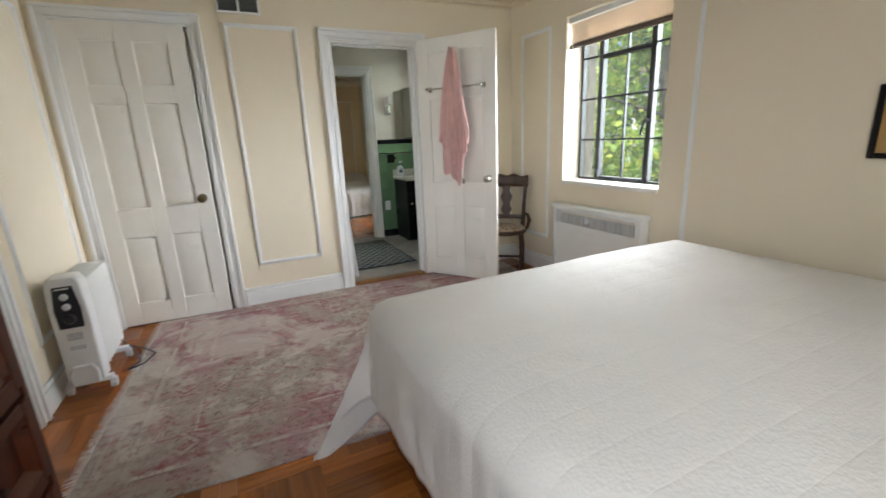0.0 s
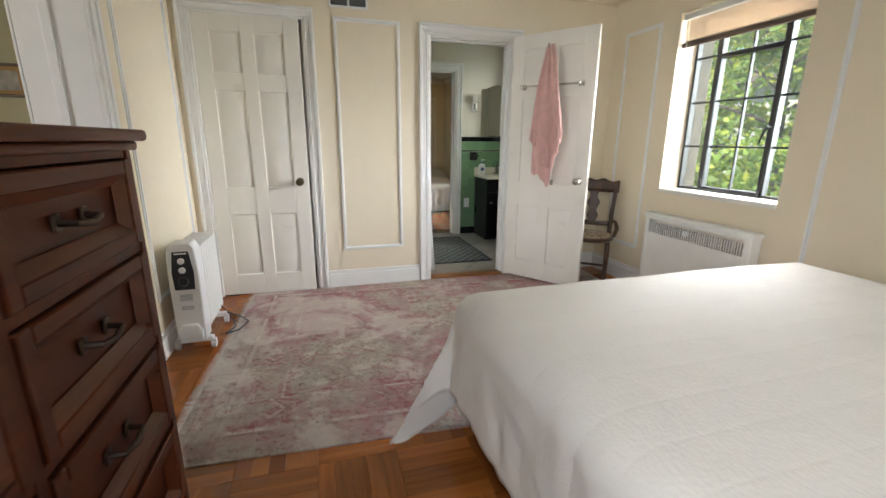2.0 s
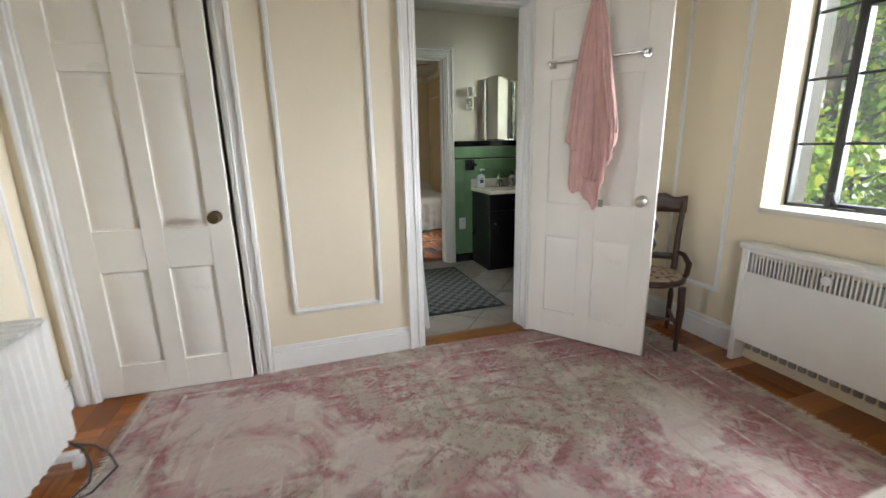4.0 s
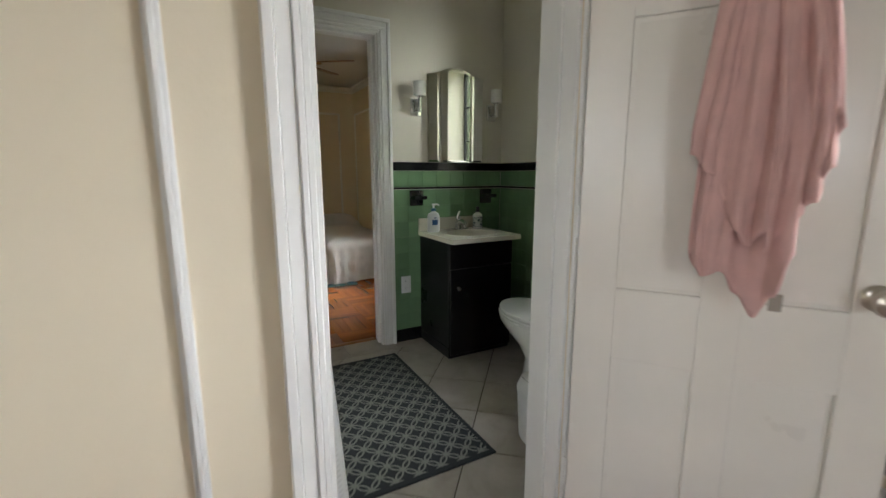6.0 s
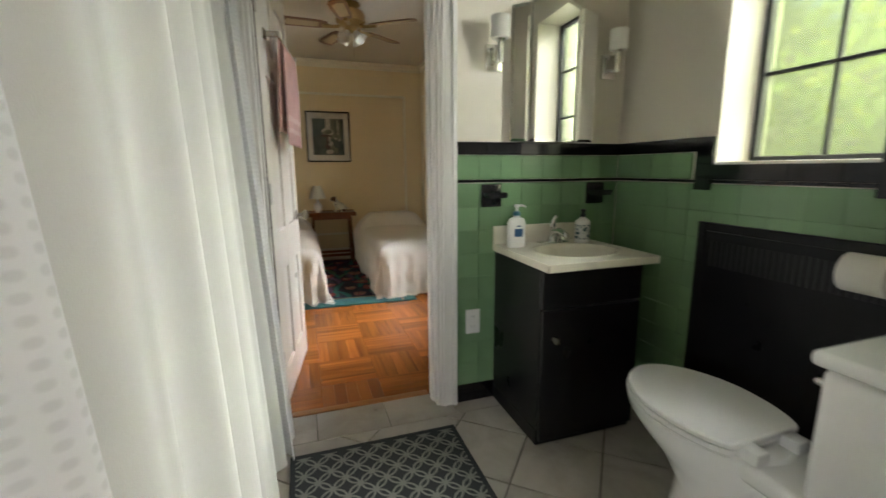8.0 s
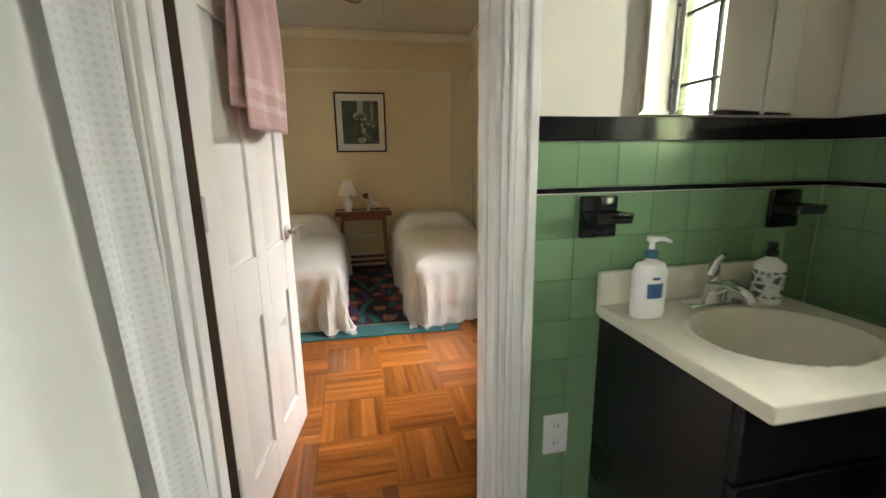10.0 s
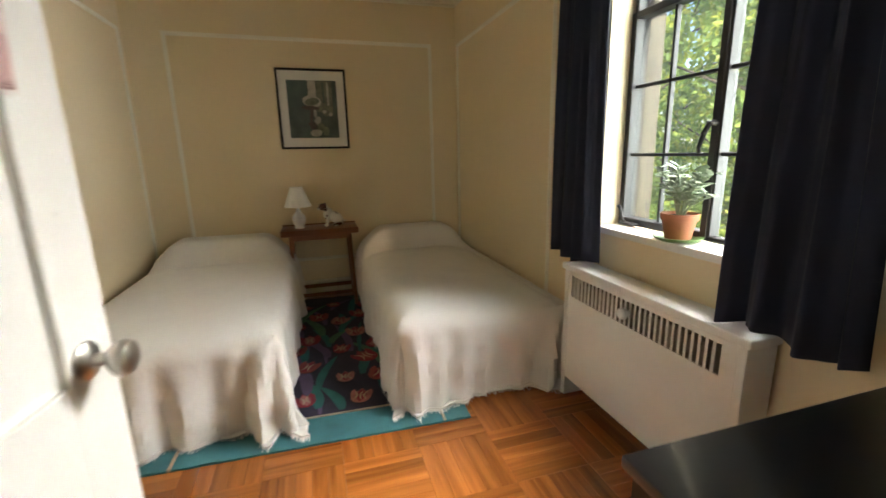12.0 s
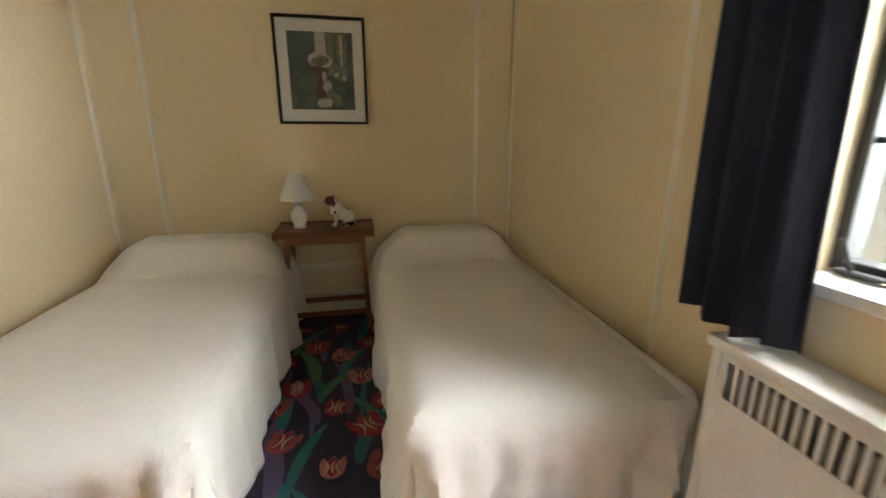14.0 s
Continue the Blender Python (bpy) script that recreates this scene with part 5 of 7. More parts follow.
def sconce(x):
    s = thing("wall_sconce", (x, W2, 1.56), "chrome wall sconce with a white glass shade", "wall lamp", "sconces beside the mirror")
    bm = bmesh.new()
    box(bm, -0.038, -0.018, -0.01, 0.038, -0.001, 0.10, 0.005, 2)
    part("back_plate", bm, M["chrome"], s)
    bm = bmesh.new()
    tube(bm, [(0, -0.015, 0.03), (0, -0.055, 0.02), (0, -0.075, 0.03)], [0.009, 0.009, 0.012])
    lathe(bm, [(0, 0.01), (0.012, 0.012), (0.016, 0.03), (0.012, 0.045), (0.016, 0.06), (0.014, 0.098), (0.024, 0.108), (0, 0.108)], Matrix.Translation((0, -0.075, 0)))
    part("arm", bm, M["chrome"], s)
    bm = bmesh.new()
    lathe(bm, [(0.012, 0.105), (0.036, 0.108), (0.041, 0.12), (0.039, 0.155), (0.041, 0.192), (0.038, 0.196), (0.036, 0.19), (0.035, 0.12), (0.012, 0.11)], Matrix.Translation((0, -0.075, 0)), 24)
    part("shade", bm, M["opal"], s, "white opal glass shade")


sconce(2.055)
sconce(2.655)


def holder(x):
    s = thing("soap_holder", (x, W2 - 0.008, 0.96), "black glazed ceramic wall holder", "holder", "ceramic holders over the vanity")
    bm = bmesh.new()
    box(bm, -0.05, -0.016, 0.0, 0.05, -0.0005, 0.105, 0.007, 2)
    part("plate", bm, M["black_tile"], s)
    bm = bmesh.new()
    box(bm, -0.045, -0.085, 0.044, 0.045, -0.012, 0.058, 0.005, 2)
    box(bm, -0.045, -0.088, 0.052, 0.045, -0.078, 0.07, 0.004, 2)
    box(bm, 0.038, -0.085, 0.052, 0.047, -0.014, 0.068, 0.004, 2)
    box(bm, -0.047, -0.085, 0.052, -0.038, -0.014, 0.068, 0.004, 2)
    part("tray", bm, M["black_tile"], s)


holder(2.05)
holder(2.615)

ou = thing("wall_outlet", (1.965, W2 - 0.008, 0.415), "white double wall outlet with a cover plate", "outlet", kind="structure")
bm = bmesh.new()
box(bm, -0.036, -0.006, -0.06, 0.036, -0.0005, 0.06, 0.003, 2)
part("cover_plate", bm, M["plastic"], ou)
for z in (-0.025, 0.025):
    bm = bmesh.new()
    box(bm, -0.016, -0.008, z - 0.014, 0.016, -0.006, z + 0.014, 0.0015, 1)
    so = part("socket", bm, M["plastic"], ou)
    bm = bmesh.new()
    for sx in (-0.006, 0.006):
        box(bm, sx - 0.001, -0.0085, z - 0.004, sx + 0.001, -0.008, z + 0.006)
    part("slot", bm, M["dark_plastic"], so)

# toilet facing north, tank to the south wall
to = thing("toilet", (2.36, 5.175, 0), "white china toilet with the lid closed", "toilet")
bm = bmesh.new()
rings = [(0.0, 0.12, 0.215, 0.03), (0.03, 0.115, 0.21, 0.03), (0.16, 0.095, 0.16, 0.06), (0.24, 0.11, 0.19, 0.10), (0.31, 0.155, 0.235, 0.14), (0.36, 0.178, 0.25, 0.17), (0.385, 0.18, 0.252, 0.175), (0.392, 0.172, 0.244, 0.175)]
loops = []
for z, rx, ry, cy in rings:
    loops.append([bm.verts.new((rx * math.cos(a) * (1 - 0.06 * max(0, math.sin(a))), cy + 0.04 + ry * math.sin(a), z)) for a in [2 * math.pi * k / 40 for k in range(40)]])
for a, c in zip(loops, loops[1:]):
    for k in range(40):
        bm.faces.new((a[k], a[(k + 1) % 40], c[(k + 1) % 40], c[k]))
bm.faces.new(loops[-1])
bm.faces.new(loops[0][::-1])
box(bm, -0.105, -0.30, 0.33, 0.14, 0.06, 0.385, 0.02, 3)
box(bm, -0.09, -0.25, 0.0, 0.09, 0.1, 0.33, 0.03, 3)
part("bowl", bm, M["china"], to)
for nm, z0, z1, k in (("seat", 0.394, 0.410, 1.0), ("lid", 0.412, 0.432, 0.985)):
    bm = bmesh.new()
    pts = []
    for i in range(48):
        a = 2 * math.pi * i / 48
        x, y = 0.182 * math.cos(a), 0.245 * math.sin(a)
        if y < 0:
            x, y = 0.182 * math.copysign(abs(math.cos(a)) ** 0.6, math.cos(a)), max(y, -0.205)
        pts.append((x * k * (1 - 0.05 * max(0, math.sin(a))), (y + 0.222) * k))
    prism(bm, pts, z1 - z0, Matrix.Translation((0, 0, z0)), 0.005)
    part(nm, bm, M["china"], to, "closed white toilet %s" % nm)
for sx in (-0.075, 0.075):
    bm = bmesh.new()
    box(bm, sx - 0.025, -0.03, 0.388, sx + 0.025, 0.025, 0.425, 0.008, 2)
    part("hinge", bm, M["plastic"], to, "white plastic seat hinge")
bm = bmesh.new()
box(bm, -0.085, -0.315, 0.37, 0.29, -0.115, 0.703, 0.025, 4)
part("tank", bm, M["china"], to)
bm = bmesh.new()
box(bm, -0.10, -0.325, 0.705, 0.305, -0.10, 0.742, 0.014, 3)
part("tank_lid", bm, M["china"], to)
bm = bmesh.new()
tube(bm, [(-0.04, -0.115, 0.65), (-0.04, -0.095, 0.65), (0.0, -0.088, 0.64), (0.03, -0.088, 0.63)], [0.01, 0.009, 0.007, 0.007])
part("flush_lever", bm, M["chrome"], to, "chrome flush lever")

# paper roll on its holder
tp = thing("paper_holder", (BATH_E - 0.01, 5.20, 0.84), "black wall holder with a white paper roll", "paper holder")
for y in (-0.075, 0.06):
    bm = bmesh.new()
    box(bm, -0.07, y, -0.02, -0.0005, y + 0.015, 0.02, 0.004, 2)
    part("bracket", bm, M["black_tile"], tp)
bm = bmesh.new()
t = bmesh.new()
lathe(t, [(0.018, -0.052), (0.055, -0.052), (0.055, 0.052), (0.018, 0.052), (0.018, -0.052)], None, 28)
merge(bm, t, Matrix.Translation((-0.065, 0, 0)) @ Matrix.Rotation(radians(90), 4, "X"))
part("paper_roll", bm, M["linen"], tp, "white paper roll")

bn = thing("waste_bin", (2.05, 4.97, 0), "small white waste bin with a domed lid", "bin")
bm = bmesh.new()
lathe(bm, [(0, 0), (0.095, 0), (0.10, 0.01), (0.112, 0.22), (0.112, 0.225), (0, 0.225)], None, 32)
part("body", bm, M["plastic"], bn)
bm = bmesh.new()
lathe(bm, [(0, 0.226), (0.114, 0.226), (0.115, 0.24), (0.10, 0.275), (0.06, 0.30), (0, 0.308)], None, 32)
ld = part("lid", bm, M["plastic"], bn, "domed white lid")
bm = bmesh.new()
tube(bm, [(-0.10 + 0.0, -0.05, 0.262), (-0.085, 0.0, 0.284), (-0.075, 0.05, 0.283), (-0.06, 0.085, 0.268)], 0.0015, 6)
part("seam", bm, M["dark_plastic"], ld, "dark lid seam")

# black heater grille set in the east wall
gr = thing("wall_grille", (BATH_E - 0.008, 5.37, 0), "black painted radiator cover set in the tiled wall", "radiator cover", kind="structure")
bm = bmesh.new()
for a in ((-0.42, 0.095, -0.385, 0.92), (0.385, 0.095, 0.42, 0.92), (-0.385, 0.885, 0.385, 0.92), (-0.385, 0.095, 0.385, 0.13)):
    box(bm, -0.012, a[0], a[1], -0.0005, a[2], a[3], 0.003, 1)
part("frame", bm, M["black"], gr)
bm = bmesh.new()
box(bm, -0.006, -0.385, 0.13, -0.0008, 0.385, 0.885)
part("panel", bm, M["black"], gr)
for k in range(34):
    bm = bmesh.new()
    y = -0.355 + k * 0.0215
    box(bm, -0.009, y - 0.005, 0.75, -0.006, y + 0.005, 0.85, 0.001, 1)
    part("slat", bm, M["iron"], gr)

# shower curtain: smooth liner with a waffle-weave curtain drawn to one end
def cloth_mat(name, col, dots):
    m, nt, b = shader(name, 0.8)
    v = coords(nt)
    nz, wv = noise_tex(nt, v, 4, 4), noise_tex(nt, v, 500, 2)
    c = ramp(nt, nz, [(0.3, tuple(x * 0.94 for x in col)), (0.7, col)])
    if dots:
        sp = nt.nodes.new("ShaderNodeSeparateXYZ")
        nt.links.new(v, sp.inputs[0])
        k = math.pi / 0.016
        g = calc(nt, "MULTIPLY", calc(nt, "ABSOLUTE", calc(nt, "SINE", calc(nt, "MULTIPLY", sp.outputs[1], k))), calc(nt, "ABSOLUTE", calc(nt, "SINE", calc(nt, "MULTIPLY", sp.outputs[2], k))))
        # waffle pits are tinted grey for the shade inside them
        pit_shade = ramp(nt, g, [(0.5, (1, 1, 1)), (0.85, (0.84, 0.84, 0.83))])
        c = mixc(nt, 1.0, c, pit_shade, "MULTIPLY")
        bump(nt, b, g, -1.0, 0.008)
    else:
        bump(nt, b, wv, 0.3, 0.001)
    nt.links.new(c, b.inputs["Base Color"])
    tr, mx = nt.nodes.new("ShaderNodeBsdfTranslucent"), nt.nodes.new("ShaderNodeMixShader")
    tr.inputs["Color"].default_value = (*[x * 0.9 for x in col], 1)
    mx.inputs[0].default_value = 0.3
    nt.links.new(b.outputs[0], mx.inputs[1])
    nt.links.new(tr.outputs[0], mx.inputs[2])
    nt.links.new(mx.outputs[0], nt.nodes["Material Output"].inputs[0])
    return m


M["liner"] = cloth_mat("smooth_curtain_cloth", (0.80, 0.80, 0.75), False)
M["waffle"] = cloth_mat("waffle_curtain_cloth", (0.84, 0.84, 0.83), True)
bm = bmesh.new()
rod(bm, (0.97, W1B + 0.021, 2.02), (0.97, W2 - 0.001, 2.02), 0.0125)
solo("curtain_rod", bm, M["chrome"], "chrome shower curtain rod between the walls", "curtain rod", kind="structure")
sc = thing("shower_curtain", (0.97, 5.5, 0), "white shower curtain with a waffle-weave outer layer", "shower curtain")
bm = bmesh.new()


def liner(u, v):
    y = -0.55 + 1.27 * u
    z = 2.0 - 1.96 * v
    a = 0.022 + 0.022 * v
    return (0.02 + 0.075 * v * (0.6 + 0.4 * u) + a * math.sin(y * 26 + 0.5 * math.sin(y * 9) + 0.5 * v) + 0.010 * math.sin(y * 61 + 1.5 * v), y + 0.012 * math.sin(y * 26 + 1.5), z)


sheet(bm, liner, 150, 40)
part("liner", bm, M["liner"], sc, "smooth white curtain layer")
bm = bmesh.new()


def waffle(u, v):
    y = -0.80 + (0.16 + 0.10 * v) * u
    z = 2.0 - 1.97 * v
    a = 0.02 + 0.02 * v
    return (-0.005 + 0.12 * v + a * math.sin(y * 48 + 0.8 * v), y, z)


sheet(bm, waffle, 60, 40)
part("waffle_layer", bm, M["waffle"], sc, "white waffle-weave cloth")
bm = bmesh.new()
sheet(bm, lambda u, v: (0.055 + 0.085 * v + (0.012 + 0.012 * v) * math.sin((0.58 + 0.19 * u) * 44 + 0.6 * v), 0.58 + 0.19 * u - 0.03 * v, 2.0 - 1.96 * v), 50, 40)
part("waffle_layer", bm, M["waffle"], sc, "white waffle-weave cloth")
for k in range(11):
    bm = bmesh.new()
    pts = [(0.022 * math.cos(2 * math.pi * i / 14), 0, 2.014 + 0.022 * math.sin(2 * math.pi * i / 14)) for i in range(14)]
    tube(bm, [(x, -0.76 + k * 0.145, z) for x, _, z in pts] + [(pts[0][0], -0.76 + k * 0.145, pts[0][2])], 0.002, 6)
    part("curtain_ring", bm, M["chrome"], sc, "thin metal curtain ring")

# bath mat with an interlaced ring pattern
m, nt, b = shader("trellis_mat", 0.9)
v = coords(nt)
sp = nt.nodes.new("ShaderNodeSeparateXYZ")
nt.links.new(v, sp.inputs[0])
C = 0.098


def cell(axis, off):
    f = calc(nt, "FRACT", calc(nt, "ADD", calc(nt, "DIVIDE", sp.outputs[axis], C), 100.0 + off))
    return calc(nt, "MULTIPLY", calc(nt, "SUBTRACT", f, 0.5), C)


def ring(ox, oy, r, w):
    x, y = cell(0, ox), cell(1, oy)
    d = calc(nt, "SQRT", calc(nt, "ADD", calc(nt, "MULTIPLY", x, x), calc(nt, "MULTIPLY", y, y)))
    return calc(nt, "LESS_THAN", calc(nt, "ABSOLUTE", calc(nt, "SUBTRACT", d, r)), w)


pat = None
for ox, oy in ((0, 0), (0.5, 0.5)):
    r1 = ring(ox, oy, C * 0.465, 0.0042)
    pat = r1 if pat is None else calc(nt, "MAXIMUM", pat, r1)
for ox, oy in ((0.5, 0), (0, 0.5)):
    x, y = cell(0, ox), cell(1, oy)
    d = calc(nt, "SQRT", calc(nt, "ADD", calc(nt, "MULTIPLY", x, x), calc(nt, "MULTIPLY", y, y)))
    pat = calc(nt, "MAXIMUM", pat, calc(nt, "LESS_THAN", d, 0.012))
edge = calc(nt, "MAXIMUM", calc(nt, "GREATER_THAN", calc(nt, "ABSOLUTE", sp.outputs[0]), 0.325), calc(nt, "GREATER_THAN", calc(nt, "ABSOLUTE", sp.outputs[1]), 0.55))
pat = calc(nt, "MULTIPLY", pat, calc(nt, "SUBTRACT", 1.0, edge))
weave = noise_tex(nt, v, 330, 2)
c = mixc(nt, pat, (0.014, 0.018, 0.022), (0.26, 0.265, 0.23))
c = mixc(nt, calc(nt, "MULTIPLY", weave, 0.5), c, (0.06, 0.064, 0.064))
nt.links.new(c, b.inputs["Base Color"])
bump(nt, b, calc(nt, "ADD", calc(nt, "MULTIPLY", pat, 0.5), calc(nt, "MULTIPLY", weave, 0.5)), 0.6, 0.004)
bm = bmesh.new()
box(bm, -0.345, -0.575, 0, 0.345, 0.575, 0.009, 0.003, 2)
solo("bath_mat", bm, m, "charcoal bath mat with a pale interlaced ring pattern", "rug", at=(1.46, 5.545, 0.0005))
# wooden door saddle
bm = bmesh.new()
box(bm, 1.034, W1 - 0.005, -0.004, 1.716, W1 + 0.10, 0.016, 0.007, 2)
setting("trim_saddle", bm, M["saddle"], "worn oak door saddle", "threshold")
bm = bmesh.new()
box(bm, 1.084, W2B - 0.02, -0.004, 1.776, W2B + 0.02, 0.006, 0.003, 2)
setting("trim_saddle_2", bm, M["saddle"], "thin oak floor edge strip", "threshold")

# ---- things in the room with two beds ----
radiator_cover("radiator_cover", 2.635, 2.744, 7.17, 8.06, 0.668, (7.25, 8.01), (0.515, 0.615), 30, 7.64, "white metal radiator cover under the navy curtains", 0.10)

ts = thing("side_table", (1.55, 9.83, 0), "small cherry wood table with splayed legs", "table")
bm = bmesh.new()
box(bm, -0.285, -0.15, 0.612, 0.285, 0.15, 0.630, 0.004, 2)
for y in (-0.15, 0.142):
    box(bm, -0.285, y, 0.59, 0.285, y + 0.008, 0.640 if y > 0 else 0.634, 0.002, 1)
part("tabletop", bm, M["table_wood"], ts)
for sx in (-1, 1):
    for sy in (-1, 1):
        bm = bmesh.new()
        t = bmesh.new()
        box(t, -0.014, -0.014, 0, 0.014, 0.014, 0.615, 0.003, 1)
        for vv in t.verts:
            vv.co.x += sx * (0.235 - 0.02 * vv.co.z / 0.6)
            vv.co.y += sy * (0.125 - 0.01 * vv.co.z / 0.6)
        merge(bm, t)
        part("leg", bm, M["table_wood"], ts)
for a in ((-0.225, -0.13, 0.10, 0.225, -0.112, 0.13), (-0.225, 0.112, 0.10, 0.225, 0.13, 0.13), (-0.215, -0.128, 0.55, 0.215, -0.112, 0.612), (-0.24, -0.11, 0.12, -0.222, 0.11, 0.15), (0.222, -0.11, 0.12, 0.24, 0.11, 0.15)):
    bm = bmesh.new()
    box(bm, *a, 0.002, 1)
    part("rail", bm, M["table_wood"], ts)

lp = thing("table_lamp", (1.40, 9.84, 0.6305), "white ceramic table lamp with a cone shade", "lamp")
bm = bmesh.new()
lathe(bm, [(0, 0), (0.038, 0), (0.04, 0.006), (0.034, 0.014), (0.045, 0.04), (0.051, 0.068), (0.046, 0.096), (0.027, 0.118), (0.02, 0.13), (0.022, 0.138), (0.013, 0.146), (0.013, 0.17), (0, 0.17)])
part("base", bm, M["china"], lp)
M["shade"] = plain("white_lamp_shade", (0.80, 0.77, 0.70), 0.8, vary=0.04, fine=300)
bm = bmesh.new()
lathe(bm, [(0.102, 0.168), (0.046, 0.318), (0.044, 0.318), (0.10, 0.168)], None, 32)
part("shade", bm, M["shade"], lp, "white pleated cone shade")

# small china dog, one plain mesh
m, nt, b = shader("white_china_brown_patches", 0.2)
v = coords(nt)
sp = nt.nodes.new("ShaderNodeSeparateXYZ")
nt.links.new(v, sp.inputs[0])
head = calc(nt, "LESS_THAN", sp.outputs[0], -0.035)
pz = calc(nt, "GREATER_THAN", sp.outputs[2], 0.146)
spots = calc(nt, "GREATER_THAN", noise_tex(nt, v, 22, 1), 0.62)
nt.links.new(mixc(nt, calc(nt, "MAXIMUM", calc(nt, "MULTIPLY", head, pz), spots), (0.78, 0.75, 0.68), (0.10, 0.035, 0.018)), b.inputs["Base Color"])
bm = bmesh.new()


def blob(c, r, s=(1, 1, 1), turn=0):
    t = bmesh.new()
    bmesh.ops.create_uvsphere(t, u_segments=16, v_segments=10, radius=r)
    merge(bm, t, Matrix.Translation(c) @ Matrix.Rotation(radians(turn), 4, "Y") @ Matrix.Diagonal((*s, 1)))


blob((0.025, 0, 0.055), 0.042, (1.35, 0.75, 0.85), 35)
blob((-0.02, 0, 0.085), 0.032, (0.9, 0.8, 1.2), 25)
blob((-0.045, 0, 0.128), 0.026, (1.15, 0.9, 0.9), 20)
blob((-0.072, 0, 0.118), 0.013, (1.2, 0.8, 0.8))
for sy in (-0.02, 0.02):
    blob((-0.038, sy * 1.1, 0.135), 0.014, (0.8, 0.4, 1.3), 15)
    tube(bm, [(-0.022, sy * 0.8, 0.07), (-0.026, sy * 0.8, 0.03), (-0.032, sy * 0.8, 0.005)], [0.012, 0.009, 0.010])
    blob((-0.037, sy * 0.8, 0.007), 0.010, (1.3, 0.9, 0.7))
    blob((0.045, sy * 1.1, 0.03), 0.024, (1.1, 0.6, 1.1))
    blob((0.022, sy * 1.1, 0.008), 0.011, (1.6, 0.9, 0.7))
tube(bm, [(0.07, 0, 0.035), (0.085, 0, 0.03), (0.095, 0, 0.035)], [0.008, 0.006, 0.003])
bmesh.ops.scale(bm, vec=(1.22, 1.2, 1.2), verts=bm.verts[:])
solo("dog_figurine", bm, m, "white china dog figurine with brown patches", "figurine", at=(1.645, 9.84, 0.6305))

framed("framed_print", (1.578, W3, 1.532), 0, 0.52, 0.60, 0.016, M["black"], "black framed print with a wide white mount", 0.08, M["mount"],
       [(-0.185, -0.215, 0.185, 0.215, M["art_dark"]), (-0.185, 0.02, -0.03, 0.215, M["art_teal"]), (-0.03, 0.06, 0.03, 0.215, M["art_light"]), (0.035, -0.02, 0.15, 0.21, M["art_mid"]), (0.075, 0.05, 0.09, 0.2, M["art_dark"]), (0.11, 0.03, 0.125, 0.2, M["art_light"]),
        (-0.185, -0.215, -0.06, -0.02, M["art_dark"]), (-0.075, 0.015, 0.065, 0.105, M["art_light"], 8), (-0.06, 0.03, 0.05, 0.085, M["art_mid"], -10), (-0.085, -0.005, 0.045, 0.028, M["art_red"], 4),
        (-0.03, -0.10, 0.0, 0.01, M["art_red"], 6), (0.0, -0.06, 0.025, 0.0, M["art_light"], 0), (0.06, -0.05, 0.15, 0.01, M["art_mid"], 12), (0.07, -0.03, 0.10, -0.005, M["art_light"], 0), (0.115, -0.05, 0.145, -0.02, M["art_light"], 0),
        (0.0, -0.13, 0.05, -0.05, M["art_light"], 20), (0.02, -0.17, 0.075, -0.10, M["art_mid"], 0), (-0.05, -0.15, 0.02, -0.09, M["art_red"], 35), (-0.09, -0.20, -0.03, -0.11, M["art_dark"], 10), (-0.035, -0.205, 0.055, -0.15, M["art_light"], -6), (0.10, -0.205, 0.17, -0.10, M["art_dark"], 0), (0.06, -0.20, 0.11, -0.13, M["art_mid"], 0)])

# navy curtains on a rod
rd = thing("curtain_pole", (2.66, 7.62, 2.16), "thin dark curtain pole above the window", "curtain pole", kind="structure")
bm = bmesh.new()
rod(bm, (0, -0.70, 0), (0, 0.78, 0), 0.009)
part("pole", bm, M["iron"], rd)
for y in (-0.62, 0.70):
    bm = bmesh.new()
    rod(bm, (0, y, 0), (0.10, y, 0), 0.006)
    part("bracket", bm, M["iron"], rd)


def drop(name, y0, y1, z0, lean, n, ph):
    bm = bmesh.new()

    def f(u, v):
        y = y0 + (y1 - y0) * u + lean * v * (u - 0.5)
        a = 0.012 + 0.014 * v
        hem = 0.012 * math.sin(u * 9 + ph) * v
        return (2.66 - 0.004 + a * math.sin(u * n + ph + 0.6 * v) + 0.006 * math.sin(u * n * 2.3 + 2 * ph), y + 0.01 * math.sin(v * 3 + u * 7), 2.17 - (2.17 - z0) * v + hem)

    sheet(bm, f, 90, 30)
    ob = solo(name, bm, M["navy"], "navy blue cloth curtain hanging at the window", "curtain", "navy window curtains")
    ob.modifiers.new("thickness", "SOLIDIFY").thickness = 0.003
    return ob


drop("curtain", 7.90, 8.22, 0.69, 0.02, 26, 0.4)
drop("curtain", 6.98, 7.27, 0.68, 0.10, 24, 2.0)

# potted plant on the sill
pp = thing("potted_plant", (2.795, 7.60, 0.845), "leafy jade plant in a terracotta pot", "plant")
bm = bmesh.new()
lathe(bm, [(0, 0), (0.062, 0), (0.082, 0.012), (0.084, 0.016), (0.076, 0.016), (0.06, 0.008), (0, 0.008)], None, 32)
part("saucer", bm, M["green_dish"], pp, "green glazed saucer")
bm = bmesh.new()
lathe(bm, [(0, 0.009), (0.044, 0.009), (0.056, 0.075), (0.062, 0.076), (0.064, 0.10), (0.058, 0.10), (0.054, 0.088), (0, 0.088)], None, 32)
part("pot", bm, M["terracotta"], pp, "terracotta pot")
bm = bmesh.new()
lathe(bm, [(0, 0.089), (0.0535, 0.089), (0.03, 0.094), (0, 0.096)], None, 20)
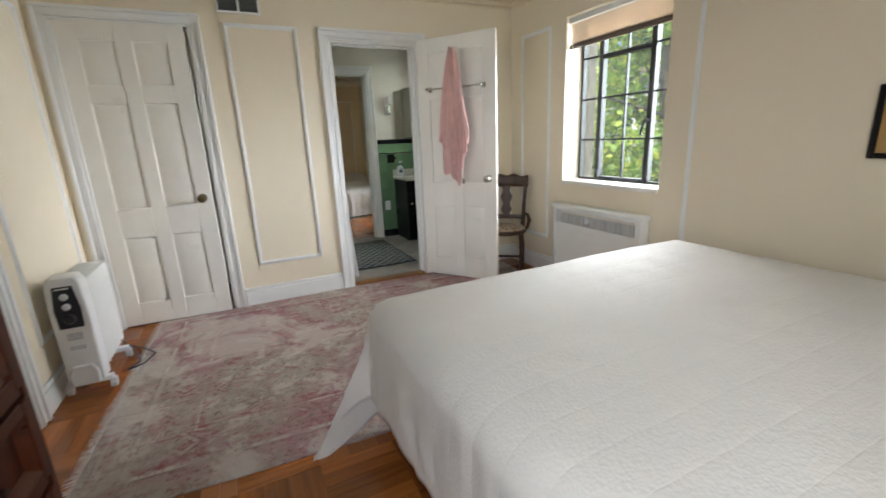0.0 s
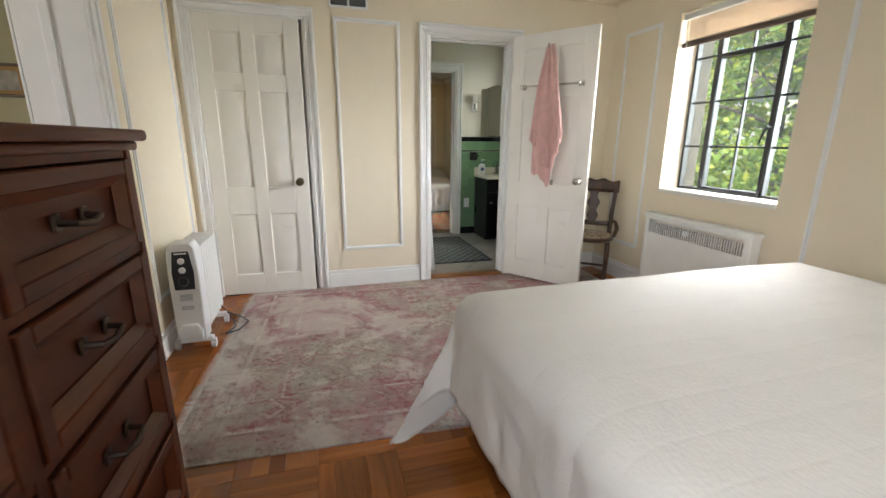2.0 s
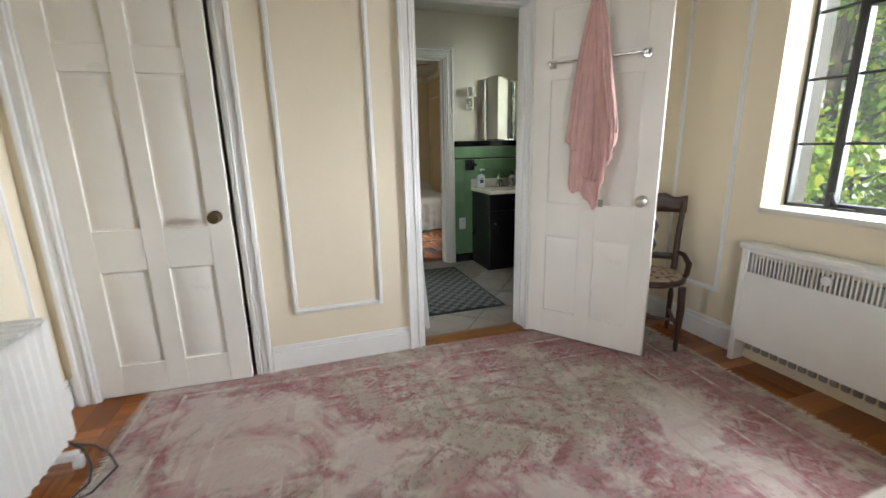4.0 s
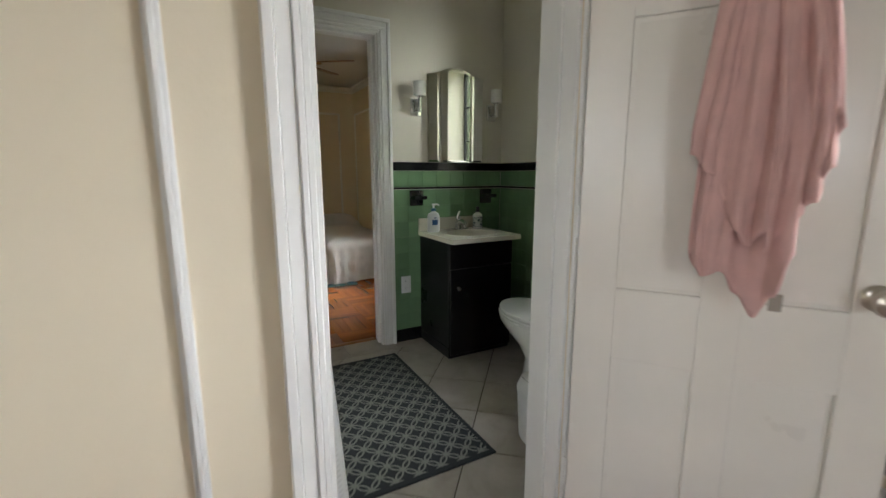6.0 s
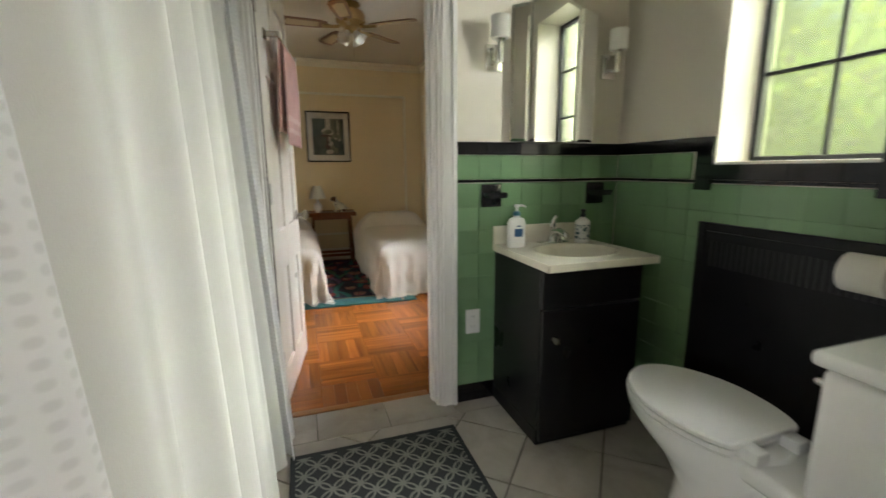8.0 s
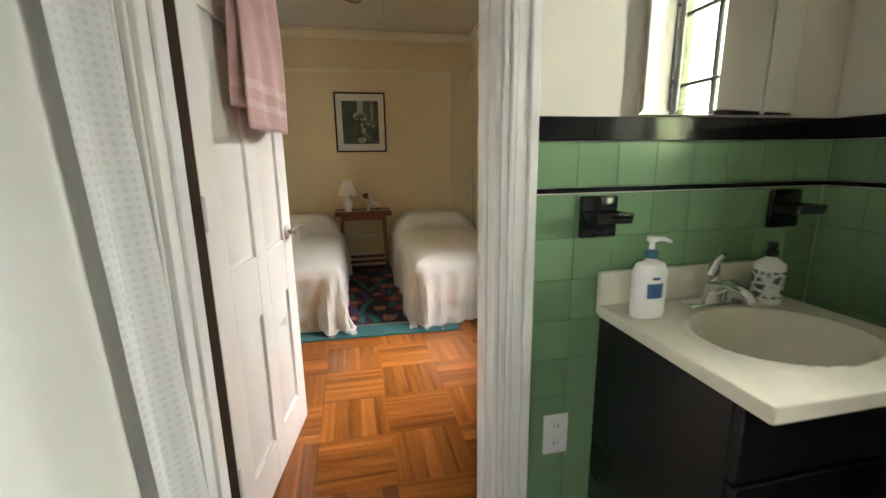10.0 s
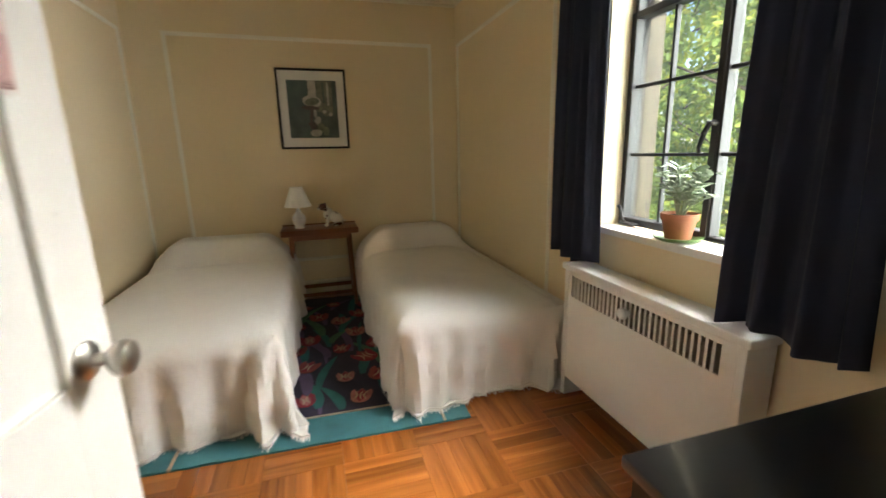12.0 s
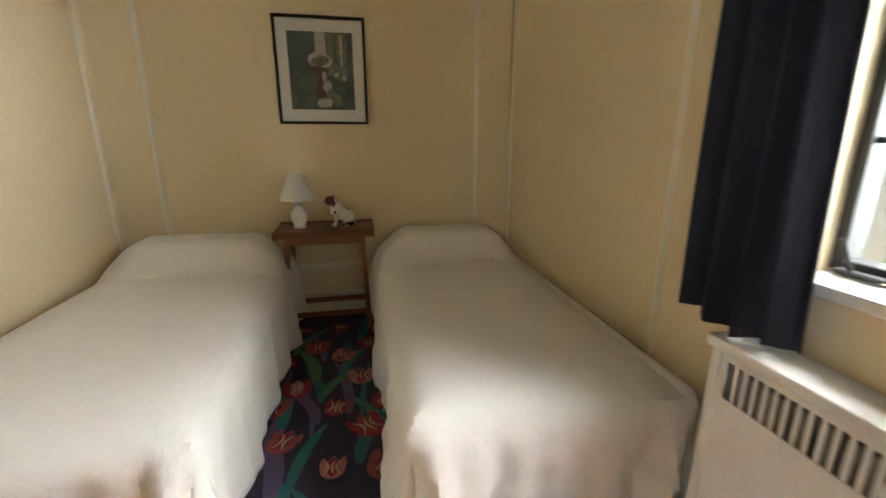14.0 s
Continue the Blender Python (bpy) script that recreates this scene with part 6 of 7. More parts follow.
part("soil", bm, M["soil"], pp)
rnd = random.Random(4)
M["plant_leaf"] = plain("succulent_leaf", (0.27, 0.34, 0.22), 0.4, vary=0.25, coarse=40, fine=200, relief=0.05)
bs, blf = bmesh.new(), bmesh.new()
for k in range(18):
    a, r = rnd.uniform(0, 6.28), rnd.uniform(0.04, 0.15)
    tip = Vector((0.5 * r * math.cos(a), r * math.sin(a), 0.13 + rnd.uniform(0.03, 0.13)))
    mid = Vector((tip.x * 0.35, tip.y * 0.35, tip.z * 0.75))
    tube(bs, [(0.3 * tip.x * 0.3, 0.3 * tip.y * 0.3, 0.09), mid, tip], [0.004, 0.003, 0.002], 6)
    for q in range(12):
        p = mid.lerp(tip, 0.1 + 0.95 * q / 11)
        da, el = rnd.uniform(0, 6.28), rnd.uniform(-0.3, 0.7)
        d = Vector((math.cos(da) * math.cos(el), math.sin(da) * math.cos(el), math.sin(el)))
        L, W = rnd.uniform(0.03, 0.05), rnd.uniform(0.008, 0.013)
        side = d.cross(Vector((0, 0, 1))).normalized() * W
        up = side.cross(d).normalized() * 0.004
        ctr = [p, p + d * L * 0.35 + side, p + d * L * 0.75 + side * 0.8, p + d * L, p + d * L * 0.75 - side * 0.8, p + d * L * 0.35 - side]
        vs = [blf.verts.new(c) for c in ctr]
        t1, t2 = blf.verts.new(p + d * L * 0.55 + up), blf.verts.new(p + d * L * 0.55 - up)
        for i in range(6):
            blf.faces.new((vs[i], vs[(i + 1) % 6], t1))
            blf.faces.new((vs[(i + 1) % 6], vs[i], t2))
part("stem", bs, M["plant_leaf"], pp)
part("leaves", blf, M["plant_leaf"], pp, "fleshy grey-green leaves")

# black dresser beside the bathroom door
bd = thing("low_dresser", (2.34, 6.67, 0), "black lacquered low dresser by the door", "dresser")
bm = bmesh.new()
box(bm, -0.355, -0.20, 0.05, 0.355, 0.19, 0.675, 0.004, 1)
box(bm, -0.34, -0.19, 0.0, 0.34, 0.17, 0.05)
part("body", bm, M["black"], bd)
bm = bmesh.new()
box(bm, -0.365, -0.21, 0.676, 0.37, 0.205, 0.70, 0.005, 2)
part("top", bm, M["satin_black"], bd, "glossy black top")
for k in range(3):
    bm = bmesh.new()
    box(bm, -0.34, 0.19, 0.075 + k * 0.2, 0.34, 0.205, 0.265 + k * 0.2, 0.003, 1)
    part("drawer", bm, M["black"], bd)

# ceiling fan at rest
M["fan_wood"] = wood("fan_blade_oak", (0.12, 0.05, 0.018), (0.24, 0.11, 0.045), "x", rough=0.35)
M["cane"] = plain("cane_inset", (0.45, 0.36, 0.22), 0.6, vary=0.2, fine=250)
fn = thing("ceiling_fan", (1.68, 8.17, 0), "brass ceiling fan with wooden blades and glass lamps", "ceiling fan")
bm = bmesh.new()
lathe(bm, [(0, H - 0.0005), (0.075, H - 0.0005), (0.08, H - 0.015), (0.05, H - 0.035), (0.045, H - 0.05), (0.10, H - 0.06), (0.115, H - 0.085), (0.115, H - 0.14), (0.09, H - 0.165), (0.05, H - 0.175), (0.05, H - 0.20), (0.03, H - 0.215), (0, H - 0.216)][::-1], None, 32)
part("motor", bm, M["brass"], fn, "polished brass motor housing")
for k in range(5):
    a = radians(-35 + 72 * k)
    m4 = Matrix.Rotation(a, 4, "Z") @ Matrix.Translation((0, 0, H - 0.175)) @ Matrix.Rotation(radians(10), 4, "X")
    bm = bmesh.new()
    prism(bm, [(0.18, -0.045), (0.26, -0.06), (0.50, -0.066), (0.545, -0.05), (0.555, 0.0), (0.545, 0.05), (0.50, 0.066), (0.26, 0.06), (0.18, 0.045)], 0.007, m4, 0.002)
    bl2 = part("blade", bm, M["fan_wood"], fn, "wooden fan blade")
    bm = bmesh.new()
    prism(bm, [(0.25, -0.035), (0.48, -0.042), (0.505, 0.0), (0.48, 0.042), (0.25, 0.035)], 0.011, m4 @ Matrix.Translation((0, 0, -0.002)), 0.001)
    part("inset", bm, M["cane"], bl2, "pale cane inset")
    bm = bmesh.new()
    tube(bm, [m4 @ Vector((0.09, 0, 0.0)), m4 @ Vector((0.14, 0, -0.006)), m4 @ Vector((0.22, 0, -0.004))], [0.014, 0.012, 0.018])
    part("blade_arm", bm, M["brass"], fn, "brass blade bracket")
for k in range(4):
    a = radians(45 + 90 * k)
    dx, dy = math.cos(a), math.sin(a)
    bm = bmesh.new()
    m4 = Matrix.Translation((dx * 0.045, dy * 0.045, H - 0.215)) @ Matrix.Rotation(a, 4, "Z") @ Matrix.Rotation(radians(140), 4, "Y")
    lathe(bm, [(0.018, 0), (0.022, 0.02), (0.035, 0.055), (0.05, 0.075), (0.048, 0.076), (0.032, 0.055), (0.016, 0.005)], m4, 20)
    part("lamp_shade", bm, M["opal"], fn, "frosted glass tulip shade")
bm = bmesh.new()
rod(bm, (0.02, 0, H - 0.215), (0.02, 0, H - 0.40), 0.0012, seg=5)
part("pull_chain", bm, M["brass"], fn)

# towel on the door of this room
D2 = pose(1.094, W2B + 0.047, 0.012, 0, 0, 81.7)
towel_bar("towel_bar", (1.094, W2B + 0.047, 0.012), 81.7, 0.12, 0.56, 1.70, 0.055, "metal towel bar fixed to the open door", M["nickel"])


def folded(u, v):
    s = 0.18 + 0.34 * u + 0.012 * math.sin(v * 5)
    L = v * 0.90
    front = L < 0.46
    d = L if front else 0.92 - L
    z = 1.708 - (0.468 - d if front else 0.43 - d)
    side = -1 if front else 1
    y = -0.055 + side * (0.010 + 0.012 * (1 - min(1, d / 0.44))) + 0.006 * math.sin(u * 14 + z * 6)
    top = min(1.0, abs(L - 0.46) / 0.02)
    return (s, y if top >= 1 else -0.055 + side * 0.010 * top, min(z, 1.708))


M["pink_banded"] = M["pink"].copy()
nt = M["pink_banded"].node_tree
b = nt.nodes["Principled BSDF"]
zc = nt.nodes.new("ShaderNodeSeparateXYZ")
nt.links.new(coords(nt), zc.inputs[0])
woven = calc(nt, "MAXIMUM", calc(nt, "LESS_THAN", calc(nt, "ABSOLUTE", calc(nt, "SUBTRACT", zc.outputs[2], 1.306)), 0.011), calc(nt, "LESS_THAN", calc(nt, "ABSOLUTE", calc(nt, "SUBTRACT", zc.outputs[2], 1.362)), 0.013))
nt.links.new(mixc(nt, calc(nt, "MULTIPLY", woven, 0.75), b.inputs["Base Color"].links[0].from_socket, (0.84, 0.63, 0.58)), b.inputs["Base Color"])
towel("hand_towel", D2, [folded], 40, 80, "pink towel with paler woven bands folded over the door towel bar", M["pink_banded"])
bm = bmesh.new()
rnd = random.Random(31)
for k in range(150):
    u = (k + rnd.random()) / 150
    x, y, z = 0.18 + 0.34 * u, -0.077 + 0.006 * math.sin(u * 14 + 7.5), 1.243
    e = (x + rnd.uniform(-0.003, 0.003), y, z - rnd.uniform(0.008, 0.014))
    bm.faces.new([bm.verts.new(p) for p in ((x - 0.0009, y, z), (x + 0.0009, y, z), (e[0] + 0.0005, e[1], e[2]), (e[0] - 0.0005, e[1], e[2]))])
ob = new("fringe", mesh_of("fringe", bm, M["pink"], False))
ob.parent = bpy.data.objects["hand_towel"]
tagged(ob, "short pink hem fringe", kind="stuff")

# ---- rugs ----
m, nt, b = shader("faded_persian_wool", 0.92)
v = coords(nt)
sp = nt.nodes.new("ShaderNodeSeparateXYZ")
nt.links.new(v, sp.inputs[0])
ax, ay = calc(nt, "ABSOLUTE", sp.outputs[0]), calc(nt, "ABSOLUTE", sp.outputs[1])
edge = calc(nt, "MINIMUM", calc(nt, "SUBTRACT", 1.45, ax), calc(nt, "SUBTRACT", 1.0, ay))


def knots(size):
    """Positions rounded to the knots of the weave."""
    k = nt.nodes.new("ShaderNodeVectorMath")
    k.operation = "SNAP"
    nt.links.new(v, k.inputs[0])
    k.inputs[1].default_value = (size, size, 1)
    return k.outputs[0]


def band(x, lo, hi):
    return calc(nt, "MULTIPLY", calc(nt, "GREATER_THAN", x, lo), calc(nt, "LESS_THAN", x, hi))


def mask(fac, lo, hi):
    return ramp(nt, fac, [(lo, (0, 0, 0)), (hi, (1, 1, 1))])


kn = knots(0.009)
wear, wash, fine = noise_tex(nt, v, 1.7, 5, 0.65, 0.6), noise_tex(nt, v, 1.1, 4), noise_tex(nt, v, 260, 3)
speck, chips = noise_tex(nt, kn, 26, 3, 0.75), noise_tex(nt, kn, 9, 5, 0.7, 1.0)
broken = mask(noise_tex(nt, kn, 5, 5, 0.7), 0.47, 0.58)


def scrolls(scale, wide, detail=1.0, twist=0.8):
    """Curling vine lines."""
    f = noise_tex(nt, kn, scale, detail, 0.5, twist)
    return calc(nt, "LESS_THAN", calc(nt, "ABSOLUTE", calc(nt, "SUBTRACT", f, 0.5)), wide)


def times(*fs):
    out = fs[0]
    for f in fs[1:]:
        out = calc(nt, "MULTIPLY", out, f)
    return out


boxes = nt.nodes.new("ShaderNodeTexVoronoi")
boxes.distance = "CHEBYCHEV"
boxes.inputs["Scale"].default_value = 2.6
nt.links.new(kn, boxes.inputs["Vector"])
frames = calc(nt, "LESS_THAN", calc(nt, "ABSOLUTE", calc(nt, "SUBTRACT", calc(nt, "FRACT", calc(nt, "MULTIPLY", boxes.outputs["Distance"], 2.6)), 0.5)), 0.075)
taupe, rose, red, olive, pale = (0.42, 0.365, 0.30), (0.40, 0.205, 0.215), (0.25, 0.045, 0.065), (0.14, 0.105, 0.08), (0.66, 0.61, 0.54)
c = mixc(nt, mask(wash, 0.46, 0.56), taupe, rose)
c = mixc(nt, times(mask(chips, 0.50, 0.56), 0.55), c, (0.28, 0.235, 0.19))
c = mixc(nt, times(mask(noise_tex(nt, v, 6, 4, 0.6), 0.52, 0.60), 0.5), c, pale)
c = mixc(nt, times(scrolls(9, 0.016), broken, 0.45), c, olive)
c = mixc(nt, times(scrolls(6.5, 0.02, 2.0, 1.6), broken, 0.5), c, red)
c = mixc(nt, times(frames, mask(wear, 0.46, 0.56), 0.8), c, red)
# stepped medallion, border band and guard lines
diamond = calc(nt, "ADD", calc(nt, "DIVIDE", ax, 0.95), calc(nt, "DIVIDE", ay, 0.62))
step_d = calc(nt, "SNAP", diamond, 0.045)
for lo, hi, col, k in ((0.40, 0.455, red, 0.6), (0.47, 0.70, rose, 0.55), (0.70, 0.73, olive, 0.45), (0.95, 1.0, red, 0.55)):
    c = mixc(nt, times(band(step_d, lo, hi), broken, k), c, col)
worn = calc(nt, "ADD", times(broken, 0.82), 0.12)
for lo, hi, col, k in ((0.05, 0.46, rose, 0.55), (0.14, 0.155, olive, 0.5), (0.185, 0.235, red, 0.55), (0.155, 0.175, pale, 0.9), (0.40, 0.425, red, 0.6), (0.385, 0.395, pale, 0.7), (0.03, 0.04, red, 0.4)):
    c = mixc(nt, times(band(edge, lo, hi), worn, k), c, col)
c = mixc(nt, times(band(edge, 0.16, 0.46), scrolls(11, 0.04, 1.0, 1.2), broken, 0.6), c, red)
# rosettes along the border and lozenges over the field
wob = calc(nt, "MULTIPLY", calc(nt, "SUBTRACT", noise_tex(nt, kn, 8, 3), 0.5), 0.05)
near_x = calc(nt, "LESS_THAN", calc(nt, "SUBTRACT", 1.45, ax), calc(nt, "SUBTRACT", 1.0, ay))
along = calc(nt, "ADD", calc(nt, "MULTIPLY", near_x, sp.outputs[1]), calc(nt, "MULTIPLY", calc(nt, "SUBTRACT", 1.0, near_x), sp.outputs[0]))


def centred(x, size):
    return calc(nt, "MULTIPLY", calc(nt, "ABSOLUTE", calc(nt, "SUBTRACT", calc(nt, "FRACT", calc(nt, "ADD", calc(nt, "DIVIDE", x, size), 50.25)), 0.5)), size)


rosette = calc(nt, "ADD", calc(nt, "ADD", centred(along, 0.23), calc(nt, "ABSOLUTE", calc(nt, "SUBTRACT", edge, 0.30))), wob)
for lo, hi, col, k in ((-0.1, 0.018, red, 0.7), (0.034, 0.048, red, 0.5), (0.048, 0.07, pale, 0.3), (0.075, 0.086, olive, 0.6)):
    c = mixc(nt, times(band(rosette, lo, hi), worn, band(edge, 0.2, 0.4), k), c, col)
lozenge = calc(nt, "ADD", calc(nt, "ADD", centred(sp.outputs[0], 0.46), calc(nt, "MULTIPLY", centred(sp.outputs[1], 0.38), 1.3)), calc(nt, "MULTIPLY", wob, 1.6))
for lo, hi, col, k in ((0.0, 0.022, red, 0.6), (0.07, 0.088, red, 0.65), (0.10, 0.13, rose, 0.6), (0.165, 0.178, olive, 0.6), (0.20, 0.215, red, 0.55)):
    c = mixc(nt, times(band(lozenge, lo, hi), broken, calc(nt, "GREATER_THAN", edge, 0.46), k), c, col)
c = mixc(nt, times(mask(speck, 0.57, 0.63), 0.55), c, red)
c = mixc(nt, times(mask(noise_tex(nt, kn, 34, 2), 0.62, 0.66), 0.6), c, olive)
# worn pale patches and rubbed rows
c = mixc(nt, calc(nt, "MULTIPLY", mask(wear, 0.51, 0.59), 0.6), c, pale)
rubbed = mask(noise_tex(nt, coords(nt, (6, 60, 1)), 1.0, 3), 0.45, 0.65)
c = mixc(nt, calc(nt, "MULTIPLY", rubbed, 0.22), c, (0.52, 0.46, 0.39))
nt.links.new(mixc(nt, calc(nt, "MULTIPLY", fine, 0.16), c, (0.22, 0.15, 0.13)), b.inputs["Base Color"])
bump(nt, b, fine, 0.7, 0.004)
rug = thing("area_rug", (0.985, 3.52, 0.0005), "faded pink and cream Persian style rug", "rug", turn=-3.0)
bm = bmesh.new()
t = bmesh.new()
sheet(t, lambda u, w: (-1.45 + 2.9 * u, -1.0 + 2.0 * w, 0.007 + 0.0015 * noise.noise(Vector((u * 9, w * 7, 2)))), 60, 40)
r = bmesh.ops.extrude_face_region(t, geom=t.faces[:])
for vv in r["geom"]:
    if isinstance(vv, bmesh.types.BMVert):
        vv.co.z = 0.0
bmesh.ops.recalc_face_normals(t, faces=t.faces[:])
merge(bm, t)
part("rug_body", bm, m, rug)
rnd = random.Random(8)
bm = bmesh.new()
for sx in (-1, 1):
    for k in range(420):
        y = -0.995 + 1.99 * k / 419
        L = rnd.uniform(0.025, 0.05)
        x = sx * 1.449
        e = Vector((x + sx * L, y + rnd.uniform(-0.012, 0.012), 0.003))
        a = Vector((x, y, 0.006))
        vs = [bm.verts.new(p) for p in (a + Vector((0, -0.0016, 0)), a + Vector((0, 0.0016, 0)), e + Vector((0, 0.0008, 0)), e + Vector((0, -0.0008, 0)))]
        bm.faces.new(vs)
tagged(part("fringe", bm, M["linen"], rug, "short cream fringe", smooth=False), kind="stuff")

M["rug_teal"] = plain("teal_wool", (0.045, 0.17, 0.18), 0.9, vary=0.3, coarse=7, fine=300, relief=0.7, dist=0.004)
M["rug_dark"] = plain("plum_wool", (0.032, 0.025, 0.046), 0.92, vary=0.6, coarse=6, fine=300, relief=0.7, dist=0.004)
M["rug_green"] = plain("green_wool", (0.075, 0.18, 0.10), 0.92, vary=0.35, coarse=9, fine=300, relief=0.6)
M["rug_sea"] = plain("sea_green_wool", (0.025, 0.14, 0.125), 0.92, vary=0.3, coarse=9, fine=300, relief=0.6)
M["rug_plum"] = plain("violet_wool", (0.12, 0.08, 0.15), 0.92, vary=0.3, coarse=9, fine=300, relief=0.6)
M["rug_red"] = plain("crimson_wool", (0.27, 0.028, 0.040), 0.92, vary=0.3, coarse=20, fine=300, relief=0.6)
M["rug_rust"] = plain("rust_wool", (0.30, 0.065, 0.05), 0.92, vary=0.3, coarse=20, fine=300, relief=0.6)
M["rug_cream"] = plain("cream_wool", (0.46, 0.36, 0.24), 0.92, vary=0.2, coarse=20, fine=300, relief=0.6)
tr = thing("tulip_rug", (1.49, 8.82, 0.0005), "dark rug with red tulips and a teal border", "rug", turn=-2.0)
bm = bmesh.new()
box(bm, -0.66, -0.61, 0, 0.66, 1.12, 0.007, 0.002, 1)
part("ground", bm, M["rug_dark"], tr)
bm = bmesh.new()
t = bmesh.new()
sheet(t, lambda u, w: (-0.67 + 1.34 * u, -0.80 + 0.188 * w, 0.008 + 0.004 * max(0, math.sin(u * 41) * (1 - w)) ** 2), 80, 6)
r = bmesh.ops.extrude_face_region(t, geom=t.faces[:])
for vv in r["geom"]:
    if isinstance(vv, bmesh.types.BMVert):
        vv.co.z = 0.0
bmesh.ops.recalc_face_normals(t, faces=t.faces[:])
merge(bm, t)
part("border", bm, M["rug_teal"], tr, "teal woven border")
for x0, y0, x1, y1 in ((-0.66, -0.613, 0.66, -0.605), (0.545, -0.80, 0.555, -0.613), (-0.555, -0.80, -0.545, -0.613)):
    bm = bmesh.new()
    box(bm, x0, y0, 0.0, x1, y1, 0.0135)
    part("cream_line", bm, M["rug_cream"], tr, "thin cream border line")


def flat(pts, z, mat, nm, lab):
    bm = bmesh.new()
    prism(bm, pts, z - 0.006, Matrix.Translation((0, 0, 0.006)))
    return part(nm, bm, mat, tr, lab)


rnd = random.Random(21)
M["rug_pink"] = plain("rose_wool", (0.40, 0.15, 0.13), 0.92, vary=0.3, coarse=20, fine=300, relief=0.6)


def within_rug(x, y):
    return (max(-0.655, min(0.655, x)), min(1.11, y))


# long blades that rise and bend over, then the flowers
for k in range(64):
    x, y = rnd.uniform(-0.62, 0.62), -0.605 + 1.45 * (k / 64) ** 1.3
    L, W, le = rnd.uniform(0.22, 0.5), rnd.uniform(0.013, 0.034), rnd.uniform(-0.2, 0.2)
    L = min(L, 1.1 - y)
    seq = [i / 9 for i in range(10)]
    pts = [within_rug(x + le * q * q + sd * W * math.sin(math.pi * (0.1 + 0.9 * q)) ** 0.7, y + L * q) for sd in (1, -1) for q in (seq if sd > 0 else seq[::-1])]
    flat(pts, 0.0076 + 0.00002 * k, (M["rug_green"], M["rug_sea"], M["rug_plum"], M["rug_sea"], M["rug_plum"])[k % 5], "woven_leaf", "long woven leaf")
for k in range(40):
    row, col = divmod(k, 5)
    x = -0.58 + 0.27 * col + (0.13 if row % 2 else 0) + rnd.uniform(-0.05, 0.05)
    y = -0.50 + 0.20 * row + rnd.uniform(-0.06, 0.06)
    if not (-0.6 < x < 0.6 and y < 1.03):
        continue
    R, ang = rnd.uniform(0.05, 0.074), rnd.uniform(-0.8, 0.8)
    rot = lambda p: within_rug(x + p[0] * math.cos(ang) - p[1] * math.sin(ang), y + p[0] * math.sin(ang) + p[1] * math.cos(ang))
    bowl = [(R * 0.9 * math.sin(a), -R * math.cos(a)) for a in [radians(d) for d in range(0, 100, 14)]]
    side = [(R * 0.98, R * 0.35), (R * 0.95, R * 0.75), (R * 0.74, R * 1.12), (R * 0.5, R * 0.8), (R * 0.34, R * 0.72), (R * 0.16, R * 1.0), (0, R * 1.25)]
    half = bowl + side
    flat([rot(p) for p in half + [(-a, c) for a, c in half[::-1][1:-1]]], 0.0092, (M["rug_rust"], M["rug_red"], M["rug_red"], M["rug_pink"])[k % 4], "woven_tulip", "woven tulip flower")
    petal = [(R * 0.46 * math.sin(math.pi * q) ** 0.8 * sd, R * (-0.85 + 1.9 * q)) for sd in (1, -1) for q in ([i / 7 for i in range(8)] if sd > 0 else [1 - i / 7 for i in range(1, 7)])]
    flat([rot(p) for p in petal], 0.0098, (M["rug_red"], M["rug_rust"], M["rug_pink"], M["rug_red"])[k % 4], "woven_petal", "woven inner petal")
    for off, bend in (((-0.62, 0.3), (0.1, -0.16), (0.58, -0.34)) if k % 2 else ((-0.34, 0.22), (0.34, -0.22))):
        qs = [i / 6 for i in range(7)]
        st = [(R * (off + bend * math.sin(math.pi * q)) + 0.0052 * sd * math.sin(math.pi * (0.08 + 0.84 * q)), R * (-0.55 + 1.25 * q)) for sd in (1, -1) for q in (qs if sd > 0 else qs[::-1])]
        flat([rot(p) for p in st], 0.0104, M["rug_cream"], "woven_streak", "cream woven streak")

# ---- outside the windows ----
M["lawn"] = plain("lawn", (0.09, 0.13, 0.035), 0.9, vary=0.4, coarse=0.6, fine=20)
bm = bmesh.new()
box(bm, OUT + 0.001, -400, -1.2, 800, 400, -1.0)
box(bm, -400, -400, -1.2, OUT, 400, -1.05)
setting("ground", bm, M["lawn"], "sunlit lawn outside the windows", "ground")
M["bark"] = plain("bark", (0.10, 0.075, 0.055), 0.9, vary=0.4, coarse=14, fine=90, relief=0.8, dist=0.02)


def leaf_mat(name, col):
    m, nt, b = shader(name, 0.5)
    geo = nt.nodes.new("ShaderNodeNewGeometry")
    c = ramp(nt, geo.outputs["Random Per Island"], [(0.0, tuple(x * 0.6 for x in col)), (0.6, col), (1.0, (col[0] * 2.0, col[1] * 1.35, col[2] * 0.9))])
    nt.links.new(c, b.inputs["Base Color"])
    tr, mx = nt.nodes.new("ShaderNodeBsdfTranslucent"), nt.nodes.new("ShaderNodeMixShader")
    nt.links.new(c, tr.inputs["Color"])
    mx.inputs[0].default_value = 0.55
    nt.links.new(b.outputs[0], mx.inputs[1])
    nt.links.new(tr.outputs[0], mx.inputs[2])
    nt.links.new(mx.outputs[0], nt.nodes["Material Output"].inputs[0])
    return m


M["leaf"] = leaf_mat("tree_leaf", (0.24, 0.36, 0.07))
M["shrub_leaf"] = leaf_mat("shrub_leaf", (0.22, 0.32, 0.065))


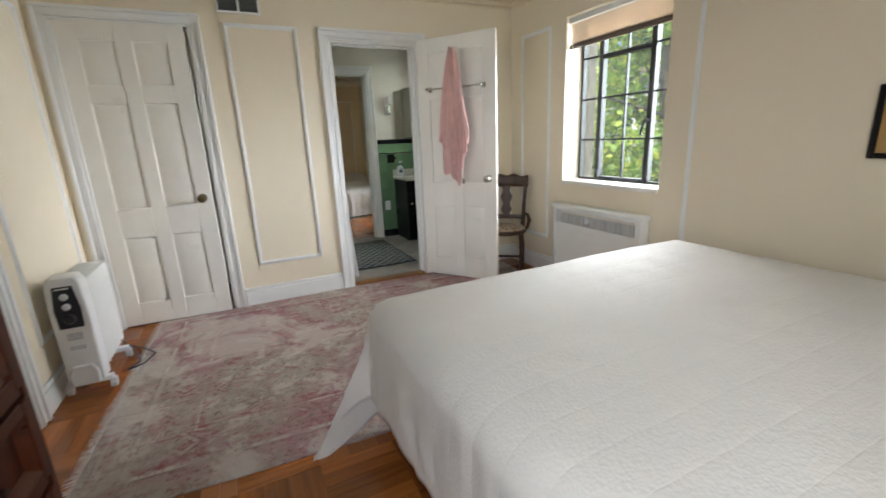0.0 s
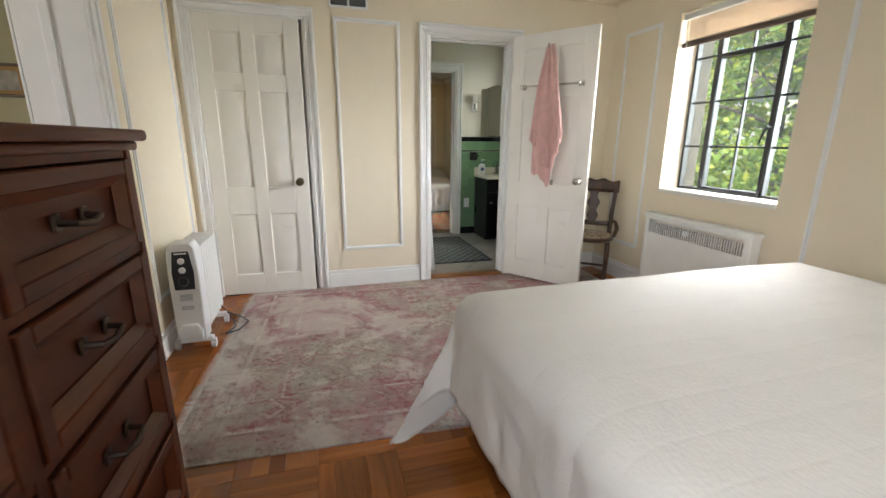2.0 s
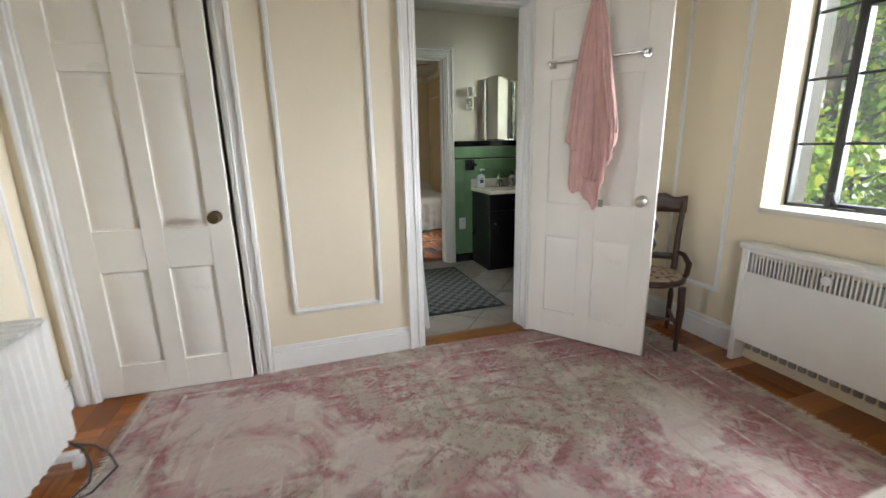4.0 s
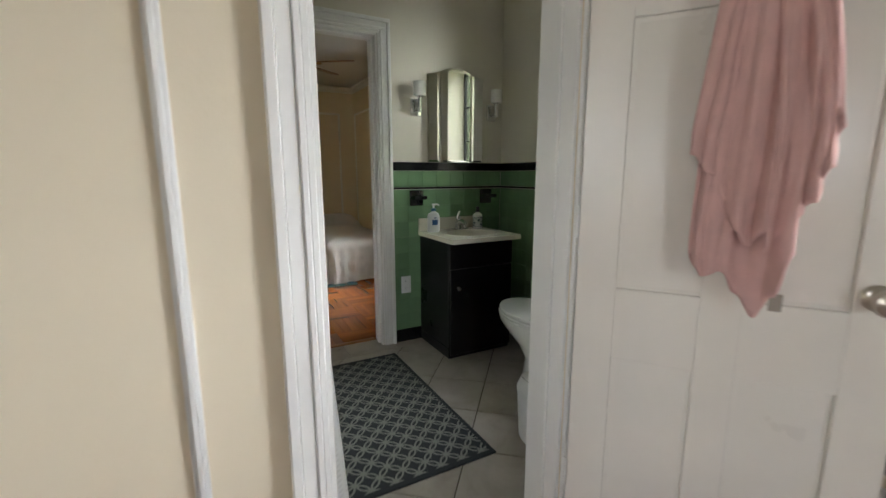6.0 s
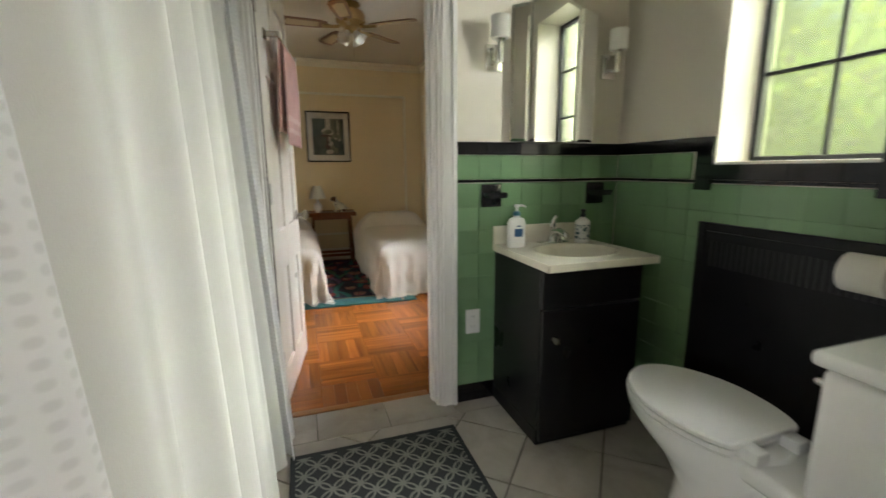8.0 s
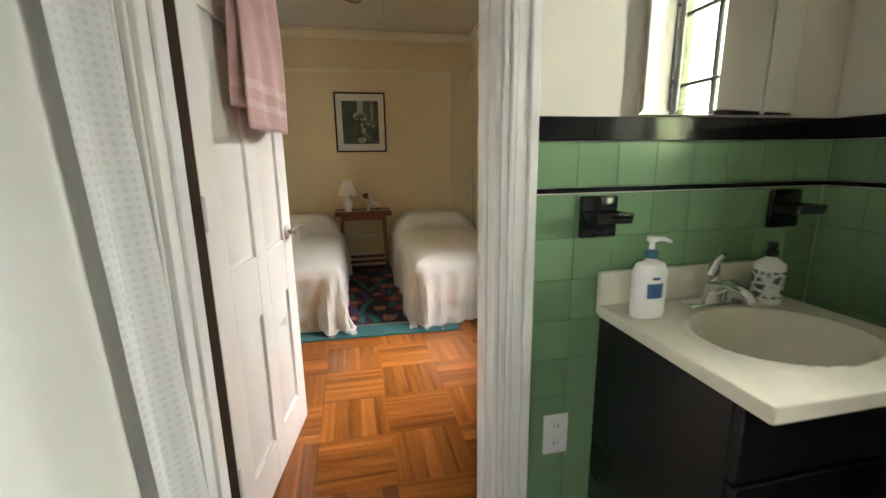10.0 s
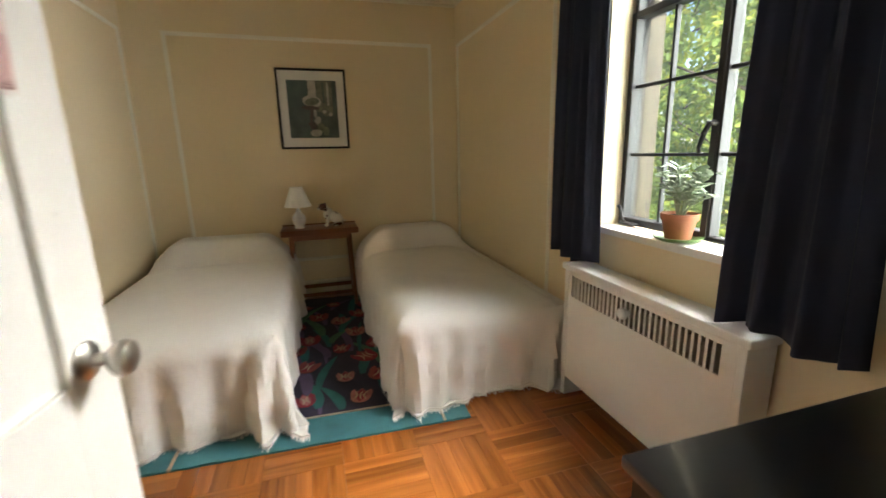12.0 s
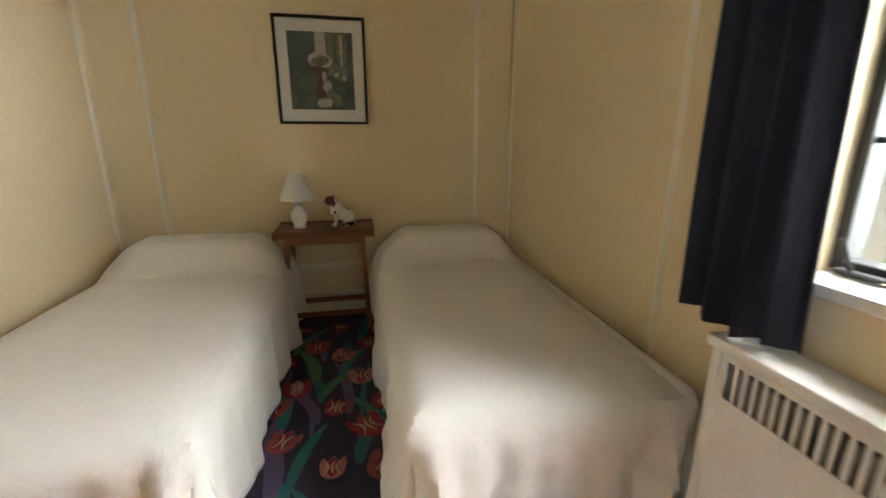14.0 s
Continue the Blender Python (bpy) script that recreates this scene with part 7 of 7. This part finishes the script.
def leaves(n, spots, size, seed):
    rnd = np.random.default_rng(seed)
    c = np.array([s[:3] for s in spots])
    r = np.array([s[3] for s in spots])
    pick = rnd.integers(0, len(spots), n)
    d = rnd.normal(size=(n, 3))
    d /= np.linalg.norm(d, axis=1)[:, None]
    p = c[pick] + d * (r[pick] * rnd.uniform(0.25, 1.0, n) ** 0.5)[:, None]
    a = rnd.normal(size=(n, 3))
    a[:, 2] -= 0.6
    a /= np.linalg.norm(a, axis=1)[:, None]
    s = np.cross(a, rnd.normal(size=(n, 3)))
    s /= np.linalg.norm(s, axis=1)[:, None]
    L = (size * rnd.uniform(0.7, 1.4, n))[:, None]
    nn = np.cross(a, s) * L * 0.12
    quad = np.stack([p, p + a * L * 0.35 + s * L * 0.3 + nn, p + a * L * 0.75 + s * L * 0.22, p + a * L, p + a * L * 0.75 - s * L * 0.22, p + a * L * 0.35 - s * L * 0.3 + nn], 1).reshape(-1, 3)
    faces = [(6 * i, 6 * i + 1, 6 * i + 2, 6 * i + 3) for i in range(n)] + [(6 * i, 6 * i + 3, 6 * i + 4, 6 * i + 5) for i in range(n)]
    me = bpy.data.meshes.new("crown")
    me.from_pydata(quad.tolist(), [], faces)
    return me


def tree(x, y, high, spread, seed, n, label, size=0.09, low=0.25):
    rnd = random.Random(seed)
    t = thing("tree", (x, y, -1.0), label, "tree")
    bm = bmesh.new()
    tube(bm, [(0, 0, 0), (0.05, 0.03, high * 0.25), (-0.04, 0.05, high * 0.55), (0.02, 0, high * 0.9)], [0.11, 0.09, 0.06, 0.02], 10)
    spots = []
    for k in range(22):
        h = high * (low + (0.95 - low) * k / 21)
        a = k * 2.4 + rnd.uniform(-0.4, 0.4)
        R = spread * (0.55 + 0.45 * math.sin(math.pi * (k + 3) / 26)) * rnd.uniform(0.6, 1.0)
        e = Vector((R * math.cos(a), R * math.sin(a), h + rnd.uniform(-0.1, 0.5)))
        tube(bm, [(0, 0, h * 0.85), (e.x * 0.5, e.y * 0.5, h * 0.95), e], [0.03, 0.02, 0.006], 6)
        spots += [(e.x * q, e.y * q, e.z * (0.9 + 0.1 * q) + rnd.uniform(-0.2, 0.2), rnd.uniform(0.25, 0.6)) for q in (0.45, 0.8, 1.05)]
    part("trunk", bm, M["bark"], t)
    me = leaves(n, spots, size, seed)
    me.materials.append(M["leaf"])
    cr = new("crown", me)
    cr.parent = t
    tagged(cr, "bright green leafy crown with gaps", kind="stuff")
    return t


tree(6.3, 5.6, 6.0, 1.9, 1, 15000, "slender tree with bright green leaves near the windows", low=0.12)
tree(6.6, 9.6, 6.5, 2.1, 2, 15000, "leafy green tree outside the small bedroom", low=0.10)
tree(7.2, 12.8, 7.0, 2.4, 3, 8000, "leafy green garden tree", low=0.12)
tree(10.5, 7.5, 8.0, 2.8, 4, 9000, "broad leafy garden tree further off", 0.16, low=0.1)
tree(10.0, 12.0, 8.0, 2.8, 5, 9000, "broad leafy garden tree further off", 0.16, low=0.1)
tree(11.5, 16.5, 8.5, 3.0, 6, 8000, "broad leafy garden tree further off", 0.18, low=0.1)
for k, (x, y) in enumerate(((5.4, 7.3), (5.6, 10.8), (6.0, 13.6), (9.0, 9.6), (9.4, 15.0))):
    s = thing("shrub", (x, y, -1.0), "low bright green garden shrub", "shrub", "garden shrubs")
    rnd = random.Random(50 + k)
    spots = [(rnd.uniform(-0.7, 0.7), rnd.uniform(-0.8, 0.8), rnd.uniform(0.4, 1.35), rnd.uniform(0.25, 0.5)) for _ in range(16)]
    bm = bmesh.new()
    for q in spots[:8]:
        tube(bm, [(0, 0, 0), (q[0] * 0.5, q[1] * 0.5, q[2] * 0.6), q[:3]], [0.02, 0.014, 0.005], 5)
    part("branches", bm, M["bark"], s)
    me = leaves(3500, spots, 0.09, 60 + k)
    me.materials.append(M["shrub_leaf"])
    cr = new("foliage", me)
    cr.parent = s
    tagged(cr, kind="stuff")
# pale house across the garden
hs = thing("house", (17, 11, -1.0), "pale house across the garden", "house")
M["siding"] = plain("pale_siding", (0.62, 0.58, 0.52), 0.7)
bm = bmesh.new()
box(bm, 0, -8, 0, 6, 8, 4.5)
part("wall", bm, M["siding"], hs)
bm = bmesh.new()
prism(bm, [(-0.5, 4.5), (3, 6.5), (6.5, 4.5)], 17, Matrix.Translation((0, 8.5, 0)) @ Matrix.Rotation(radians(90), 4, "X"))
part("roof", bm, M["bark"], hs, "brown pitched roof")
for y in (-6, -2.5, 1, 4.5):
    bm = bmesh.new()
    box(bm, -0.03, y, 1.4, -0.001, y + 1.2, 2.9)
    part("window", bm, M["dark_plastic"], hs, "dark window")

# ---- floor and wall pieces ----
def clip(poly, x0, y0, x1, y1):
    for ax, lim, sg in ((0, x0, 1), (0, x1, -1), (1, y0, 1), (1, y1, -1)):
        out = []
        for p, q in zip(poly, poly[1:] + poly[:1]):
            a, c = sg * (p[ax] - lim), sg * (q[ax] - lim)
            if a >= 0:
                out.append(p)
            if a * c < 0:
                k = a / (a - c)
                out.append((p[0] + (q[0] - p[0]) * k, p[1] + (q[1] - p[1]) * k))
        poly = out
        if len(poly) < 3:
            return []
    return poly


def bevel_slab(poly, z0, z1, e):
    """A thin slab with its upper edge eased by e."""
    cx, cy = sum(p[0] for p in poly) / len(poly), sum(p[1] for p in poly) / len(poly)
    bm = bmesh.new()
    low = [bm.verts.new((x, y, z0)) for x, y in poly]
    midv = [bm.verts.new((x, y, z1 - e)) for x, y in poly]
    top = []
    for x, y in poly:
        d = math.hypot(cx - x, cy - y) or 1
        top.append(bm.verts.new((x + (cx - x) / d * e * 1.4, y + (cy - y) / d * e * 1.4, z1)))
    n = len(poly)
    for a, c in ((low, midv), (midv, top)):
        for i in range(n):
            bm.faces.new((a[i], a[(i + 1) % n], c[(i + 1) % n], c[i]))
    bm.faces.new(top)
    bmesh.ops.recalc_face_normals(bm, faces=bm.faces[:])
    return bm


# diagonal floor tiles in the bathroom
m, nt, b = shader("stone_look_tile", 0.35)
v = coords(nt)
info = nt.nodes.new("ShaderNodeObjectInfo")
add = nt.nodes.new("ShaderNodeVectorMath")
add.operation = "ADD"
sh = nt.nodes.new("ShaderNodeCombineXYZ")
nt.links.new(calc(nt, "MULTIPLY", info.outputs["Random"], 50.0), sh.inputs[0])
nt.links.new(v, add.inputs[0])
nt.links.new(sh.outputs[0], add.inputs[1])
cl, fi = noise_tex(nt, add.outputs[0], 4.5, 6, 0.6, 0.5), noise_tex(nt, add.outputs[0], 60, 4)
c = ramp(nt, cl, [(0.3, (0.30, 0.265, 0.22)), (0.5, (0.40, 0.365, 0.32)), (0.7, (0.47, 0.44, 0.40))])
nt.links.new(mixc(nt, calc(nt, "MULTIPLY", fi, 0.3), c, (0.33, 0.31, 0.28)), b.inputs["Base Color"])
nt.links.new(calc(nt, "MULTIPLY_ADD", cl, 0.25, 0.2), b.inputs["Roughness"])
bump(nt, b, fi, 0.12, 0.003)
M["floor_tile"] = m
fb = bpy.data.objects["floor_bath"]
T, ang, ox, oy = 0.308, radians(-41), 1.88, 5.72
for i in range(-8, 9):
    for j in range(-8, 9):
        g = 0.0035
        quad = [(i * T + g, j * T + g), ((i + 1) * T - g, j * T + g), ((i + 1) * T - g, (j + 1) * T - g), (i * T + g, (j + 1) * T - g)]
        quad = [(ox + x * math.cos(ang) - y * math.sin(ang), oy + x * math.sin(ang) + y * math.cos(ang)) for x, y in quad]
        q = clip(quad, BATH_W, W1B - 0.03, BATH_E, 6.205)
        if len(q) < 3:
            continue
        part("floor_tile", bevel_slab(q, -0.006, 0.0, 0.0012), M["floor_tile"], fb, smooth=False)
for k in range(8):
    q = [(0.272 + k * 0.318, 6.21), (0.586 + k * 0.318, 6.21), (0.586 + k * 0.318, 6.42), (0.272 + k * 0.318, 6.42)]
    part("floor_tile", bevel_slab(q, -0.006, 0.0, 0.0012), M["floor_tile"], fb, smooth=False)

# wall tiles: green field, black base, line and cap
def tile_mesh(w, h, mat, nm, d=0.008):
    bm = bmesh.new()
    box(bm, -w / 2 + 0.0002, -h / 2 + 0.0002, -0.0004, w / 2 - 0.0002, h / 2 - 0.0002, d, 0.0013, 1)
    return mesh_of(nm, bm, mat, True)


def lay(me, name, parent, centre, axis):
    ob = new(name, me)
    ob.parent = parent
    ob.matrix_basis = Matrix.Translation(centre) @ (Matrix.Rotation(radians(90), 4, "X") if axis == "y" else Matrix.Rotation(radians(-90), 4, "Y") @ Matrix.Rotation(radians(90), 4, "Z"))


TW = 0.1085
green, black_b = tile_mesh(TW, TW, M["green_tile"], "green_tile"), tile_mesh(TW * 1.4, 0.09, M["black_tile"], "black_tile", 0.009)
cap = tile_mesh(0.152, 0.056, M["black_tile"], "cap_tile", 0.014)
line = tile_mesh(0.152, 0.012, M["black_tile"], "line_tile", 0.011)
sillt = tile_mesh(0.152, 0.058, M["black_tile"], "cap_tile", 0.014)
upr = tile_mesh(0.075, 0.108, M["black_tile"], "cap_tile", 0.0145)
wn_, we_ = bpy.data.objects["wall_bath_north"], bpy.data.objects["wall_bath_east"]
Z0 = 0.0925
for k in range(8):
    x = 1.884 + TW * (k + 0.5)
    for r in range(9):
        if x + TW / 2 < 2.76:
            lay(green, "green_tile", wn_, (x, W2, Z0 + TW * (r + 0.5)), "y")
    if x + TW / 2 < 2.76:
        lay(green, "green_tile", wn_, (x, W2, 1.0855 + TW / 2), "y")
    if k < 6 and 1.884 + TW * 1.4 * (k + 1) < 2.76:
        lay(black_b, "black_tile", wn_, (1.884 + TW * 1.4 * (k + 0.5), W2, 0.046), "y")
for k in range(6):
    if 1.884 + 0.152 * (k + 1) < 2.80:
        lay(cap, "cap_tile", wn_, (1.884 + 0.145 * (k + 0.5), W2, 1.2235), "y")
        lay(line, "line_tile", wn_, (1.884 + 0.145 * (k + 0.5), W2, 1.0785), "y")
for k in range(15):
    y = W2 - 0.008 - TW * (k + 0.5)
    for r in range(9):
        z = Z0 + TW * (r + 0.5)
        if not (y < 5.80 and z < 0.90):
            lay(green, "green_tile", we_, (BATH_E, y, z), "x")
    if y - TW / 2 > 5.83 or y + TW / 2 < 5.18:
        lay(green, "green_tile", we_, (BATH_E, y, 1.0855 + TW / 2), "x")
    if y > 5.80 or y < 4.9:
        lay(black_b, "black_tile", we_, (BATH_E, y, 0.046), "x")
for k in range(11):
    y = W2 - 0.014 - 0.152 * (k + 0.5)
    lay(line, "line_tile", we_, (BATH_E, y, 1.0785), "x")
    if y - 0.07 > 5.82 or y + 0.07 < 5.22:
        lay(cap, "cap_tile", we_, (BATH_E, y, 1.2235), "x")
    if y + 0.07 < 5.84 and y - 0.04 > 5.2:
        lay(sillt, "cap_tile", we_, (BATH_E, y - 0.04, 1.114), "x")
lay(upr, "cap_tile", we_, (BATH_E, 5.80, 1.197), "x")
lay(upr, "cap_tile", we_, (BATH_E, 5.80, 1.098), "x")
lay(upr, "cap_tile", we_, (BATH_E, 5.2115, 1.197), "x")
lay(upr, "cap_tile", we_, (BATH_E, 5.2115, 1.098), "x")

# block parquet: five strips to a block, turned from block to block
B, S = 0.30, 0.06
strip_x = bevel_slab([(-B / 2 + 0.0004, -S / 2 + 0.0004), (B / 2 - 0.0004, -S / 2 + 0.0004), (B / 2 - 0.0004, S / 2 - 0.0004), (-B / 2 + 0.0004, S / 2 - 0.0004)], -0.006, 0.0, 0.0006)
strip_me = mesh_of("parquet_strip", strip_x, M["parquet"], False)


def parquet(floor, x0, y0, x1, y1, near):
    fl = bpy.data.objects[floor]
    far, n = bmesh.new(), 0
    for i in range(math.floor((x0 - 0.06) / B) , math.ceil((x1 - 0.06) / B)):
        for j in range(math.floor((y0 - 0.08) / B), math.ceil((y1 - 0.08) / B)):
            bx, by = 0.06 + (i + 0.5) * B, 0.08 + (j + 0.5) * B
            for k in range(5):
                o = (k - 2) * S
                cx, cy, rz = (bx + o, by, 90) if (i + j) % 2 else (bx, by + o, 0)
                hw, hh = (S / 2, B / 2) if rz else (B / 2, S / 2)
                whole = cx - hw >= x0 and cx + hw <= x1 and cy - hh >= y0 and cy + hh <= y1
                if whole and near(cx, cy) and n < 300:
                    ob = new("parquet_strip", strip_me)
                    ob.parent = fl
                    ob.matrix_basis = pose(cx, cy, 0, 0, 0, rz)
                    n += 1
                else:
                    q = clip([(cx - hw + 0.0004, cy - hh + 0.0004), (cx + hw - 0.0004, cy - hh + 0.0004), (cx + hw - 0.0004, cy + hh - 0.0004), (cx - hw + 0.0004, cy + hh - 0.0004)], x0, y0, x1, y1)
                    if len(q) >= 3:
                        merge(far, bevel_slab(q, -0.006, 0.0, 0.0006))
    ob = part("parquet_rest", far, M["parquet_far"], fl, smooth=False)
    tagged(ob, kind="stuff")


m, nt, b = shader("oak_parquet_rest", 0.3)
geo = nt.nodes.new("ShaderNodeNewGeometry")
c = ramp(nt, geo.outputs["Random Per Island"], [(0.0, (0.17, 0.046, 0.009)), (0.5, (0.31, 0.098, 0.018)), (1.0, (0.46, 0.165, 0.034))])
g = noise_tex(nt, coords(nt, (20, 20, 1)), 3, 4)
nt.links.new(mixc(nt, calc(nt, "MULTIPLY", g, 0.4), c, (0.16, 0.05, 0.012)), b.inputs["Base Color"])
M["parquet_far"] = m
parquet("floor_room", ROOM_W, W2B, ROOM_E, W3, lambda x, y: y < 8.25 and x > 1.0)
parquet("floor", BED_W - 0.26, BED_S, BED_E, W1 + 0.0, lambda x, y: (1.4 < y < 2.62 and x < 1.0) or (x < -0.3 and y > 2.6) or (x > 2.2 and y > 3.3))
